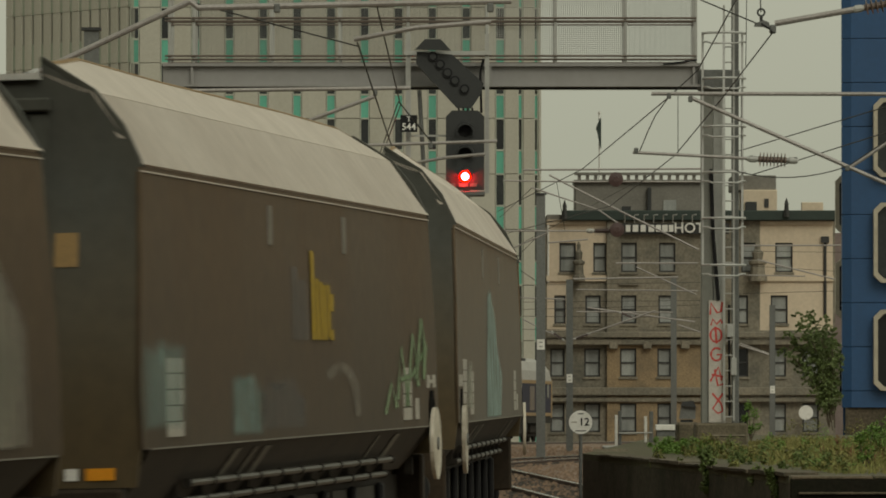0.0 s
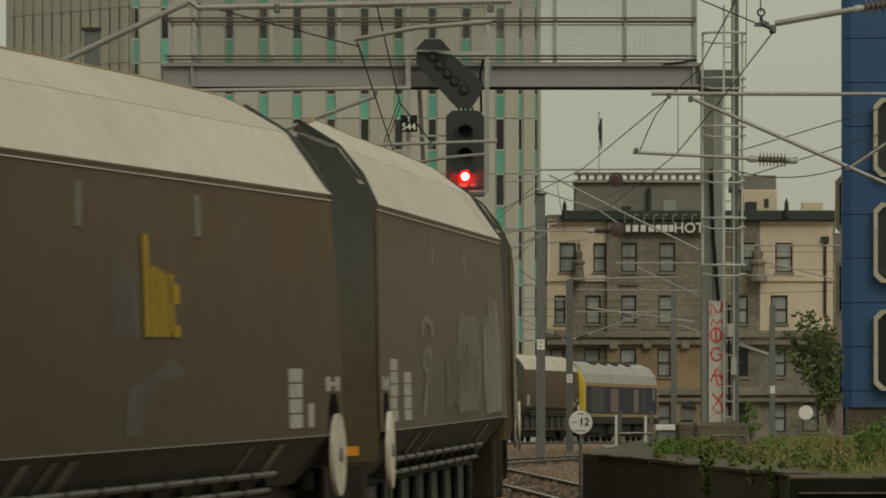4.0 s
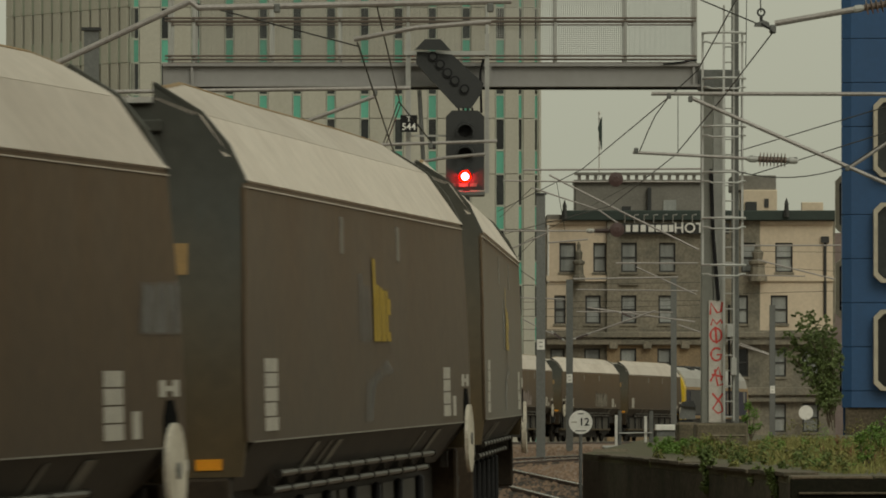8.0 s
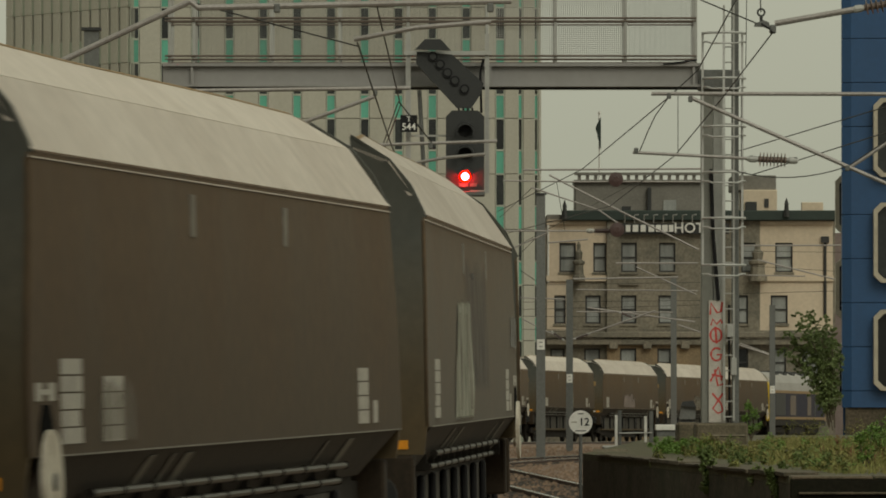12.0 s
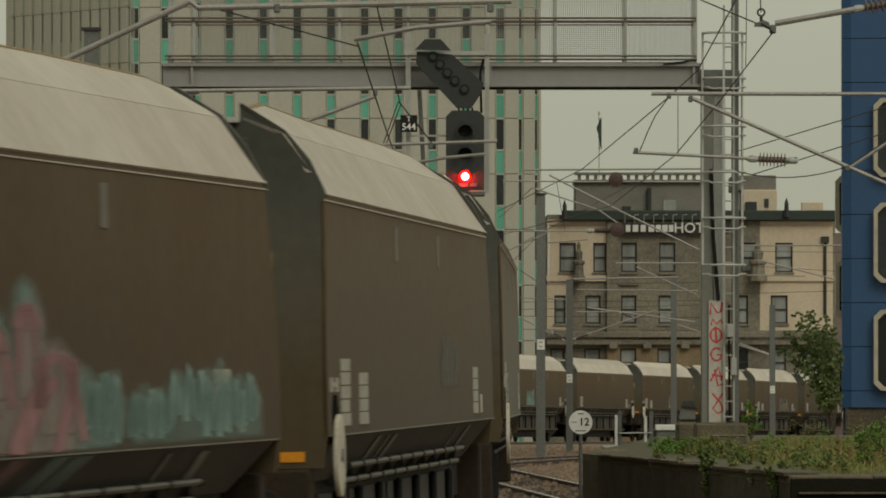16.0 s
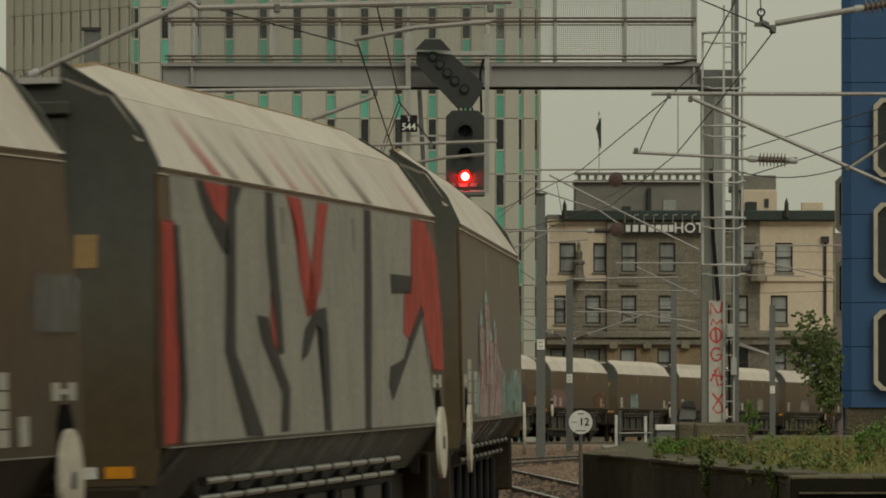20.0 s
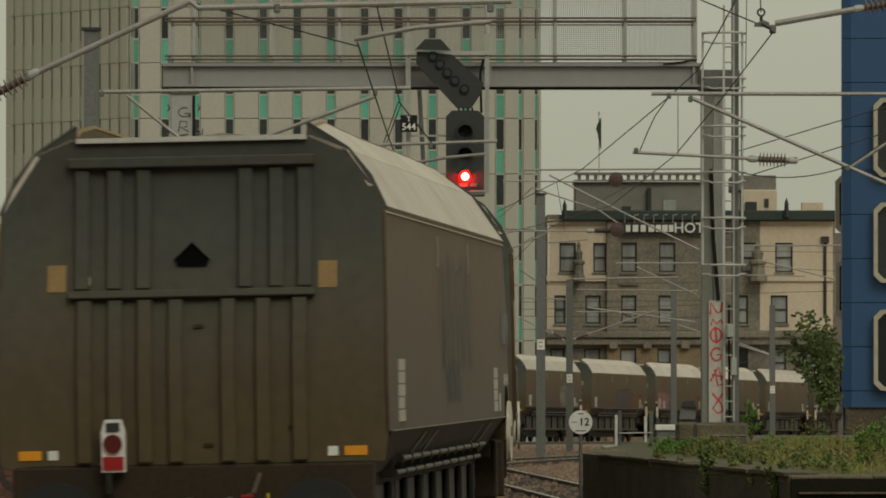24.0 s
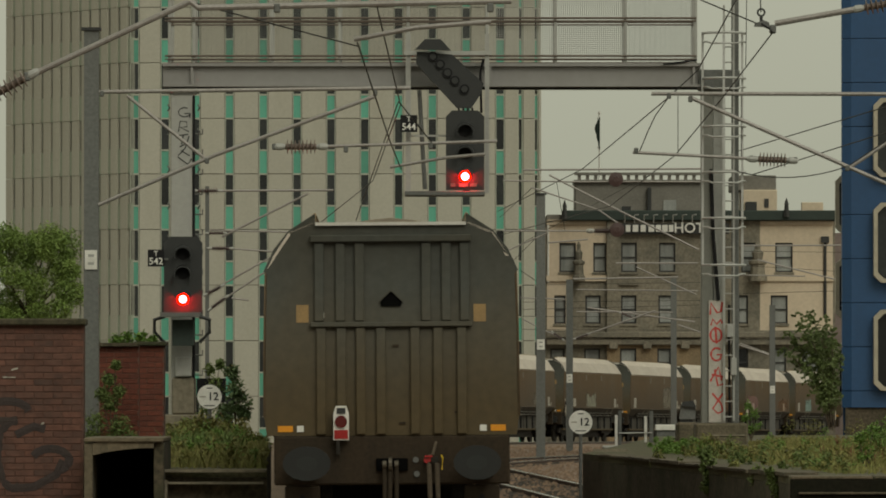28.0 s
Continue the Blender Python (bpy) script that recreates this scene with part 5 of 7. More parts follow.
for x0, x1, top, mat in ((2.897, 2.945, 1.359, WHITE), (2.955, 3.012, 1.436, GALV_DARK), (3.393, 3.441, 1.34, WHITE), (3.479, 3.546, 1.426, GALV_DARK)):
    part("post", boxed(x0, x1, 122, 122.08, -0.42, top, bevel=0.006), mat, fence)
part("rail", tubes([(2.964, 121.97, 1.054), (3.527, 121.97, 1.064)], 0.012), GALV, fence)
box1 = thing("trackside_box", (2.729, 118, -0.42), "small grey trackside junction box", "box")
part("case", boxed(2.581, 2.913, 118, 118.4, -0.42, 0.826, bevel=0.03), GALV_DARK, box1)
part("lid", boxed(2.6, 2.895, 117.97, 118.42, 0.826, 0.881, bevel=0.02), GALV, box1)
lampbox = thing("wall_box", (4.593, 114.5, 2.022), "small grey box strapped to the mast", "box")
part("case", boxed(4.566, 4.656, 114.7, 114.9, 2.022, 2.308, bevel=0.01), GALV, lampbox)
part("case", boxed(4.503, 4.593, 114.6, 114.8, 2.63, 2.827, bevel=0.01), GALV, lampbox)
ylid = thing("yellow_cover", (2.111, 140, -0.42), "weathered yellow cover on the ballast", "cover")
bm = tube(bmesh.new(), (2.013, 140, -0.42), (2.231, 140, -0.42), 0.17, 14)
part("hump", bm, YELLOW, ylid)
for x, z, w in ((2.16, 0.828, 0.5), (3.637, 0.808, 0.6)):
    stick = thing("loose_plank", (x, 104, 0.93), "weathered plank lying on the platform", "plank")
    part("plank", boxed(x, x + w, 104, 104.1, 0.925, 0.96), CONCRETE, stick)

# ==== plants ====
def in_poly(poly):
    x0, x1 = min(p[0] for p in poly), max(p[0] for p in poly)
    y0, y1 = min(p[1] for p in poly), max(p[1] for p in poly)

    def inside(x, y):
        c = False
        for (ax, ay), (bx, by) in zip(poly, poly[1:] + poly[:1]):
            if (ay > y) != (by > y) and x < (bx - ax) * (y - ay) / (by - ay) + ax:
                c = not c
        return c

    def foot(rng):
        while True:
            x, y = rng.uniform(x0, x1), rng.uniform(y0, y1)
            if inside(x, y) and noise.noise(Vector((x * 0.9, y * 0.25, 3.0))) > rng.uniform(-0.35, 0.3):
                return x, y, 0.9
    return foot


GREEN_R = [(3.15, 106), (4.4, 81), (8, 80), (11, 120), (3.8, 120)]
GREEN_FAR = [(3.95, 89), (4.5, 81), (8, 80), (11, 120), (5.3, 120)]
stuff("grass", tufts(13000, in_poly(GREEN_R), 0.075, 1.0, 1, 0.009), GRASS, "short dry yellow-green grass on the platform end", "grass")
stuff("grass", tufts(11000, in_poly(GREEN_FAR), 0.15, 0.9, 41, 0.009), GRASS, "taller dry grass along the platform end", "grass")
stuff("weeds", tufts(900, in_poly([(5.4, 83), (8, 82), (10, 116), (5.6, 112)]), 0.22, 1.0, 2, 0.008), WEED, "green weeds on the platform end", "weeds")
stuff("dock_weeds", tufts(450, in_poly([(5.0, 84), (8, 83), (9, 100), (5.0, 98)]), 0.24, 0.5, 3, 0.007), RUSTY_WEED, "reddish-brown dock stems among the grass", "weeds")
GREEN_L = [(-3.285, 86), (-2.11, 86), (-2.791, 112), (-4.305, 112)]
stuff("grass", tufts(5000, in_poly(GREEN_L), 0.22, 0.9, 4, 0.010), GRASS, "tall dry grass on the platform beside the mast", "grass")
stuff("weeds", tufts(1200, in_poly([(-3.592, 95), (-2.627, 95), (-3.185, 112), (-4.235, 112)]), 0.36, 0.9, 6, 0.012), WEED, "tall green weeds on the platform beside the mast", "weeds")
stuff("track_grass", tufts(2600, lambda r: (r.choice((r.uniform(1.6, 2.7), r.gauss(2.1, 0.12))), r.uniform(112, 150), -0.42), 0.26, 0.6, 8, 0.010), GRASS, "sparse grass in the ballast", "grass")


def bush(name, place, clumps, count, size, material, seed, label, category="bush", stems=()):
    th = thing(name, place, label, category)
    if not stems:
        stems = [(place, c[:3], 0.012) for c in clumps]
    if stems:
        for p, q, r in stems:
            part("stem", tube(bmesh.new(), p, q, r, 6, r * 0.4), BARK, th)
    stuff("crown", leaves(count, clumps, size, seed), material, parent=th, kind="")
    return th


def clumps_in(rng, cx, cy, cz, rx, ry, rz, n, r):
    return [(cx + rng.uniform(-1, 1) * rx, cy + rng.uniform(-1, 1) * ry, cz + rng.uniform(-1, 1) * rz, r * rng.uniform(0.6, 1.3)) for _ in range(n)]


rng = random.Random(11)
# buddleia beside the blue building: stems arch up and outwards, leaves in sprays along them
BD = 150
base = Vector((8.156, BD, 0.0))
knee = Vector((8.06, BD, 1.5))
tips = [(7.40, 3.32), (7.62, 3.38), (7.08, 2.95), (6.98, 2.58), (7.9, 3.28), (8.16, 3.0), (7.22, 2.32), (7.3, 3.12), (8.2, 2.5), (7.55, 2.66), (7.2, 2.75), (7.78, 2.95), (7.5, 2.95), (8.05, 2.75), (7.75, 2.4)]
cl, st = [], []
for x, z in tips:
    top = Vector((x, BD + rng.uniform(-0.5, 0.5), z))
    mid = knee + Vector(((x - knee.x) * 0.12, (top.y - BD) * 0.5, (z - knee.z) * 0.5 + rng.uniform(0.05, 0.35)))
    way = [base.lerp(mid, k / 8).lerp(mid.lerp(top, k / 8), k / 8) for k in range(9)]
    for p, q in zip(way, way[1:]):
        st.append((p, q, 0.014))
    for k in range(26):
        f = 0.36 + 0.64 * k / 25
        p = base.lerp(mid, f).lerp(mid.lerp(top, f), f)
        r = 0.11 * (1.05 - f) + 0.022
        cl.append((p.x + rng.uniform(-0.05, 0.05), p.y + rng.uniform(-0.25, 0.25), p.z + rng.uniform(-0.06, 0.04), r))
        # short side shoots that hang a little
        if k % 2:
            a = rng.choice((-1, 1)) * rng.uniform(0.08, 0.2)
            for m in (0.4, 0.7, 1.0):
                cl.append((p.x + a * m, p.y + rng.uniform(-0.1, 0.1), p.z + rng.uniform(0.0, 0.06) - 0.09 * m * m, 0.026))
cl += clumps_in(rng, 7.95, BD, 1.75, 0.17, 0.3, 0.4, 22, 0.07)
bush("buddleia_bush", base, cl, 24000, 0.03, BUDDLEIA, 3, "loose green buddleia bush with arching leafy stems", "bush", st[::2])
# tree beyond the brick wall
tree = thing("tree", (-8.602, 150, 0.0), "bright green leafy tree behind the brick wall", "tree")
part("trunk", tube(bmesh.new(), (-8.602, 150, -0.42), (-8.578, 150, 3.977), 0.14, 8, 0.07), BARK, tree)
cl = clumps_in(rng, -8.66, 150, 3.977, 1.05, 0.9, 0.95, 46, 0.34) + [(-8.895, 150, 4.856, 0.3), (-8.309, 150, 4.68, 0.28), (-7.84, 150, 4.235, 0.3), (-9.305, 150, 4.798, 0.4)]
for c in cl[::4]:
    part("limb", tube(bmesh.new(), (-8.59, 150, 3.274), c[:3], 0.04, 5, 0.012), BARK, tree)
stuff("crown", leaves(52000, cl, 0.034, 4), TREE_LEAF, parent=tree, kind="")
# shrubs by the left mast and walls
bush("shrub", (-3.213, 113, 0.9), [(-3.258, 113, 1.8, 0.2), (-3.169, 113, 1.579, 0.22), (-3.302, 113, 2.065, 0.14), (-3.107, 113, 1.403, 0.14), (-3.408, 113, 1.447, 0.2)], 1600, 0.04, LEAF_DARK, 5, "dark green shrub growing behind the speed board")
bush("shrub", (-3.843, 116.5, 0.9), [(-3.75, 116.5, 2.114, 0.12), (-3.586, 116.5, 2.205, 0.1), (-3.677, 116.5, 1.886, 0.16), (-3.814, 116.5, 1.522, 0.2)], 500, 0.04, WEED, 6, "pale green weeds growing behind the mast")
bush("shrub", (-4.699, 103, 0.9), [(-4.93, 103, 1.35, 0.2), (-4.74, 103, 1.62, 0.17), (-4.6, 103, 1.3, 0.2), (-4.76, 103, 1.95, 0.13), (-4.45, 103, 1.12, 0.14), (-5.0, 103, 1.12, 0.18), (-4.66, 103, 2.16, 0.09), (-4.62, 103, 1.78, 0.12), (-4.85, 103, 1.75, 0.12), (-4.7, 103, 1.1, 0.2)], 4200, 0.026, WEED, 7, "green creeper growing up the red brick wall")
bush("shrub", (-4.674, 108, 0.9), [(-4.885, 108, 2.54, 0.12), (-4.717, 108, 2.566, 0.14), (-4.506, 108, 2.583, 0.13), (-4.337, 108, 2.54, 0.1)], 600, 0.04, LEAF, 8, "light green weeds on top of the brick wall")
bush("shrub", (-3.526, 104, 0.9), [(-3.689, 104, 1.081, 0.2), (-3.445, 104, 1.325, 0.22), (-3.242, 104, 1.243, 0.25), (-3.526, 104, 1.122, 0.25), (-3.039, 104, 1.04, 0.2)], 1300, 0.035, GRASS, 9, "yellow-green weeds beneath the speed board")
bush("shrub", (3.5, 104, 0.9), [(3.3, 104, 0.95, 0.1), (3.48, 104, 0.98, 0.14), (3.62, 104, 0.94, 0.12), (3.8, 104, 0.9, 0.08)], 1300, 0.028, LEAF, 10, "leafy green weeds on the platform edge")
bush("shrub", (3.238, 87.6, 0.2), [(3.16, 87.4, 1.05, 0.1), (3.2, 87.4, 0.92, 0.13), (3.24, 87.3, 0.78, 0.12), (3.2, 87.3, 0.66, 0.1), (3.27, 87.3, 0.56, 0.08)], 1700, 0.026, WEED, 12, "weeds hanging over the platform wall")
bush("shrub", (3.686, 80.6, 0.2), [(3.64, 80.5, 0.93, 0.07), (3.66, 80.5, 0.83, 0.08), (3.7, 80.4, 0.73, 0.08), (3.72, 80.4, 0.64, 0.05)], 800, 0.024, WEED, 13, "weeds hanging over the platform wall")
for i, (px_, py_, d_) in enumerate(((2.798, 0.856, 94.0), (3.009, 0.771, 91.5), (3.447, 0.822, 85.5), (3.597, 0.806, 82.8))):
    bush("shrub", (px_, d_ + 0.1, 0.9), [(px_, d_, py_ + 0.12, 0.09), (px_ - 0.05, d_ - 0.05, py_, 0.08), (px_ + 0.06, d_, py_ + 0.05, 0.06)], 260, 0.026, WEED if i % 2 else GRASS, 50 + i, "small weeds rooted in the platform edge")
bush("shrub", (5.32, 125, 0.9), [(5.28, 125, 1.5, 0.1), (5.38, 125, 1.36, 0.13), (5.22, 125, 1.3, 0.09), (5.42, 125, 1.15, 0.12), (5.3, 125, 1.1, 0.1)], 620, 0.026, LEAF, 14, "green weeds growing by the mast")
bush("shrub", (5.012, 86, 0.9), [(4.945, 86, 1.265, 0.1), (5.113, 86, 1.332, 0.14), (5.227, 86, 1.231, 0.16), (5.012, 86, 1.097, 0.15)], 700, 0.024, LEAF, 15, "tall green weeds on the platform end")


def leafy_weeds(name, area, clumps, count, size, material, seed, label, tall=1.0):
    """Low leafy weeds: many small clumps over a patch of ground, in one mesh."""
    r = random.Random(seed)
    spots = []
    for _ in range(clumps):
        x, y, z = area(r)
        h = r.uniform(0.06, 0.26) * tall
        spots += [(x, y, z + h * 0.5, h * 0.6), (x + r.uniform(-0.1, 0.1), y, z + h, h * 0.4)]
    stuff(name, leaves(count, spots, size, seed + 1), material, label, "weeds")


leafy_weeds("leafy_weeds", in_poly(GREEN_L), 70, 5200, 0.03, GRASS, 21, "yellow-green leafy weeds on the platform beside the mast")
leafy_weeds("leafy_weeds", in_poly(GREEN_L), 30, 2200, 0.032, LEAF, 22, "bright green leafy weeds on the platform beside the mast")
leafy_weeds("leafy_weeds", in_poly(GREEN_FAR), 60, 6000, 0.02, LEAF, 23, "bright green leafy weeds on the platform end")
leafy_weeds("leafy_weeds", in_poly(GREEN_FAR), 80, 8000, 0.02, GRASS, 24, "yellow-green leafy weeds on the platform end", 1.4)
leafy_weeds("leafy_weeds", in_poly([(3.026, 103), (3.606, 98), (3.908, 104), (3.287, 109)]), 46, 7000, 0.022, LEAF, 31, "thick bright green weeds at the platform edge", 0.75)
leafy_weeds("leafy_weeds", in_poly([(6.0, 80), (8, 80), (8.6, 96), (5.6, 96)]), 40, 3200, 0.028, GRASS, 32, "tall yellow-brown seeding weeds on the platform end", 1.9)
leafy_weeds("leafy_weeds", in_poly([(3.2, 99), (4.4, 81.5), (4.8, 83), (3.7, 100)]), 30, 1800, 0.026, GRASS, 33, "yellowing weeds creeping over the coping")
leafy_weeds("leafy_weeds", in_poly([(5.0, 82), (8, 82), (9.5, 108), (5.4, 104)]), 26, 1500, 0.028, RUSTY_WEED, 25, "reddish seeded weeds on the platform end")
leafy_weeds("leafy_weeds", in_poly([(3.2, 100), (4.0, 80.5), (4.6, 81), (3.7, 102)]), 40, 3400, 0.022, WEED, 26, "dark green weeds along the platform edge")
leafy_weeds("leafy_weeds", in_poly([(-3.706, 98), (-2.71, 98), (-3.113, 111), (-4.232, 111)]), 60, 6000, 0.032, GRASS, 27, "yellow-green weeds round the speed board", 1.5)
leafy_weeds("leafy_weeds", in_poly([(-3.629, 98), (-2.634, 98), (-3.07, 111), (-3.937, 111)]), 36, 3600, 0.034, LEAF, 28, "bright green weeds round the speed board", 1.5)
leafy_weeds("leafy_weeds", in_poly([(6.2, 84), (8, 84), (9.5, 112), (6.5, 112)]), 40, 4000, 0.032, LEAF, 29, "tall green weeds in front of the blue building", 2.2)


# ==== the coal train ====
def sheet(points, y0, y1, t=0.03):
    """A bent plate of thickness t that follows the points across the wagon, from y0 to y1."""
    bm = bmesh.new()
    for (x0, z0), (x1, z1) in zip(points, points[1:]):
        n = Vector((z1 - z0, 0, x0 - x1)).normalized() * t
        if n.x * (x0 + x1) > 0:
            n = -n
        prism(bm, [(x0, z0), (x1, z1), (x1 + n.x, z1 + n.z), (x0 + n.x, z0 + n.z)], y0, y1)
    return bm


def leaning(bm):
    """Curves everything above mid-height inwards, as the wagon's end walls lean."""
    for z in (2.0, 2.2, 2.4, 2.6, 2.8, 3.0, 3.2, 3.4):
        bmesh.ops.bisect_plane(bm, geom=bm.verts[:] + bm.edges[:] + bm.faces[:], plane_co=(0, 0, z), plane_no=(0, 0, 1))
    for v in bm.verts:
        k = min(max(0.0, (v.co.z - 1.85) / 1.65), 1.0)
        v.co.y -= math.copysign(0.31 * k * k * (3 - 2 * k), v.co.y)
    for f in bm.faces:
        f.smooth = True
    bm.normal_update()
    for ed in bm.edges:
        ed.smooth = len(ed.link_faces) == 2 and ed.calc_face_angle() < 0.4
    return bm


def dipped(bm):
    """Lowers the top edge of the canopy towards both ends of the wagon."""
    for y in (-7.2, -6.3, -3.0, 0.0, 3.0, 6.3, 7.2):
        bmesh.ops.bisect_plane(bm, geom=bm.verts[:] + bm.edges[:] + bm.faces[:], plane_co=(0, y, 0), plane_no=(0, 1, 0))
    for v in bm.verts:
        high = min(max(0.0, (v.co.z - 3.69) / 0.22), 1.0)
        v.co.z -= high * float(np.interp(abs(v.co.y), [6.3, 7.2, 7.6], [0.0, 0.05, 0.13]))
        v.co.z += high * 0.012 * math.sin(v.co.y * 0.9)
    return bm


def span(a, b):
    return min(a, b), max(a, b)


# side paint darkened for the shade on the down-facing lower slopes
WAGON_SIDE_SHADED = surf("wagon_side_paint_shaded", (0.04, 0.034, 0.025), 0.7, 0, 0.2, 1.0, (0.02, 0.018, 0.015), 0.8, 0.05, 0.1, True, 0.35)
P_STENCIL = surf("rubbed_stencil", (0.17, 0.16, 0.13), 0.7, 0, 0.25, 5, (0.09, 0.082, 0.066), 0.9, 0.0)
WAGON_PANEL = surf("scuffed_door_panel", (0.062, 0.057, 0.045), 0.7, 0, 0.25, 1.5, (0.04, 0.036, 0.028), 0.9, 0.05, 0.15, True, 0.35)
P_FADE = surf("rubbed_white_mark", (0.2, 0.185, 0.15), 0.65, 0, 0.2, 6, (0.11, 0.095, 0.075), 0.8, 0.0)


def hopper_wagon(brake_end):
    w = thing("coal_hopper_wagon", (0, 0, 0), "grimy brown-grey coal hopper wagon with pale canopy panels", "rail wagon", "wagons of the coal train")
    L = 7.86
    for s in (1, -1):
        side = part("side_panel", leaning(sheet([(1.462 * s, 1.58), (1.455 * s, 2.6), (1.44 * s, 3.235)], -L, L)), WAGON_SIDE, w)
        part("side_rail", leaning(sheet([(1.449 * s, 3.200), (1.449 * s, 3.208)], -L, L, 0.02)), WAGON_ROOF, side)
        part("canopy_panel", leaning(sheet([(1.453 * s, 3.246), (1.165 * s, 3.675)], -L, L)), WAGON_ROOF, w, "pale sloping canopy panel")
        part("canopy_top", dipped(leaning(sheet([(1.161 * s, 3.679), (0.89 * s, 3.915)], -L, L))), WAGON_ROOF, w, "pale sloping canopy panel")
        part("top_rim", dipped(leaning(sheet([(0.9 * s, 3.912), (0.872 * s, 3.928)], -L + 0.1, L - 0.1))), TAN, w, "thin tan rim along the opening")
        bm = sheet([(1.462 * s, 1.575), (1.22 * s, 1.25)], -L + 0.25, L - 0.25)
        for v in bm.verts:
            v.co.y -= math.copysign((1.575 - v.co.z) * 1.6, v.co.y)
        part("lower_slope", bm, WAGON_SIDE_SHADED, w)
        part("sill_rail", boxed(1.462 * s - 0.02, 1.462 * s + 0.022, -L + 0.2, L - 0.2, 1.574, 1.583), P_FADE, side)
        part("solebar", boxed(*span(1.06 * s, 1.14 * s), -L + 0.1, L - 0.1, 0.9, 1.2), WAGON_DIRT, w)
        for y0, y1 in ((-6.3, -3.3), (-3.1, 0.0), (0.2, 3.2), (3.4, 6.3)):
            part("door_panel", boxed(*span(1.142 * s, 1.155 * s), y0, y1, 0.62, 1.14), WAGON_PANEL, w)
        part("lower_sill", boxed(*span(1.1 * s, 1.2 * s), -6.6, 6.6, 0.55, 0.62), WAGON_END, w)
        for z, x in ((1.345, 1.36), (1.235, 1.31)):
            part("air_pipe", tubes([(x * s, -5.4, z), (x * s, 5.4, z)], 0.023), STEEL_PIPE, w, "scuffed steel pipe")
        for i in range(11):
            y = -5.4 + i * 1.08
            bm = boxed(*span(1.2 * s, 1.3 * s), y - 0.022, y + 0.022, 1.2, 1.36, bevel=0.008)
            for z, x in ((1.345, 1.36), (1.235, 1.31)):
                tube(bm, (x * s, y - 0.025, z), (x * s, y + 0.025, z), 0.032, 8)
            part("pipe_bracket", bm, WAGON_DIRT, w)
        for i in range(8):
            y = -6.1 + i * 1.74
            part("door_strut", boxed(*span(1.16 * s, 1.22 * s), y - 0.07, y + 0.07, 0.62, 1.16, bevel=0.02), BLACK, w)
        # dark plate added to close the gap under the wagon
        part("skirt", boxed(*span(0.86 * s, 0.9 * s), -4.3, 4.3, 0.22, 0.95), WAGON_DIRT, w)
        for y in (-2.0, 2.0):
            part("hinge_strap", boxed(1.446 * s - 0.012, 1.446 * s + 0.012, y - 0.09, y + 0.09, 2.86, 3.12), P_FADE, w, "small faded white mark")
        for e in (brake_end,):
            y = e * (L - 0.49)
            wheel = part("brake_wheel", disc(bmesh.new(), (1.49 * s, y, 1.44), 0.285, 0.03, "x", 28), WHEEL, w, "dirty white brake hand wheel")
            part("hub", disc(bmesh.new(), (1.508 * s, y, 1.44), 0.05, 0.02, "x", 10), GALV_DARK, wheel)
            slot = [(y - 0.2, 1.5), (y + 0.2, 1.5), (y + 0.2, 1.76), (y + 0.1, 1.86), (y - 0.1, 1.86), (y - 0.2, 1.76)]
            # flat plate; the shade in the slot is painted black
            part("slot", prism(bmesh.new(), slot, 1.463 * s, 1.47 * s, "x"), SHADE_BLACK, w)
            for dy in (-0.2, 0.2):
                part("coupling_mark", boxed(*span(1.46 * s, 1.466 * s), y + dy - 0.1, y + dy + 0.1, 1.88, 1.98), OFFWHITE, w)
            part("coupling_mark", boxed(*span(1.46 * s, 1.466 * s), y - 0.1, y + 0.1, 1.915, 1.945), OFFWHITE, w)
            part("lamp_iron", boxed(*span(1.24 * s, 1.3 * s), y - 0.05, y + 0.05, 1.2, 1.34), WAGON_DIRT, w)
        for u, z0, z1, hw, n in ((-6.55, 1.64, 2.12, 0.34, 5), (-5.15, 1.64, 2.02, 0.34, 4), (5.7, 1.64, 2.05, 0.27, 4), (6.35, 1.64, 1.82, 0.11, 1)):
            h = (z1 - z0) / n
            for k in range(n if s > 0 and (brake_end < 0 or u != -5.15) else 0):
                short = hw * (0.25 if k == 1 and n == 5 else 0.0)
                part("data_panel", boxed(1.461, 1.468, u - hw, u + hw - short, z0 + k * h, z0 + (k + 0.9) * h), OFFWHITE, w)
        for u, wd in ((-3.8, 0.25), (-2.9, 0.12), (-2.4, 0.3), (3.9, 0.1), (5.0, 0.3)):
            part("stencil", sheet([(1.447 * s, 1.535), (1.32 * s, 1.365)], u, u + wd, 0.004), P_STENCIL, w, "faded stencilled mark")
    for e in (-1, 1):
        y = e * (L - 0.03)
        f = y + e * 0.03
        low = [(1.42, 1.36), (1.45, 1.58), (1.443, 2.6), (-1.443, 2.6), (-1.45, 1.58), (-1.42, 1.36)]
        mid = [(1.443, 2.603), (1.425, 3.25), (-1.425, 3.25), (-1.443, 2.603)]
        top = [(1.425, 3.253), (1.315, 3.475), (1.15, 3.675), (0.86, 3.88), (0.86, 3.79), (-0.86, 3.79), (-0.86, 3.88), (-1.15, 3.675), (-1.315, 3.475), (-1.425, 3.253)]
        outline = low[:3] + mid[1:2] + top[1:-1] + mid[2:3] + low[3:]
        end = upper = part("end_wall", leaning(prism(bmesh.new(), outline, y - 0.03, y + 0.03)), WAGON_END, w)
        part("end_rim", leaning(sheet([(1.455, 3.235), (1.338, 3.485), (1.17, 3.695), (0.87, 3.89)], *span(y - e * 0.05, f), 0.03)), WAGON_END, upper)
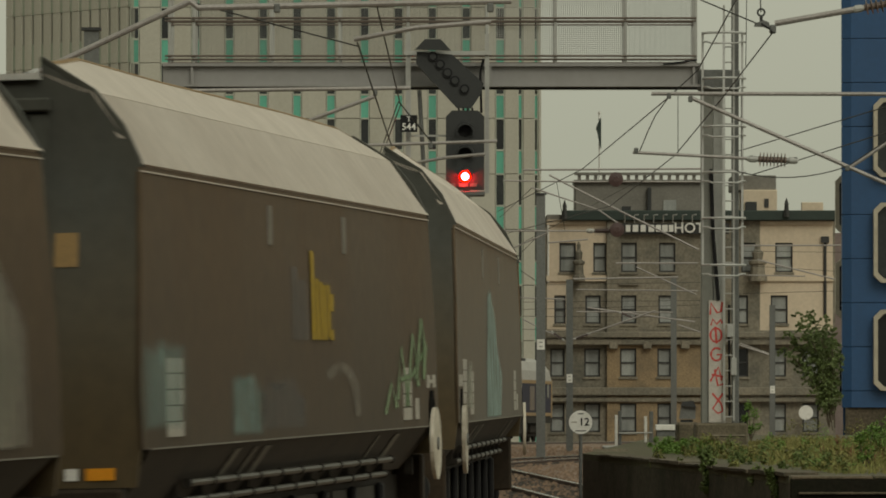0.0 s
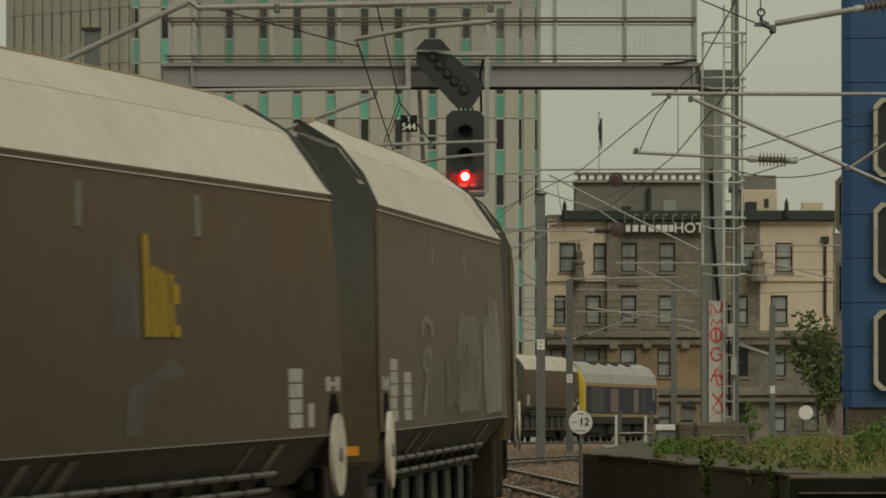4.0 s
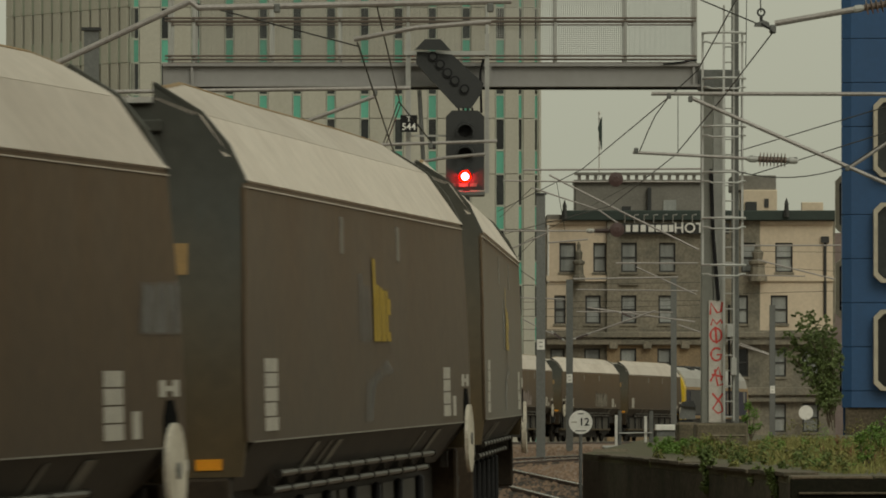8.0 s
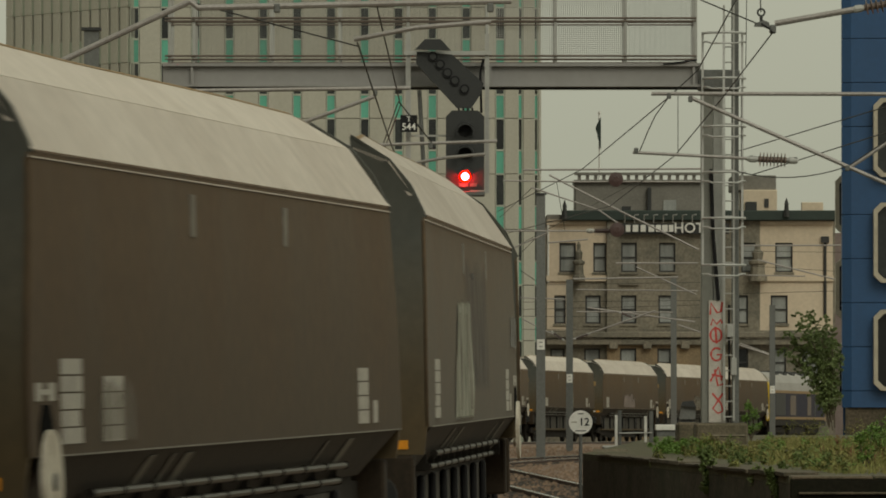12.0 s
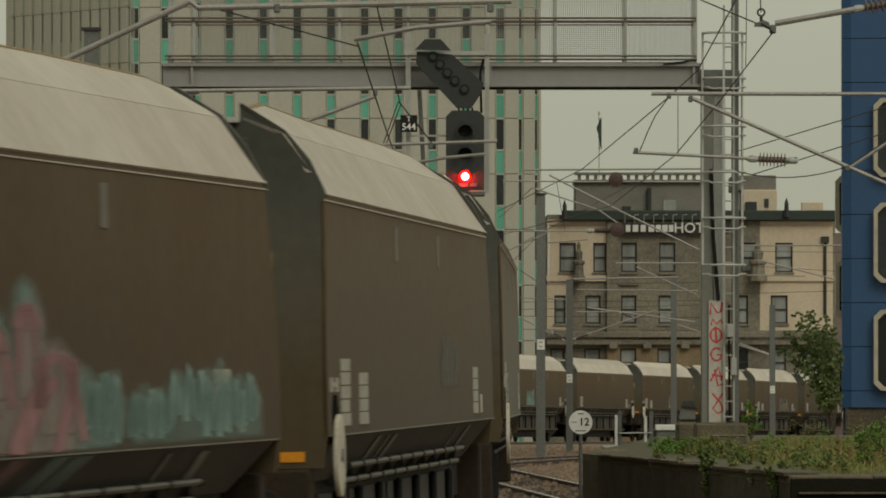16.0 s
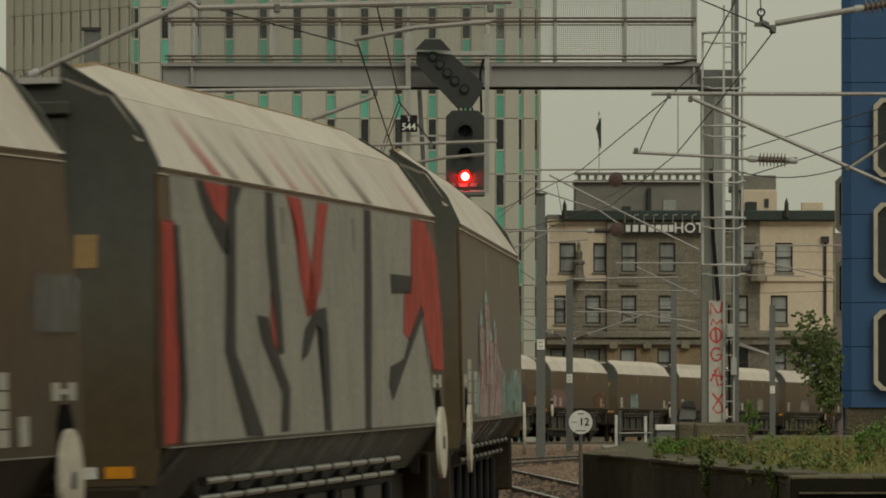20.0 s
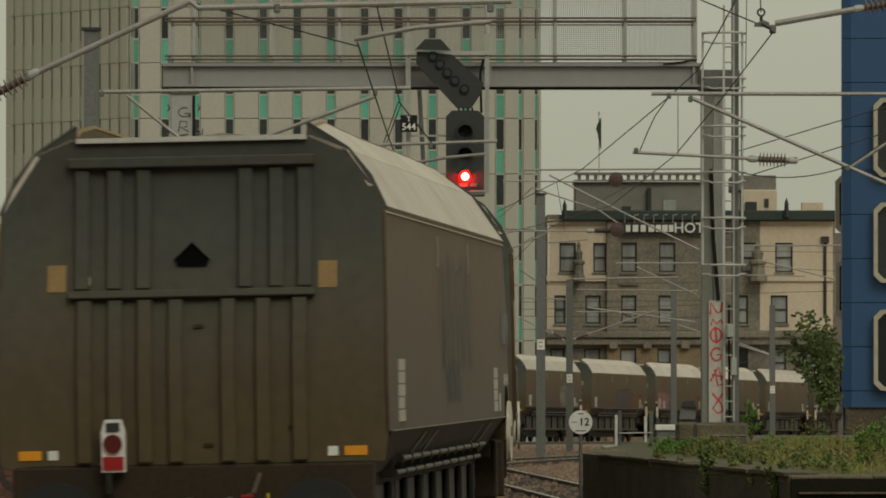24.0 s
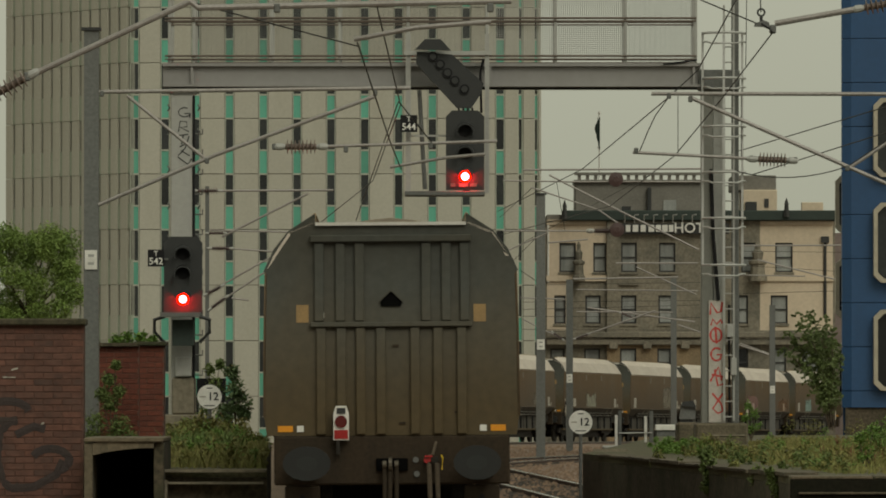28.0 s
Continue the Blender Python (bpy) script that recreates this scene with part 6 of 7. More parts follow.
        part("end_rim", leaning(sheet([(-1.455, 3.235), (-1.338, 3.485), (-1.17, 3.695), (-0.87, 3.89)], *span(y - e * 0.05, f), 0.03)), WAGON_END, upper)
        part("top_rail", leaning(boxed(-0.86, 0.86, *span(f - e * 0.1, f + e * 0.05), 3.755, 3.792)), SKY_BRIGHT_RAIL, upper, "top rail coloured bright where it catches the sky")
        part("crossrail", leaning(boxed(-0.92, 0.92, *span(f + e * 0.003, f + e * 0.09), 3.565, 3.645, bevel=0.01)), WAGON_END, upper)
        part("crossrail", leaning(boxed(-0.92, 0.92, *span(f + e * 0.003, f + e * 0.08), 2.595, 2.655, bevel=0.01)), WAGON_END, end)
        for x in (-0.82, -0.58, -0.36, 0.4, 0.63, 0.84):
            part("rib", leaning(boxed(x - 0.055, x + 0.055, *span(f + e * 0.003, f + e * 0.052), 2.66, 3.56, bevel=0.012)), WAGON_END, upper)
        for x in (-0.8, -0.57, -0.35, -0.12, 0.27, 0.53, 0.8):
            part("rib", leaning(boxed(x - 0.055, x + 0.055, *span(f + e * 0.003, f + e * 0.052), 1.37, 2.59, bevel=0.012)), WAGON_END, end)
        # flat plate with the vent's inner shade painted on
        part("vent", leaning(prism(bmesh.new(), [(-0.11, 2.83), (0.11, 2.83), (0.12, 2.88), (0, 3.0), (-0.12, 2.88)], *span(f, f + e * 0.025))), SHADE_BLACK, upper, "dark triangular vent")
        part("vent_hood", leaning(prism(bmesh.new(), [(-0.135, 2.875), (0, 3.005), (0.135, 2.875), (0.135, 2.89), (0, 3.022), (-0.135, 2.89)], *span(f, f + e * 0.05))), WAGON_END, upper)
        for x, z in ((0.05, 2.38), (-0.1, 1.95), (0.12, 1.5), (0.75, 1.62)):
            part("rust_spot", leaning(boxed(x - 0.035, x + 0.035, *span(f, f + e * 0.02), z - 0.012, z + 0.012)), HEADSTOCK, end)
        for s in (-1, 1):
            part("warning_plate", leaning(boxed(1.01 * s - 0.07, 1.01 * s + 0.07, *span(f, f + e * 0.006), 2.65, 2.85)), TAN, upper, "tan warning plate")
            part("reflector", boxed(1.21 * s - 0.085, 1.21 * s + 0.085, *span(f, f + e * 0.008), 1.405, 1.475), ORANGE, end, "orange reflector")
            part("reflector", boxed(1.04 * s - 0.038, 1.04 * s + 0.038, *span(f, f + e * 0.008), 1.405, 1.475), WHITE, end, "white reflector")
            part("buffer_casing", boxed(0.99 * s - 0.16, 0.99 * s + 0.16, *span(y, y + e * 0.35), 0.86, 1.18, bevel=0.04), WAGON_DIRT, w)
            bm = disc(bmesh.new(), (0, y + e * 0.52, 0), 0.27, 0.05, "y", 28)
            for v in bm.verts:
                v.co.z = v.co.z * 0.72 + 1.05
                v.co.x += 0.965 * s
            tube(bm, (0.965 * s, y + e * 0.3, 1.05), (0.965 * s, y + e * 0.5, 1.05), 0.09, 12)
            part("buffer", bm, RUBBER, w)
        part("headstock", boxed(-1.34, 1.34, *span(y - e * 0.15, y + e * 0.06), 0.8, 1.355, bevel=0.02), HEADSTOCK, w)
        # near-black plate for the shade in the coupler pocket
        cp = part("coupler", boxed(-0.18, 0.18, *span(y + e * 0.062, y + e * 0.1), 0.96, 1.1), SHADE_BLACK, w)
        part("coupling_hook", disc(bmesh.new(), (-0.02, y + e * 0.2, 1.03), 0.085, 0.04, "x", 14), RUSTY_HOOK, cp)
        part("coupling_link", tubes([(-0.02, y + e * 0.2, 1.0), (-0.03, y + e * 0.26, 0.6)], 0.03), HEADSTOCK, cp)
        for x, mat in ((0.4, RED_LAMP_BODY), (0.49, WAGON_DIRT)):
            part("brake_hose", tubes([(x, y + e * 0.1, 1.08), (x + 0.02, y + e * 0.26, 1.03), (x + 0.03, y + e * 0.3, 0.65)], 0.028), BARK, w)
            part("hose_tap", disc(bmesh.new(), (x, y + e * 0.16, 1.08), 0.042, 0.07, "y", 10), mat, w)
        by = e * 5.6
        bogie = part("bogie", boxed(-0.9, 0.9, by - 0.25, by + 0.25, 0.5, 0.8, bevel=0.03), WAGON_DIRT, w)
        for s in (-1, 1):
            part("side_frame", prism(bmesh.new(), [(by - 1.35, 0.42), (by - 1.25, 0.6), (by - 0.4, 0.7), (by + 0.4, 0.7), (by + 1.25, 0.6), (by + 1.35, 0.42), (by + 0.8, 0.42), (by + 0.4, 0.3), (by - 0.4, 0.3), (by - 0.8, 0.42)], 0.98 * s, 1.06 * s, "x"), WAGON_DIRT, bogie)
        for dy in (-0.9, 0.9):
            bm = tube(bmesh.new(), (-0.95, by + dy, 0.46), (0.95, by + dy, 0.46), 0.07, 10)
            for s in (-1, 1):
                disc(bm, (0.75 * s, by + dy, 0.46), 0.46, 0.12, "x", 24)
            part("wheelset", bm, WAGON_DIRT, bogie)
    # load heaped inside
    bm = bmesh.new()
    n, k = 60, 7
    rows = []
    for i in range(n + 1):
        y = (-L + 0.7) + (2 * L - 1.4) * i / n
        heap = math.exp(-((y + 5.0) / 1.3) ** 2) + 0.55 * math.exp(-((y - 0.4) / 1.5) ** 2) + 0.8 * math.exp(-((y - 4.6) / 1.2) ** 2)
        rise = 0.45 + heap + 0.25 * noise.noise(Vector((0.3, y * 1.3, brake_end)))
        rows.append([bm.verts.new((-0.9 + 1.8 * j / (k - 1), y, 3.64 + 0.17 * (1 - abs(j - 3) / 5.0) * rise * min(1, (L - 0.6 - abs(y)) / 1.4) + 0.03 * noise.noise(Vector((j * 1.7, y * 3.1, brake_end))))) for j in range(k)])
    for a, b in zip(rows, rows[1:]):
        for j in range(k - 1):
            bm.faces.new((a[j], a[j + 1], b[j + 1], b[j]))
    part("load", bm, COAL, w, "light brown crushed load heaped inside")
    part("hopper_floor", boxed(-1.15, 1.15, -L + 0.6, L - 0.6, 1.15, 1.25), WAGON_DIRT, w)
    part("centre_sill", boxed(-0.3, 0.3, -L + 0.2, L - 0.2, 0.8, 1.1), WAGON_DIRT, w)
    return w


# the brake wheel stands at the leading end of some wagons, at the trailing end of others
leading = hopper_wagon(1)
trailing = hopper_wagon(-1)
wagons = []
for i in range(24):
    kind = trailing if i in (2, 3, 4, 8, 10, 11, 13, 14, 17, 20, 22) else leading
    used = kind in wagons
    wagons.append(copy_thing(kind, Matrix.Identity(4)) if used else kind)

# what shows on the rear of the last wagon
def rear_fittings(w):
    y = -7.83
    for s in (-1, 1):
        wear = disc(bmesh.new(), (0, y - 0.546, 0), 0.12, 0.004, "y", 18)
        for v in wear.verts:
            v.co.z = v.co.z * 0.7 + 1.05
            v.co.x += 0.96 * s
        part("worn_spot", wear, RUBBED, w, "rubbed spot on the buffer")
        part("foot_plate", boxed(1.02 * s - 0.2, 1.02 * s + 0.2, y - 0.05, y + 0.1, 0.28, 0.795, bevel=0.015), HEADSTOCK, w)
        part("bolt", disc(bmesh.new(), (1.02 * s, y - 0.06, 0.66), 0.03, 0.03, "y", 8), BLACK, w)
    for x in (-0.085, 0.05):
        part("coupling_cheek", disc(bmesh.new(), (x, y - 0.2, 1.03), 0.045, 0.045, "x", 14), RUSTY_HOOK, w)
        part("coupling_link", tubes([(x, y - 0.2, 1.0), (x, y - 0.26, 0.6)], 0.026), HEADSTOCK, w)
    part("coupling_pin", tubes([(-0.12, y - 0.26, 0.58), (0.08, y - 0.26, 0.58)], 0.045), HEADSTOCK, w)
    part("tap_handle", tubes([(0.56, y - 0.12, 1.13), (0.575, y - 0.3, 1.1), (0.565, y - 0.31, 0.97)], 0.01), YELLOW, w, "yellow tap handle")
    part("safety_chain", tubes([(0.5, y - 0.1, 1.28), (0.46, y - 0.2, 1.14), (0.38, y - 0.18, 1.1)], 0.018), BARK, w)
    part("tap_lever", boxed(0.37, 0.46, y - 0.22, y - 0.2, 1.11, 1.13), RED_LAMP_BODY, w, "red tap lever")
    for x, z in ((0.27, 1.08), (0.28, 0.92)):
        part("bolt", disc(bmesh.new(), (x, y - 0.075, z), 0.035, 0.03, "y", 8), GALV_DARK, w)
    part("gouge", boxed(0.79, 0.81, y - 0.036, y - 0.031, 1.58, 1.78), HEADSTOCK, w)
    part("paint_chip", leaning(boxed(-0.79, -0.76, y - 0.06, y - 0.03, 2.7, 2.76)), OFFWHITE, w, "small pale chip in the paint")


rear_fittings(wagons[0])

# tail lamp on the last wagon
lamp = thing("tail_lamp", (0, 0, 0), "white portable tail lamp with red plate on the last wagon", "lamp")
ty = -8.02
part("case", prism(bmesh.new(), [(-0.663, 1.31), (-0.487, 1.31), (-0.487, 1.61), (-0.515, 1.70), (-0.635, 1.70), (-0.663, 1.61)], ty, ty + 0.08), WHITE, lamp)
part("lens", disc(bmesh.new(), (-0.575, ty - 0.01, 1.52), 0.07, 0.04), RED_GLASS, lamp, "dark red lens")
part("plate", boxed(-0.653, -0.497, ty - 0.012, ty - 0.002, 1.325, 1.425), RED_LAMP_BODY, lamp)
part("handle", boxed(-0.625, -0.525, ty - 0.012, ty - 0.002, 1.61, 1.675), DARK, lamp)
part("bracket", boxed(-0.63, -0.59, ty, ty + 0.1, 1.15, 1.31), WAGON_DIRT, lamp)
wagons[0]["label"] = "grimy brown-grey last wagon of the coal train"


# painted marks on single wagons
def paint(color, name, worn=0.2, thin=0.25):
    """Sprayed paint, worn through in streaks; "cover" holds how thickly each spot was sprayed."""
    m = surf(name, color, 0.8, 0, 0.16, 1.5, [c * 0.7 + 0.008 for c in color], 0.7, 0.0, 0, False, 0.18)
    n, l = m.node_tree.nodes, m.node_tree.links
    finish = n["Principled BSDF"].inputs
    finish["Sheen Weight"].default_value, finish["Sheen Roughness"].default_value = 0.2, 0.15
    finish["Sheen Tint"].default_value = (0.88, 0.92, 0.84, 1)
    tc = n.new("ShaderNodeTexCoord")
    mp = n.new("ShaderNodeMapping")
    mp.inputs["Scale"].default_value = (1, 1, 0.3)
    rub = n.new("ShaderNodeTexNoise")
    rub.inputs["Scale"].default_value, rub.inputs["Detail"].default_value = 5.5, 5
    keep = n.new("ShaderNodeMapRange")
    keep.inputs[1].default_value, keep.inputs[2].default_value = 0.5 - worn, 0.95 - worn
    keep.inputs[3].default_value, keep.inputs[4].default_value = 1.0, thin
    sprayed = n.new("ShaderNodeAttribute")
    sprayed.attribute_name = "cover"
    both = n.new("ShaderNodeMath")
    both.operation = "MULTIPLY"
    l.new(tc.outputs["Object"], mp.inputs[0])
    l.new(mp.outputs[0], rub.inputs["Vector"])
    l.new(rub.outputs[0], keep.inputs[0])
    l.new(keep.outputs[0], both.inputs[0])
    l.new(sprayed.outputs["Fac"], both.inputs[1])
    l.new(both.outputs[0], n["Principled BSDF"].inputs["Alpha"])
    return m


P_RED, P_SILVER, P_BLACK = paint((0.43, 0.055, 0.04), "faded_red_spray", 0.12, 0.55), paint((0.30, 0.287, 0.247), "silver_spray", 0.05, 0.8), paint((0.032, 0.029, 0.024), "black_spray_outline", 0.08, 0.93)
P_PINK, P_TEAL, P_PALE = paint((0.50, 0.27, 0.275), "faded_pink_spray", 0.12, 0.4), paint((0.31, 0.45, 0.41), "faded_turquoise_spray", 0.15, 0.3), paint((0.36, 0.36, 0.285), "faded_white_spray", 0.16, 0.35)
P_MAUVE, P_BLUE, P_GHOST = paint((0.32, 0.265, 0.235), "faded_mauve_spray", 0.12, 0.45), paint((0.062, 0.064, 0.082), "faded_blue_spray", 0.3, 0.1), paint((0.28, 0.255, 0.205), "ghost_of_white_spray", 0.2, 0.3)
P_MOSS, P_DUSK, P_MUSTARD = paint((0.25, 0.36, 0.2), "pale_green_spray", 0.15, 0.3), paint((0.20, 0.197, 0.185), "rubbed_grey_blue_patch", 0.25, 0.3), paint((0.43, 0.29, 0.025), "faded_mustard_mark", 0.04, 0.6)
# silver in a darker tone, for the lower slope
P_SLOPE = paint((0.13, 0.122, 0.105), "darker_silver_spray", 0.2, 0.3)
P_ORANGE, P_PURPLE = paint((0.32, 0.12, 0.035), "faded_orange_spray", 0.2), paint((0.13, 0.115, 0.19), "faded_purple_spray", 0.2)
LONG = 6.0  # marks are drawn this much longer along the wagon than up it


def skin(z):
    """How far the side panel stands in at a height."""
    return float(np.interp(z, [1.58, 2.56, 3.235], [0, 0.007, 0.022]))


def daub(w, outline, material, layer=0, name="graffiti_patch", label="", soft=0.03, cover=1.0):
    """A film of paint on the wagon's right-hand side: pairs of (along, height), thinning out round its edge."""
    x = 1.472 + 0.003 * layer
    flat = [(u / LONG, z) for u, z in outline]
    turn = sum(a[0] * b[1] - b[0] * a[1] for a, b in zip(flat, flat[1:] + flat[:1]))
    if turn < 0:
        flat.reverse()
    bm = bmesh.new()
    thick = bm.verts.layers.float.new("cover")
    inner, outer = [], []
    for p, q, r in zip(flat[-1:] + flat[:-1], flat, flat[1:] + flat[:1]):
        d = Vector((q[0] - p[0], q[1] - p[1])).normalized() + Vector((r[0] - q[0], r[1] - q[1])).normalized()
        d = d.normalized() * soft
        for ring, k, c in ((inner, -0.35, cover), (outer, 1.0, 0.0)):
            v = bm.verts.new((x, (q[0] + d.y * k) * LONG, min(3.222, max(1.588, q[1] - d.x * k))))
            v[thick] = c
            ring.append(v)
    bm.faces.new(inner)
    for i in range(len(inner)):
        bm.faces.new((inner[i - 1], outer[i - 1], outer[i], inner[i]))
    bmesh.ops.triangulate(bm, faces=bm.faces[:])
    bmesh.ops.bisect_plane(bm, geom=bm.verts[:] + bm.edges[:] + bm.faces[:], plane_co=(0, 0, 2.56), plane_no=(0, 0, 1))
    for v in bm.verts:
        v.co.x -= skin(v.co.z)
    return part(name, bm, material, w, label)


def stroke(w, points, wide, material, layer=1, soft=0.02, cover=1.0):
    """One pass of the spray can along the points."""
    pts = [Vector((u / LONG, z)) for u, z in points]
    left, right = [], []
    for i, p in enumerate(pts):
        d = (pts[min(i + 1, len(pts) - 1)] - pts[max(i - 1, 0)]).normalized() * wide / 2
        left.append(((p.x - d.y) * LONG, p.y + d.x))
        right.append(((p.x + d.y) * LONG, p.y - d.x))
    return daub(w, left + right[::-1], material, layer, "graffiti_stroke", "", soft, cover)


def arc(u, z, ru, rz, a0, a1, n=8):
    return [(u + ru * math.cos(radians(a0 + (a1 - a0) * k / n)), z + rz * math.sin(radians(a0 + (a1 - a0) * k / n))) for k in range(n + 1)]


def run_on(w, low, high, u0, u1, lean, material, c0, c1, name="graffiti_patch"):
    """Paint that runs on over the lower slope or up onto the canopy, thinning from one edge to the other."""
    bm = bmesh.new()
    thick = bm.verts.layers.float.new("cover")
    rim = (u1 - u0) * 0.25
    rows = []
    for k in range(4):
        f = k / 3
        row = []
        for u, c in ((u0 - rim, 0), (u0 + rim, 1), (u1 - rim, 1), (u1 + rim, 0)):
            v = bm.verts.new((low[0] + (high[0] - low[0]) * f, u + lean * f, low[1] + (high[1] - low[1]) * f))
            v[thick] = c * (c0 + (c1 - c0) * f)
            row.append(v)
        rows.append(row)
    for a, b in zip(rows, rows[1:]):
        for i in range(3):
            bm.faces.new((a[i], a[i + 1], b[i + 1], b[i]))
    return part(name, bm, material, w)


SLOPE = ((1.4725, 1.566), (1.2405, 1.256))
CANOPY = ((1.462, 3.252), (1.1725, 3.684))


def ragged(u0, u1, z0, z1, seed, teeth=9, rough=0.35):
    """A patch with a broken top edge and softly wandering sides."""
    r = random.Random(seed)
    top = [(u0 + (u1 - u0) * (k + r.uniform(-0.25, 0.25)) / teeth, z1 - (z1 - z0) * r.uniform(0, rough)) for k in range(teeth + 1)]
    d = (u1 - u0) * 0.06
    return top + [(u1 + r.uniform(-d, d), z0 + (z1 - z0) * f) for f in (0.6, 0.4, 0.2, 0)] + [(u0 + r.uniform(-d, d), z0 + (z1 - z0) * f) for f in (0, 0.2, 0.4, 0.6)]


def scribble(w, u0, u1, z0, z1, seed, material, count, wide=0.03, cover=0.9, layer=1):
    """Loose looping strokes that fill a patch."""
    r = random.Random(seed)
    for k in range(count):
        u = u0 + (u1 - u0) * (k + 0.5) / count + r.uniform(-0.1, 0.1)
        half = (u1 - u0) / count * r.uniform(0.5, 0.9)
        top, low = z1 - (z1 - z0) * r.uniform(0, 0.3), z0 + (z1 - z0) * r.uniform(0, 0.25)
        if k % 3 == 2:
            pts = arc(u, (top + low) / 2, half, (top - low) / 2.2, 70, 70 + r.choice((-1, 1)) * 290, 9)
        else:
            pts = [(u - half * 0.5, low), (u - half * 0.2, (top + low) / 2), (u, top), (u + half * 0.5, top - (top - low) * 0.4), (u + half * 0.3, low + 0.03)]
        stroke(w, pts, wide * r.uniform(0.7, 1.3), material, layer, 0.018, cover)


def logo(w):
    """Plain bars where the owner's marks stand."""
    for a, b, c, d in ((-1.03, -0.75, 2.24, 2.72), (-0.65, -0.25, 2.24, 2.64)):
        daub(w, [(a, c), (b, c), (b, d), (a, d)], P_DUSK, 0, "owner_mark", "faded plain bar", 0.02, 0.6)
    for a, b, c, d in ((0.0, 0.17, 2.24, 2.85), (0.24, 0.40, 2.24, 2.66), (0.47, 0.60, 2.24, 2.64), (0.66, 0.80, 2.24, 2.62), (0.88, 1.0, 2.26, 2.62), (0.96, 1.18, 2.24, 2.31), (0.96, 1.2, 2.44, 2.56)):
        daub(w, [(a, c), (b, c), (b, d), (a, d)], P_MUSTARD, 1, "owner_mark", "mustard yellow painted bar", 0.008)
    daub(w, [(0.1, 2.26), (1.1, 2.26), (1.1, 2.63), (0.1, 2.63)], P_MUSTARD, 0, "owner_mark", "mustard yellow painted bar", 0.02, 0.15)


for i in (6, 7, 9):
    logo(wagons[i])
# silver and red letters over a whole side
g = wagons[1]
g["label"] = "coal hopper wagon covered in silver and red graffiti letters"
daub(g, [(-7.1, 1.6), (-7.2, 3.2), (6.3, 3.2), (6.2, 2.5), (7.2, 1.6)], P_SILVER, 0)
for pts in ([(-7.6, 2.92), (-7.16, 2.92), (-7.24, 2.37), (-6.99, 1.94), (-7.2, 1.6), (-7.75, 1.6), (-7.7, 2.16)], [(-5.93, 3.2), (-4.61, 3.19), (-4.9, 2.94), (-5.43, 3.04)], [(-2.73, 2.54), (-2.44, 2.52), (-2.38, 2.25), (-2.6, 2.15), (-2.83, 2.22)],
            [(-1.71, 3.2), (-1.04, 3.19), (-0.59, 2.65), (-0.36, 2.45), (-0.86, 2.41), (-1.17, 2.65), (-1.25, 3.0)], [(-0.02, 3.19), (0.48, 3.19), (0.08, 2.91), (-0.11, 2.61), (-0.68, 2.42), (-0.86, 2.41), (-0.31, 2.91)],
            [(5.88, 3.19), (6.75, 3.18), (7.5, 2.93), (7.71, 2.26), (7.75, 2.02), (7.09, 2.03), (6.67, 2.26), (6.38, 2.52), (5.4, 2.26), (5.06, 2.31), (5.17, 2.59), (5.69, 2.71)]):
    daub(g, pts, P_RED, 1)
for pts in ([(-6.08, 3.2), (-5.85, 3.2), (-5.36, 3.02), (-4.82, 2.94), (-4.73, 2.78), (-4.95, 2.78), (-5.61, 2.97)], [(-4.61, 3.2), (-4.06, 3.2), (-4.41, 3.08), (-4.62, 2.34), (-4.64, 2.15), (-3.34, 1.61), (-4.12, 1.62), (-5.02, 2.15), (-4.81, 2.85)],
            [(-2.81, 3.2), (-2.52, 3.2), (-2.4, 2.59), (-2.23, 2.15), (-2.46, 2.14), (-2.71, 2.51), (-2.86, 2.87)], [(-3.46, 2.38), (-3.01, 2.37), (-2.79, 2.22), (-2.55, 2.13), (-1.98, 1.91), (-2.08, 1.63), (-2.4, 1.63), (-2.27, 1.88), (-2.75, 2.06), (-3.24, 2.22)],
            [(-1.25, 2.1), (-1.0, 2.3), (-0.47, 2.43), (0.14, 2.46), (0.19, 2.3), (0.26, 1.61), (-0.04, 1.62), (-0.11, 2.3), (-0.4, 2.35), (-0.95, 2.15)], [(2.74, 3.2), (3.06, 3.2), (2.85, 2.42), (2.65, 1.6), (2.38, 1.6), (2.49, 2.41)],
            [(4.26, 2.74), (5.58, 2.74), (5.5, 2.62), (4.28, 2.61)], [(6.25, 2.52), (6.35, 2.46), (4.15, 1.8), (3.96, 1.9), (4.07, 2.04), (4.98, 2.1), (5.4, 2.26)], [(-7.12, 2.9), (-6.98, 2.9), (-6.85, 1.9), (-6.98, 1.6), (-7.16, 1.6), (-7.0, 2.0)]):
    daub(g, pts, P_BLACK, 2, soft=0.022)
run_on(g, *SLOPE, -6.3, 6.0, 0, P_SLOPE, 1, 0.6)
for u, d in ((-3.6, -0.5), (-2.1, -0.5), (0.1, -0.4), (2.5, -0.35), (-6.9, -0.3)):
    run_on(g, (1.4755, 1.566), (1.2435, 1.256), u - 0.16, u + 0.16, d, P_BLACK, 1, 0.5)
for u, d, m, c in ((-5.2, -0.3, P_RED, 0.75), (-1.3, -0.2, P_RED, 0.35), (0.2, -0.2, P_RED, 0.3), (-4.3, -0.4, P_BLACK, 0.35), (-2.6, -0.3, P_BLACK, 0.45), (0.9, -0.3, P_BLACK, 0.3), (3.0, -0.3, P_BLACK, 0.5), (6.3, -0.2, P_RED, 0.3)):
    run_on(g, *CANOPY, u - 0.22, u + 0.22, d, m, c, 0.0)
for ob in g.children:
    if ob.name.startswith("air_pipe"):
        ob.data = ob.data.copy()
        ob.data.materials[0] = SPRAYED_PIPE
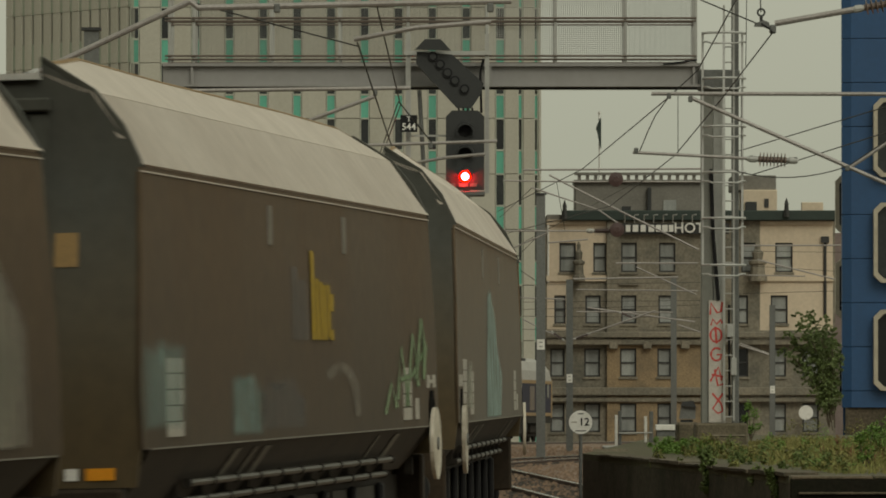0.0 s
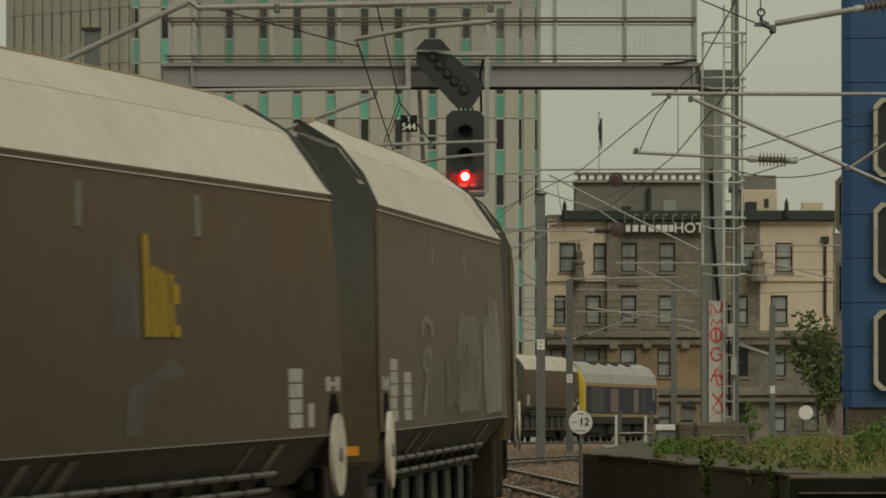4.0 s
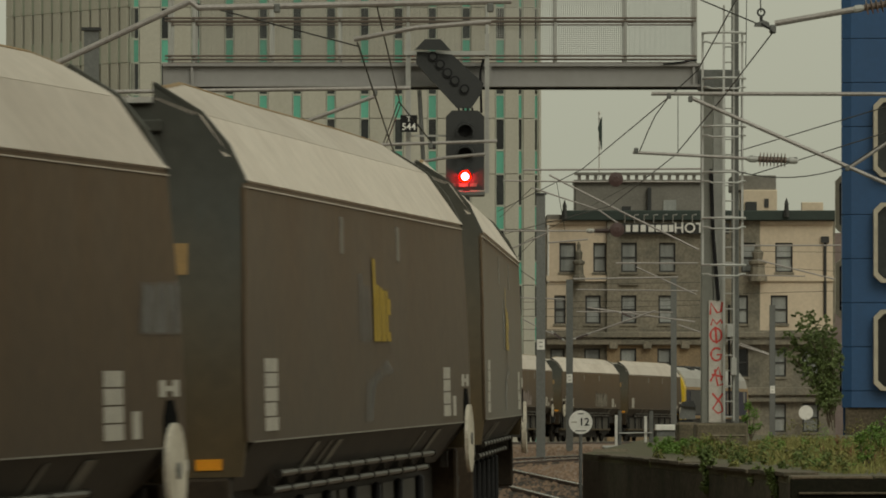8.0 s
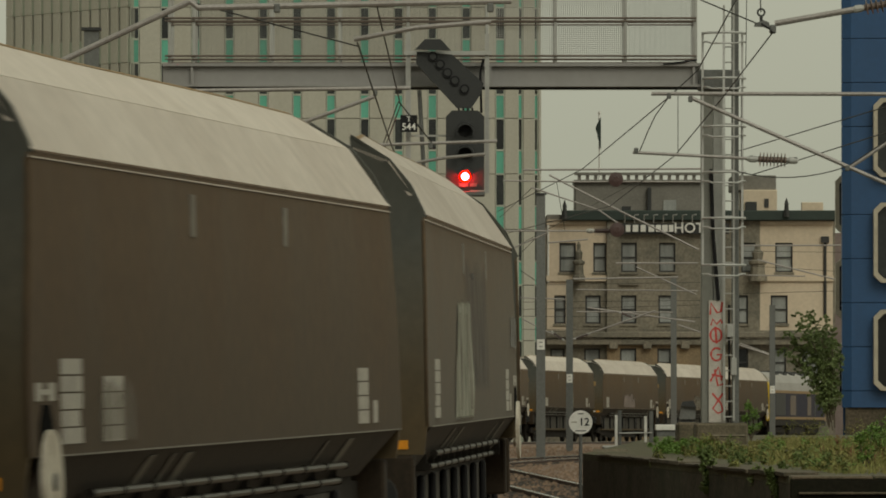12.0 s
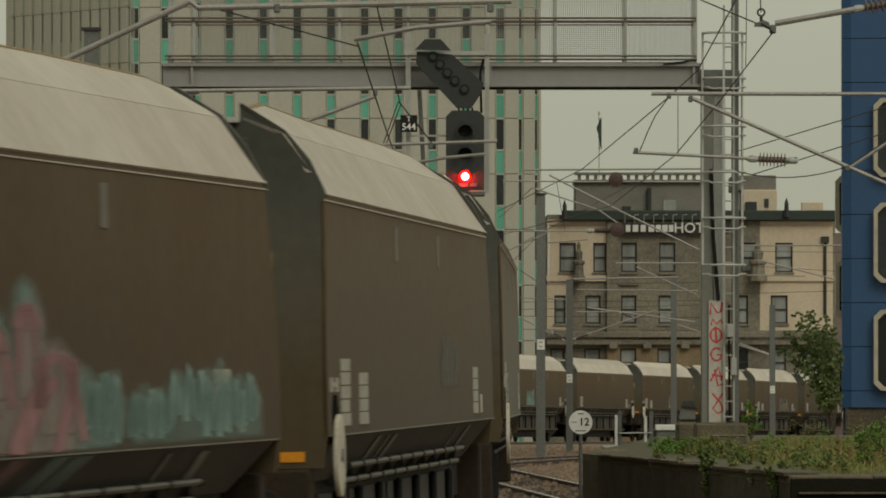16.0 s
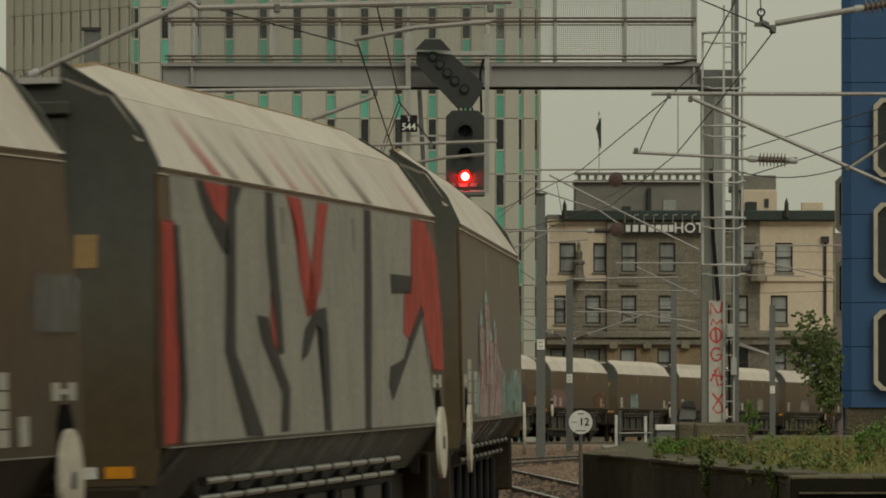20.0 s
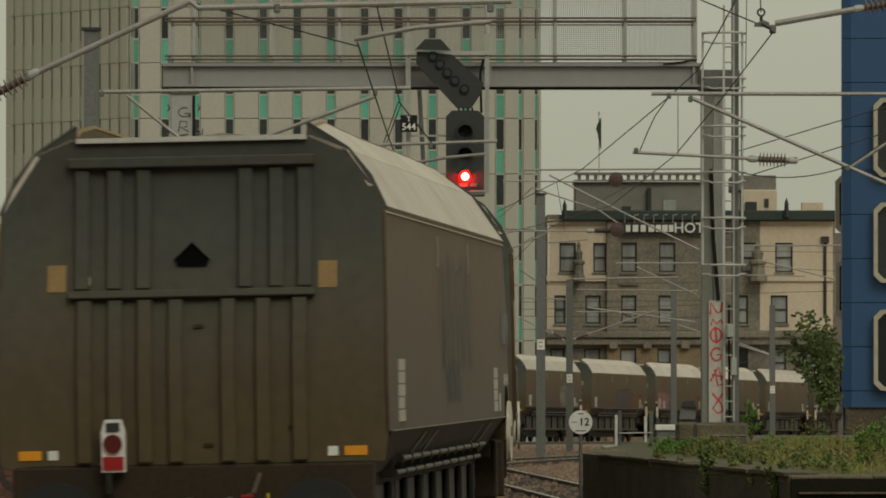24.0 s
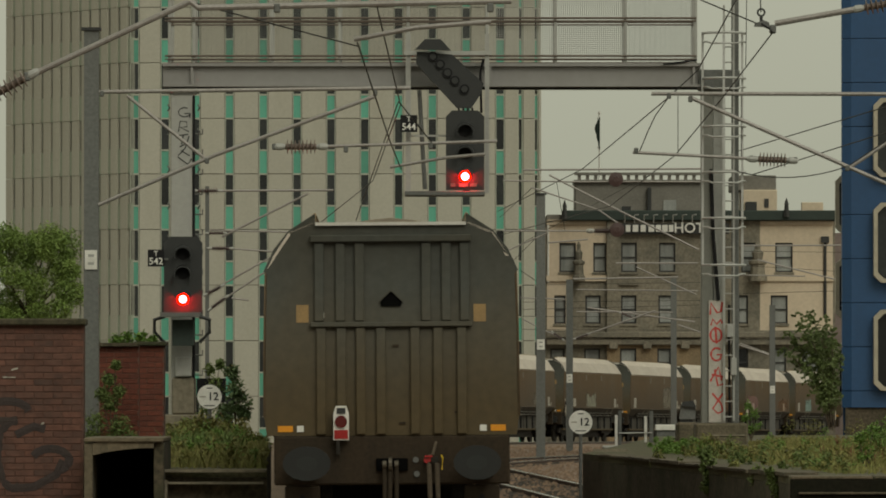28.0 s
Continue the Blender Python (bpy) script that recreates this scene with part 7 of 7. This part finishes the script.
# pink and turquoise piece: tall pointed fingers over a broad base, then loose letters
g = wagons[2]
g["label"] = "grimy coal hopper wagon with faded pink and turquoise graffiti"
daub(g, [(-4.75, 1.6), (-4.5, 1.95), (-4.1, 2.12), (-3.2, 2.1), (-2.7, 2.05), (-2.0, 2.2), (-1.2, 2.15), (-0.3, 2.1), (0.5, 2.2), (1.0, 2.05), (1.3, 1.6)], P_MAUVE, 0, soft=0.06)
for u0, u1, top, base in ((-4.15, -3.2, 2.56, 1.95), (-2.85, -1.9, 2.77, 2.0), (-1.85, -0.9, 2.43, 2.0), (-0.65, -0.05, 2.55, 2.0), (-0.2, 1.02, 2.28, 1.8)):
    m, h = (u0 + u1) / 2, (u1 - u0) / 2
    pointed = u1 < 0
    if pointed:
        daub(g, [(u0 - 0.06, base + 0.15), (u0, top - 0.22), (m - h * 0.45, top - 0.06), (m - h * 0.1, top), (m + h * 0.3, top - 0.05), (u1 + 0.04, top - 0.22), (u1 + 0.06, base + 0.1)], P_TEAL, 1, soft=0.045, cover=0.9)
    daub(g, [(u0 + h * 0.25, base - 0.1), (u0 + h * 0.25, top - 0.24), (m - h * 0.3, top - 0.15), (m + h * 0.3, top - 0.15), (u1 - h * 0.25, top - 0.24), (u1 - h * 0.2, base - 0.1)], P_MAUVE, 2, soft=0.03)
    stroke(g, arc(m, top - 0.26, h * 0.7, 0.1, 190, -10), 0.04, P_PINK, 3, 0.03, 0.9)
    stroke(g, [(u1 - h * 0.25, top - 0.26), (u1 - h * 0.1, base + 0.1), (u1 + h * 0.2, base - 0.15)], 0.028, P_PINK, 3, 0.02, 0.8)
    stroke(g, [(u0 + h * 0.25, top - 0.28), (u0 + h * 0.15, base + 0.05)], 0.028, P_PINK, 3, 0.02, 0.7)
for pts, wide in (([(-4.5, 1.62), (-4.2, 1.85), (-3.75, 2.06), (-3.3, 2.0), (-3.1, 1.85)], 0.06), ([(-2.0, 1.62), (-1.95, 1.85), (-1.5, 1.92), (-1.35, 1.8)], 0.05), ([(-0.7, 1.6), (-0.45, 1.75), (-0.1, 1.9), (0.25, 2.0)], 0.075),
                  ([(-3.9, 1.6), (-3.75, 1.8), (-3.4, 1.9)], 0.04), ([(-2.7, 2.02), (-2.3, 2.12), (-1.8, 2.1), (-1.5, 2.16)], 0.045), ([(0.4, 1.6), (0.75, 1.85), (0.85, 2.1)], 0.035)):
    stroke(g, pts, wide, P_PINK, 3, 0.03, 0.9)
daub(g, [(-5.35, 1.6), (-5.2, 1.93), (-4.7, 1.96), (-4.55, 1.62)], P_TEAL, 1, soft=0.05, cover=0.7)
daub(g, [(1.0, 1.62), (1.05, 2.0), (1.3, 2.08), (1.7, 1.9), (1.9, 1.62)], P_TEAL, 1, soft=0.05, cover=0.6)
for k, (u0, u1, z1) in enumerate(((1.1, 2.2, 2.06), (2.6, 3.9, 1.98), (3.9, 5.7, 2.1), (5.75, 6.9, 2.02))):
    daub(g, ragged(u0, u1, 1.62, z1, 70 + k, 10, 0.45), P_TEAL, 0, soft=0.04, cover=0.45)
    scribble(g, u0, u1, 1.62, z1, 80 + k, P_TEAL, 5, 0.034, 1.0, 2)
for u, d, m in ((-4.0, -0.9, P_PINK), (-3.2, -0.8, P_PINK), (-3.6, -0.9, P_MAUVE), (-0.6, -0.8, P_PINK), (-2.0, -0.8, P_MAUVE), (0.6, -0.8, P_TEAL), (1.2, -0.8, P_TEAL), (-4.9, -0.8, P_TEAL)):
    run_on(g, *SLOPE, u - 0.25, u + 0.25, d, m, 0.45, 0.25)
# fainter patches
g = wagons[5]
daub(g, [(-3.95, 1.63), (-3.7, 2.08), (-3.35, 2.3), (-3.3, 2.6), (-2.9, 2.56), (-2.6, 2.61), (-2.1, 2.57), (-1.7, 2.61), (-1.3, 2.6), (-1.22, 2.3), (-0.95, 2.05), (-0.84, 1.85), (-1.05, 1.63)], P_PALE, 1, soft=0.03, cover=0.9)
stroke(g, [(-3.1, 2.5), (-2.95, 2.1), (-3.1, 1.7)], 0.03, P_GHOST, 2)
stroke(g, [(-1.9, 2.5), (-1.75, 2.2), (-1.4, 1.9), (-1.35, 1.7)], 0.04, P_GHOST, 2)
daub(g, ragged(-1.7, 1.5, 1.9, 2.95, 4, 9, 0.12), P_BLUE, 0, soft=0.1, cover=0.55)
daub(g, ragged(6.6, 7.7, 2.26, 2.57, 5, 5, 0.1), P_DUSK, 0, soft=0.02)
g = wagons[8]
daub(g, [(4.6, 1.62), (4.3, 2.0), (4.35, 2.4), (4.8, 2.5), (5.0, 2.44), (5.15, 2.66), (5.45, 2.68), (5.7, 2.5), (5.95, 2.66), (6.3, 2.64), (6.6, 2.45), (6.9, 2.3), (6.95, 1.65)], P_GHOST, 0, soft=0.03)
daub(g, [(5.0, 1.7), (4.9, 2.2), (5.4, 2.4), (6.2, 2.4), (6.6, 2.1), (6.4, 1.7)], P_PALE, 1, soft=0.06, cover=0.4)
daub(g, [(0.9, 1.66), (0.95, 2.44), (1.5, 2.5), (2.4, 2.47), (3.4, 2.48), (3.5, 2.1), (3.4, 1.68)], P_GHOST, 0, soft=0.035, cover=0.8)
scribble(g, 0.9, 3.5, 1.66, 2.48, 91, P_GHOST, 6, 0.05, 0.7)
scribble(g, -0.7, 0.9, 1.62, 2.28, 92, P_GHOST, 6, 0.035, 0.9)
for pts in (arc(-2.95, 2.33, 0.6, 0.1, -20, 200), arc(-2.9, 2.1, 0.55, 0.08, 30, 320), [(-3.5, 1.66), (-3.2, 1.85), (-2.9, 2.0)]):
    stroke(g, pts, 0.045, P_GHOST, 1, 0.02, 0.9)
g = wagons[9]
daub(g, ragged(-7.7, -6.35, 1.72, 2.2, 9, 6, 0.2), P_TEAL, 0, soft=0.06, cover=0.45)
daub(g, ragged(-3.95, -2.85, 1.64, 2.02, 10, 5), P_TEAL, 0, soft=0.04, cover=0.5)
stroke(g, arc(1.5, 1.75, 1.0, 0.3, 130, -10), 0.05, P_GHOST, 0, 0.03, 0.6)
daub(g, ragged(-2.6, -0.6, 1.66, 2.0, 18, 7, 0.5), P_DUSK, 0, soft=0.05, cover=0.5)
for pts in ([(4.2, 1.7), (4.6, 1.92), (4.9, 1.74)], [(5.0, 1.8), (5.3, 2.2), (5.7, 1.75)], [(5.6, 1.75), (6.1, 2.3), (6.4, 1.9)], [(6.3, 1.95), (6.7, 2.42), (6.95, 2.2), (6.8, 1.95)], [(5.2, 1.95), (6.0, 1.98), (7.0, 2.2)]):
    stroke(g, pts, 0.03, P_MOSS, 1, 0.018, 0.9)
g = wagons[10]
daub(g, [(-1.9, 1.6), (-1.5, 2.2), (-1.2, 2.7), (-0.5, 2.76), (0.5, 2.5), (0.9, 2.2), (1.9, 2.0), (1.6, 1.6)], P_TEAL, 0, soft=0.05, cover=0.7)
daub(g, ragged(-6.2, -5.2, 1.7, 2.1, 13, 5), P_PALE, 0, cover=0.6)
for i in (6, 7):
    for pts in ([(-0.5, 1.66), (-0.4, 1.9), (0.3, 2.0)], [(0.35, 1.98), (0.9, 2.06), (1.1, 2.0)]):
        stroke(wagons[i], pts, 0.07, P_DUSK, 1, 0.03, 0.7)
daub(wagons[4], ragged(-5.6, -4.5, 1.65, 2.0, 8), P_GHOST, 0, cover=0.6)
daub(wagons[0], ragged(-1.65, 1.95, 2.05, 3.0, 14, 8, 0.2), P_BLUE, 0, soft=0.1, cover=0.45)
daub(wagons[0], ragged(-1.2, 0.4, 1.78, 2.1, 34, 8, 0.3), P_BLUE, 0, soft=0.06)
daub(wagons[0], ragged(6.7, 7.75, 2.26, 2.57, 15, 3, 0.1), P_DUSK, 0, soft=0.02)
daub(wagons[3], ragged(2.0, 3.6, 1.9, 2.4, 24, 6), P_DUSK, 0, soft=0.05, cover=0.6)
for i, (u0, u1, m) in {11: (-3, -1, P_PALE), 13: (1, 3, P_GHOST), 14: (-2, 0.5, P_PALE), 18: (-4, -2, P_TEAL), 20: (0, 2, P_PALE), 21: (-2, 1, P_MAUVE), 22: (1, 4, P_GHOST)}.items():
    daub(wagons[i], ragged(u0, u1, 1.65, 2.4, 40 + i, 12, 0.5), m, 0, cover=0.8)
daub(wagons[16], ragged(-0.8, 2.8, 1.62, 2.6, 61, 9, 0.3), P_PURPLE, 0, cover=0.35)
daub(wagons[16], ragged(3.1, 6.4, 1.62, 2.45, 62, 9, 0.4), P_ORANGE, 0, cover=0.35)
daub(wagons[17], ragged(-7.0, -3.8, 1.62, 2.5, 63, 9, 0.25), P_PINK, 0, cover=0.35)
daub(wagons[17], ragged(3.8, 7.2, 1.65, 2.4, 64, 9, 0.4), P_ORANGE, 0, cover=0.35)
daub(wagons[15], ragged(1.6, 5.4, 1.65, 2.75, 65, 12, 0.3), P_GHOST, 0, cover=0.8)


def locomotive():
    w = thing("diesel_locomotive", (0, 0, 0), "blue-grey and gold diesel locomotive with a pale roof", "locomotive")
    L = 10.4
    body = surf("locomotive_side_paint", (0.045, 0.045, 0.065), 0.8, 0, 0.1, 0.6, (0.08, 0.075, 0.075), 0.6, 0.03, 0, True, 0.15)
    gold = surf("locomotive_band", (0.30, 0.19, 0.075), 0.55, 0, 0.1, 0.8, (0.2, 0.13, 0.06), 0.6, 0.02)
    dull = surf("locomotive_emblem", (0.16, 0.12, 0.085), 0.55, 0, 0.15, 2.0, (0.08, 0.07, 0.08), 0.8, 0.02)
    pale = surf("locomotive_roof_paint", (0.38, 0.37, 0.34), 0.8, 0, 0.1, 0.6, (0.28, 0.26, 0.23), 0.6, 0.03)
    for s in (1, -1):
        part("side_panel", sheet([(1.33 * s, 1.25), (1.33 * s, 2.75)], -L + 0.5, L - 0.4), body, w)
        part("band", sheet([(1.338 * s, 1.18), (1.338 * s, 1.32)], -L + 0.5, L - 0.4), gold, w, "gold lower band")
        part("band", sheet([(1.338 * s, 2.62), (1.338 * s, 2.78)], -L + 0.5, L - 0.4), gold, w, "gold upper band")
        for y0, y1 in ((-3.2, -1.2), (3.2, 4.6)):
            part("side_emblem", boxed(1.336 * s - 0.006, 1.336 * s + 0.006, y0, y1, 1.42, 2.5), dull, w, "faded gold emblem")
        for y0, y1 in ((-8.6, -5.0), (5.9, 6.4)):
            part("grille", boxed(1.336 * s - 0.006, 1.336 * s + 0.008, y0, y1, 1.4, 2.58), DARK, w)
        part("solebar", boxed(min(1.2 * s, 1.32 * s), max(1.2 * s, 1.32 * s), -L, L, 0.85, 1.17), WAGON_DIRT, w)
        # dark plate added to close the gap under the locomotive
        part("skirt", boxed(min(0.95 * s, s), max(0.95 * s, s), -L + 1, L - 1, 0.25, 0.86), WAGON_DIRT, w)
        part("cab_window", boxed(1.336 * s - 0.006, 1.336 * s + 0.01, 8.6, 9.3, 2.0, 2.6), OFFICE_GLASS, w)
    roof = [(-1.34, 2.76), (1.34, 2.76), (1.25, 3.2), (0.95, 3.6), (0.5, 3.78), (-0.5, 3.78), (-0.95, 3.6), (-1.25, 3.2)]
    part("roof", prism(bmesh.new(), roof, -L + 0.5, L - 0.4), pale, w, "pale curved roof")
    for y in (-5.5, -2.5, 0.5, 4.0):
        part("roof_hatch", boxed(-0.6, 0.6, y, y + 1.5, 3.74, 3.86, bevel=0.04), DARK, w)
        part("roof_louvre", boxed(0.5, 0.86, y, y + 1.1, 3.6, 3.76), DARK, w)
    for e in (-1, 1):
        y0, y1 = sorted((e * (L - (0.5 if e < 0 else 0.4)), e * L))
        cab = [(-1.33, 1.1), (1.33, 1.1), (1.33, 2.7), (1.2, 3.1), (0.9, 3.5), (-0.9, 3.5), (-1.2, 3.1), (-1.33, 2.7)]
        part("cab", prism(bmesh.new(), cab, y0, y1), YELLOW if e < 0 else gold, w, "yellow cab end")
        part("windscreen", boxed(-1.0, 1.0, min(e * L, e * (L + 0.02)), max(e * L, e * (L + 0.02)), 2.3, 3.0), OFFICE_GLASS, w)
        for s in (-1, 1):
            part("buffer", disc(bmesh.new(), (0.87 * s, e * (L + 0.5), 1.06), 0.22, 0.6, "y", 16), RUBBER, w)
        by = e * 6.6
        bg = part("bogie", boxed(-1.15, 1.15, by - 2.0, by + 2.0, 0.4, 0.8, bevel=0.05), WAGON_DIRT, w)
        for dy in (-1.7, 0, 1.7):
            bm = bmesh.new()
            for s in (-1, 1):
                disc(bm, (0.75 * s, by + dy, 0.52), 0.52, 0.12, "x", 24)
            part("wheelset", bm, WAGON_DIRT, bg)
    part("fuel_tank", boxed(-1.2, 1.2, -2.8, 2.8, 0.3, 0.85, bevel=0.08), WAGON_DIRT, w)
    return w


loco = locomotive()


def motions():
    """The train leaves at a steady speed along the curve; the flag stirs on its pole."""
    seconds = [0.5 * k for k in range(57)]
    for i, w in enumerate(wagons):
        walk(w, [(t, riding(START + SPEED * (t - 28.0) + WAGON * i, 11.2)) for t in seconds])
    walk(lamp, [(t, riding(START + SPEED * (t - 28.0), 11.2)) for t in seconds])
    walk(loco, [(t, riding(START + SPEED * (t - 28.0) + WAGON * 24 + 2.0, 13.2)) for t in seconds])
    at = flag.location.copy()
    turns = [0, 8, 20, 35, 30, 12, 5, 15, 30, 25, 10, 0, -8, 5, 12, 4, 10, 20, 14, 6, 0, -5, 4, 10, 2, -6, 0, -20, -35]
    walk(flag, [(float(k), pose(at.x, at.y, at.z, 0, 0, a)) for k, a in enumerate(turns)])


motions()
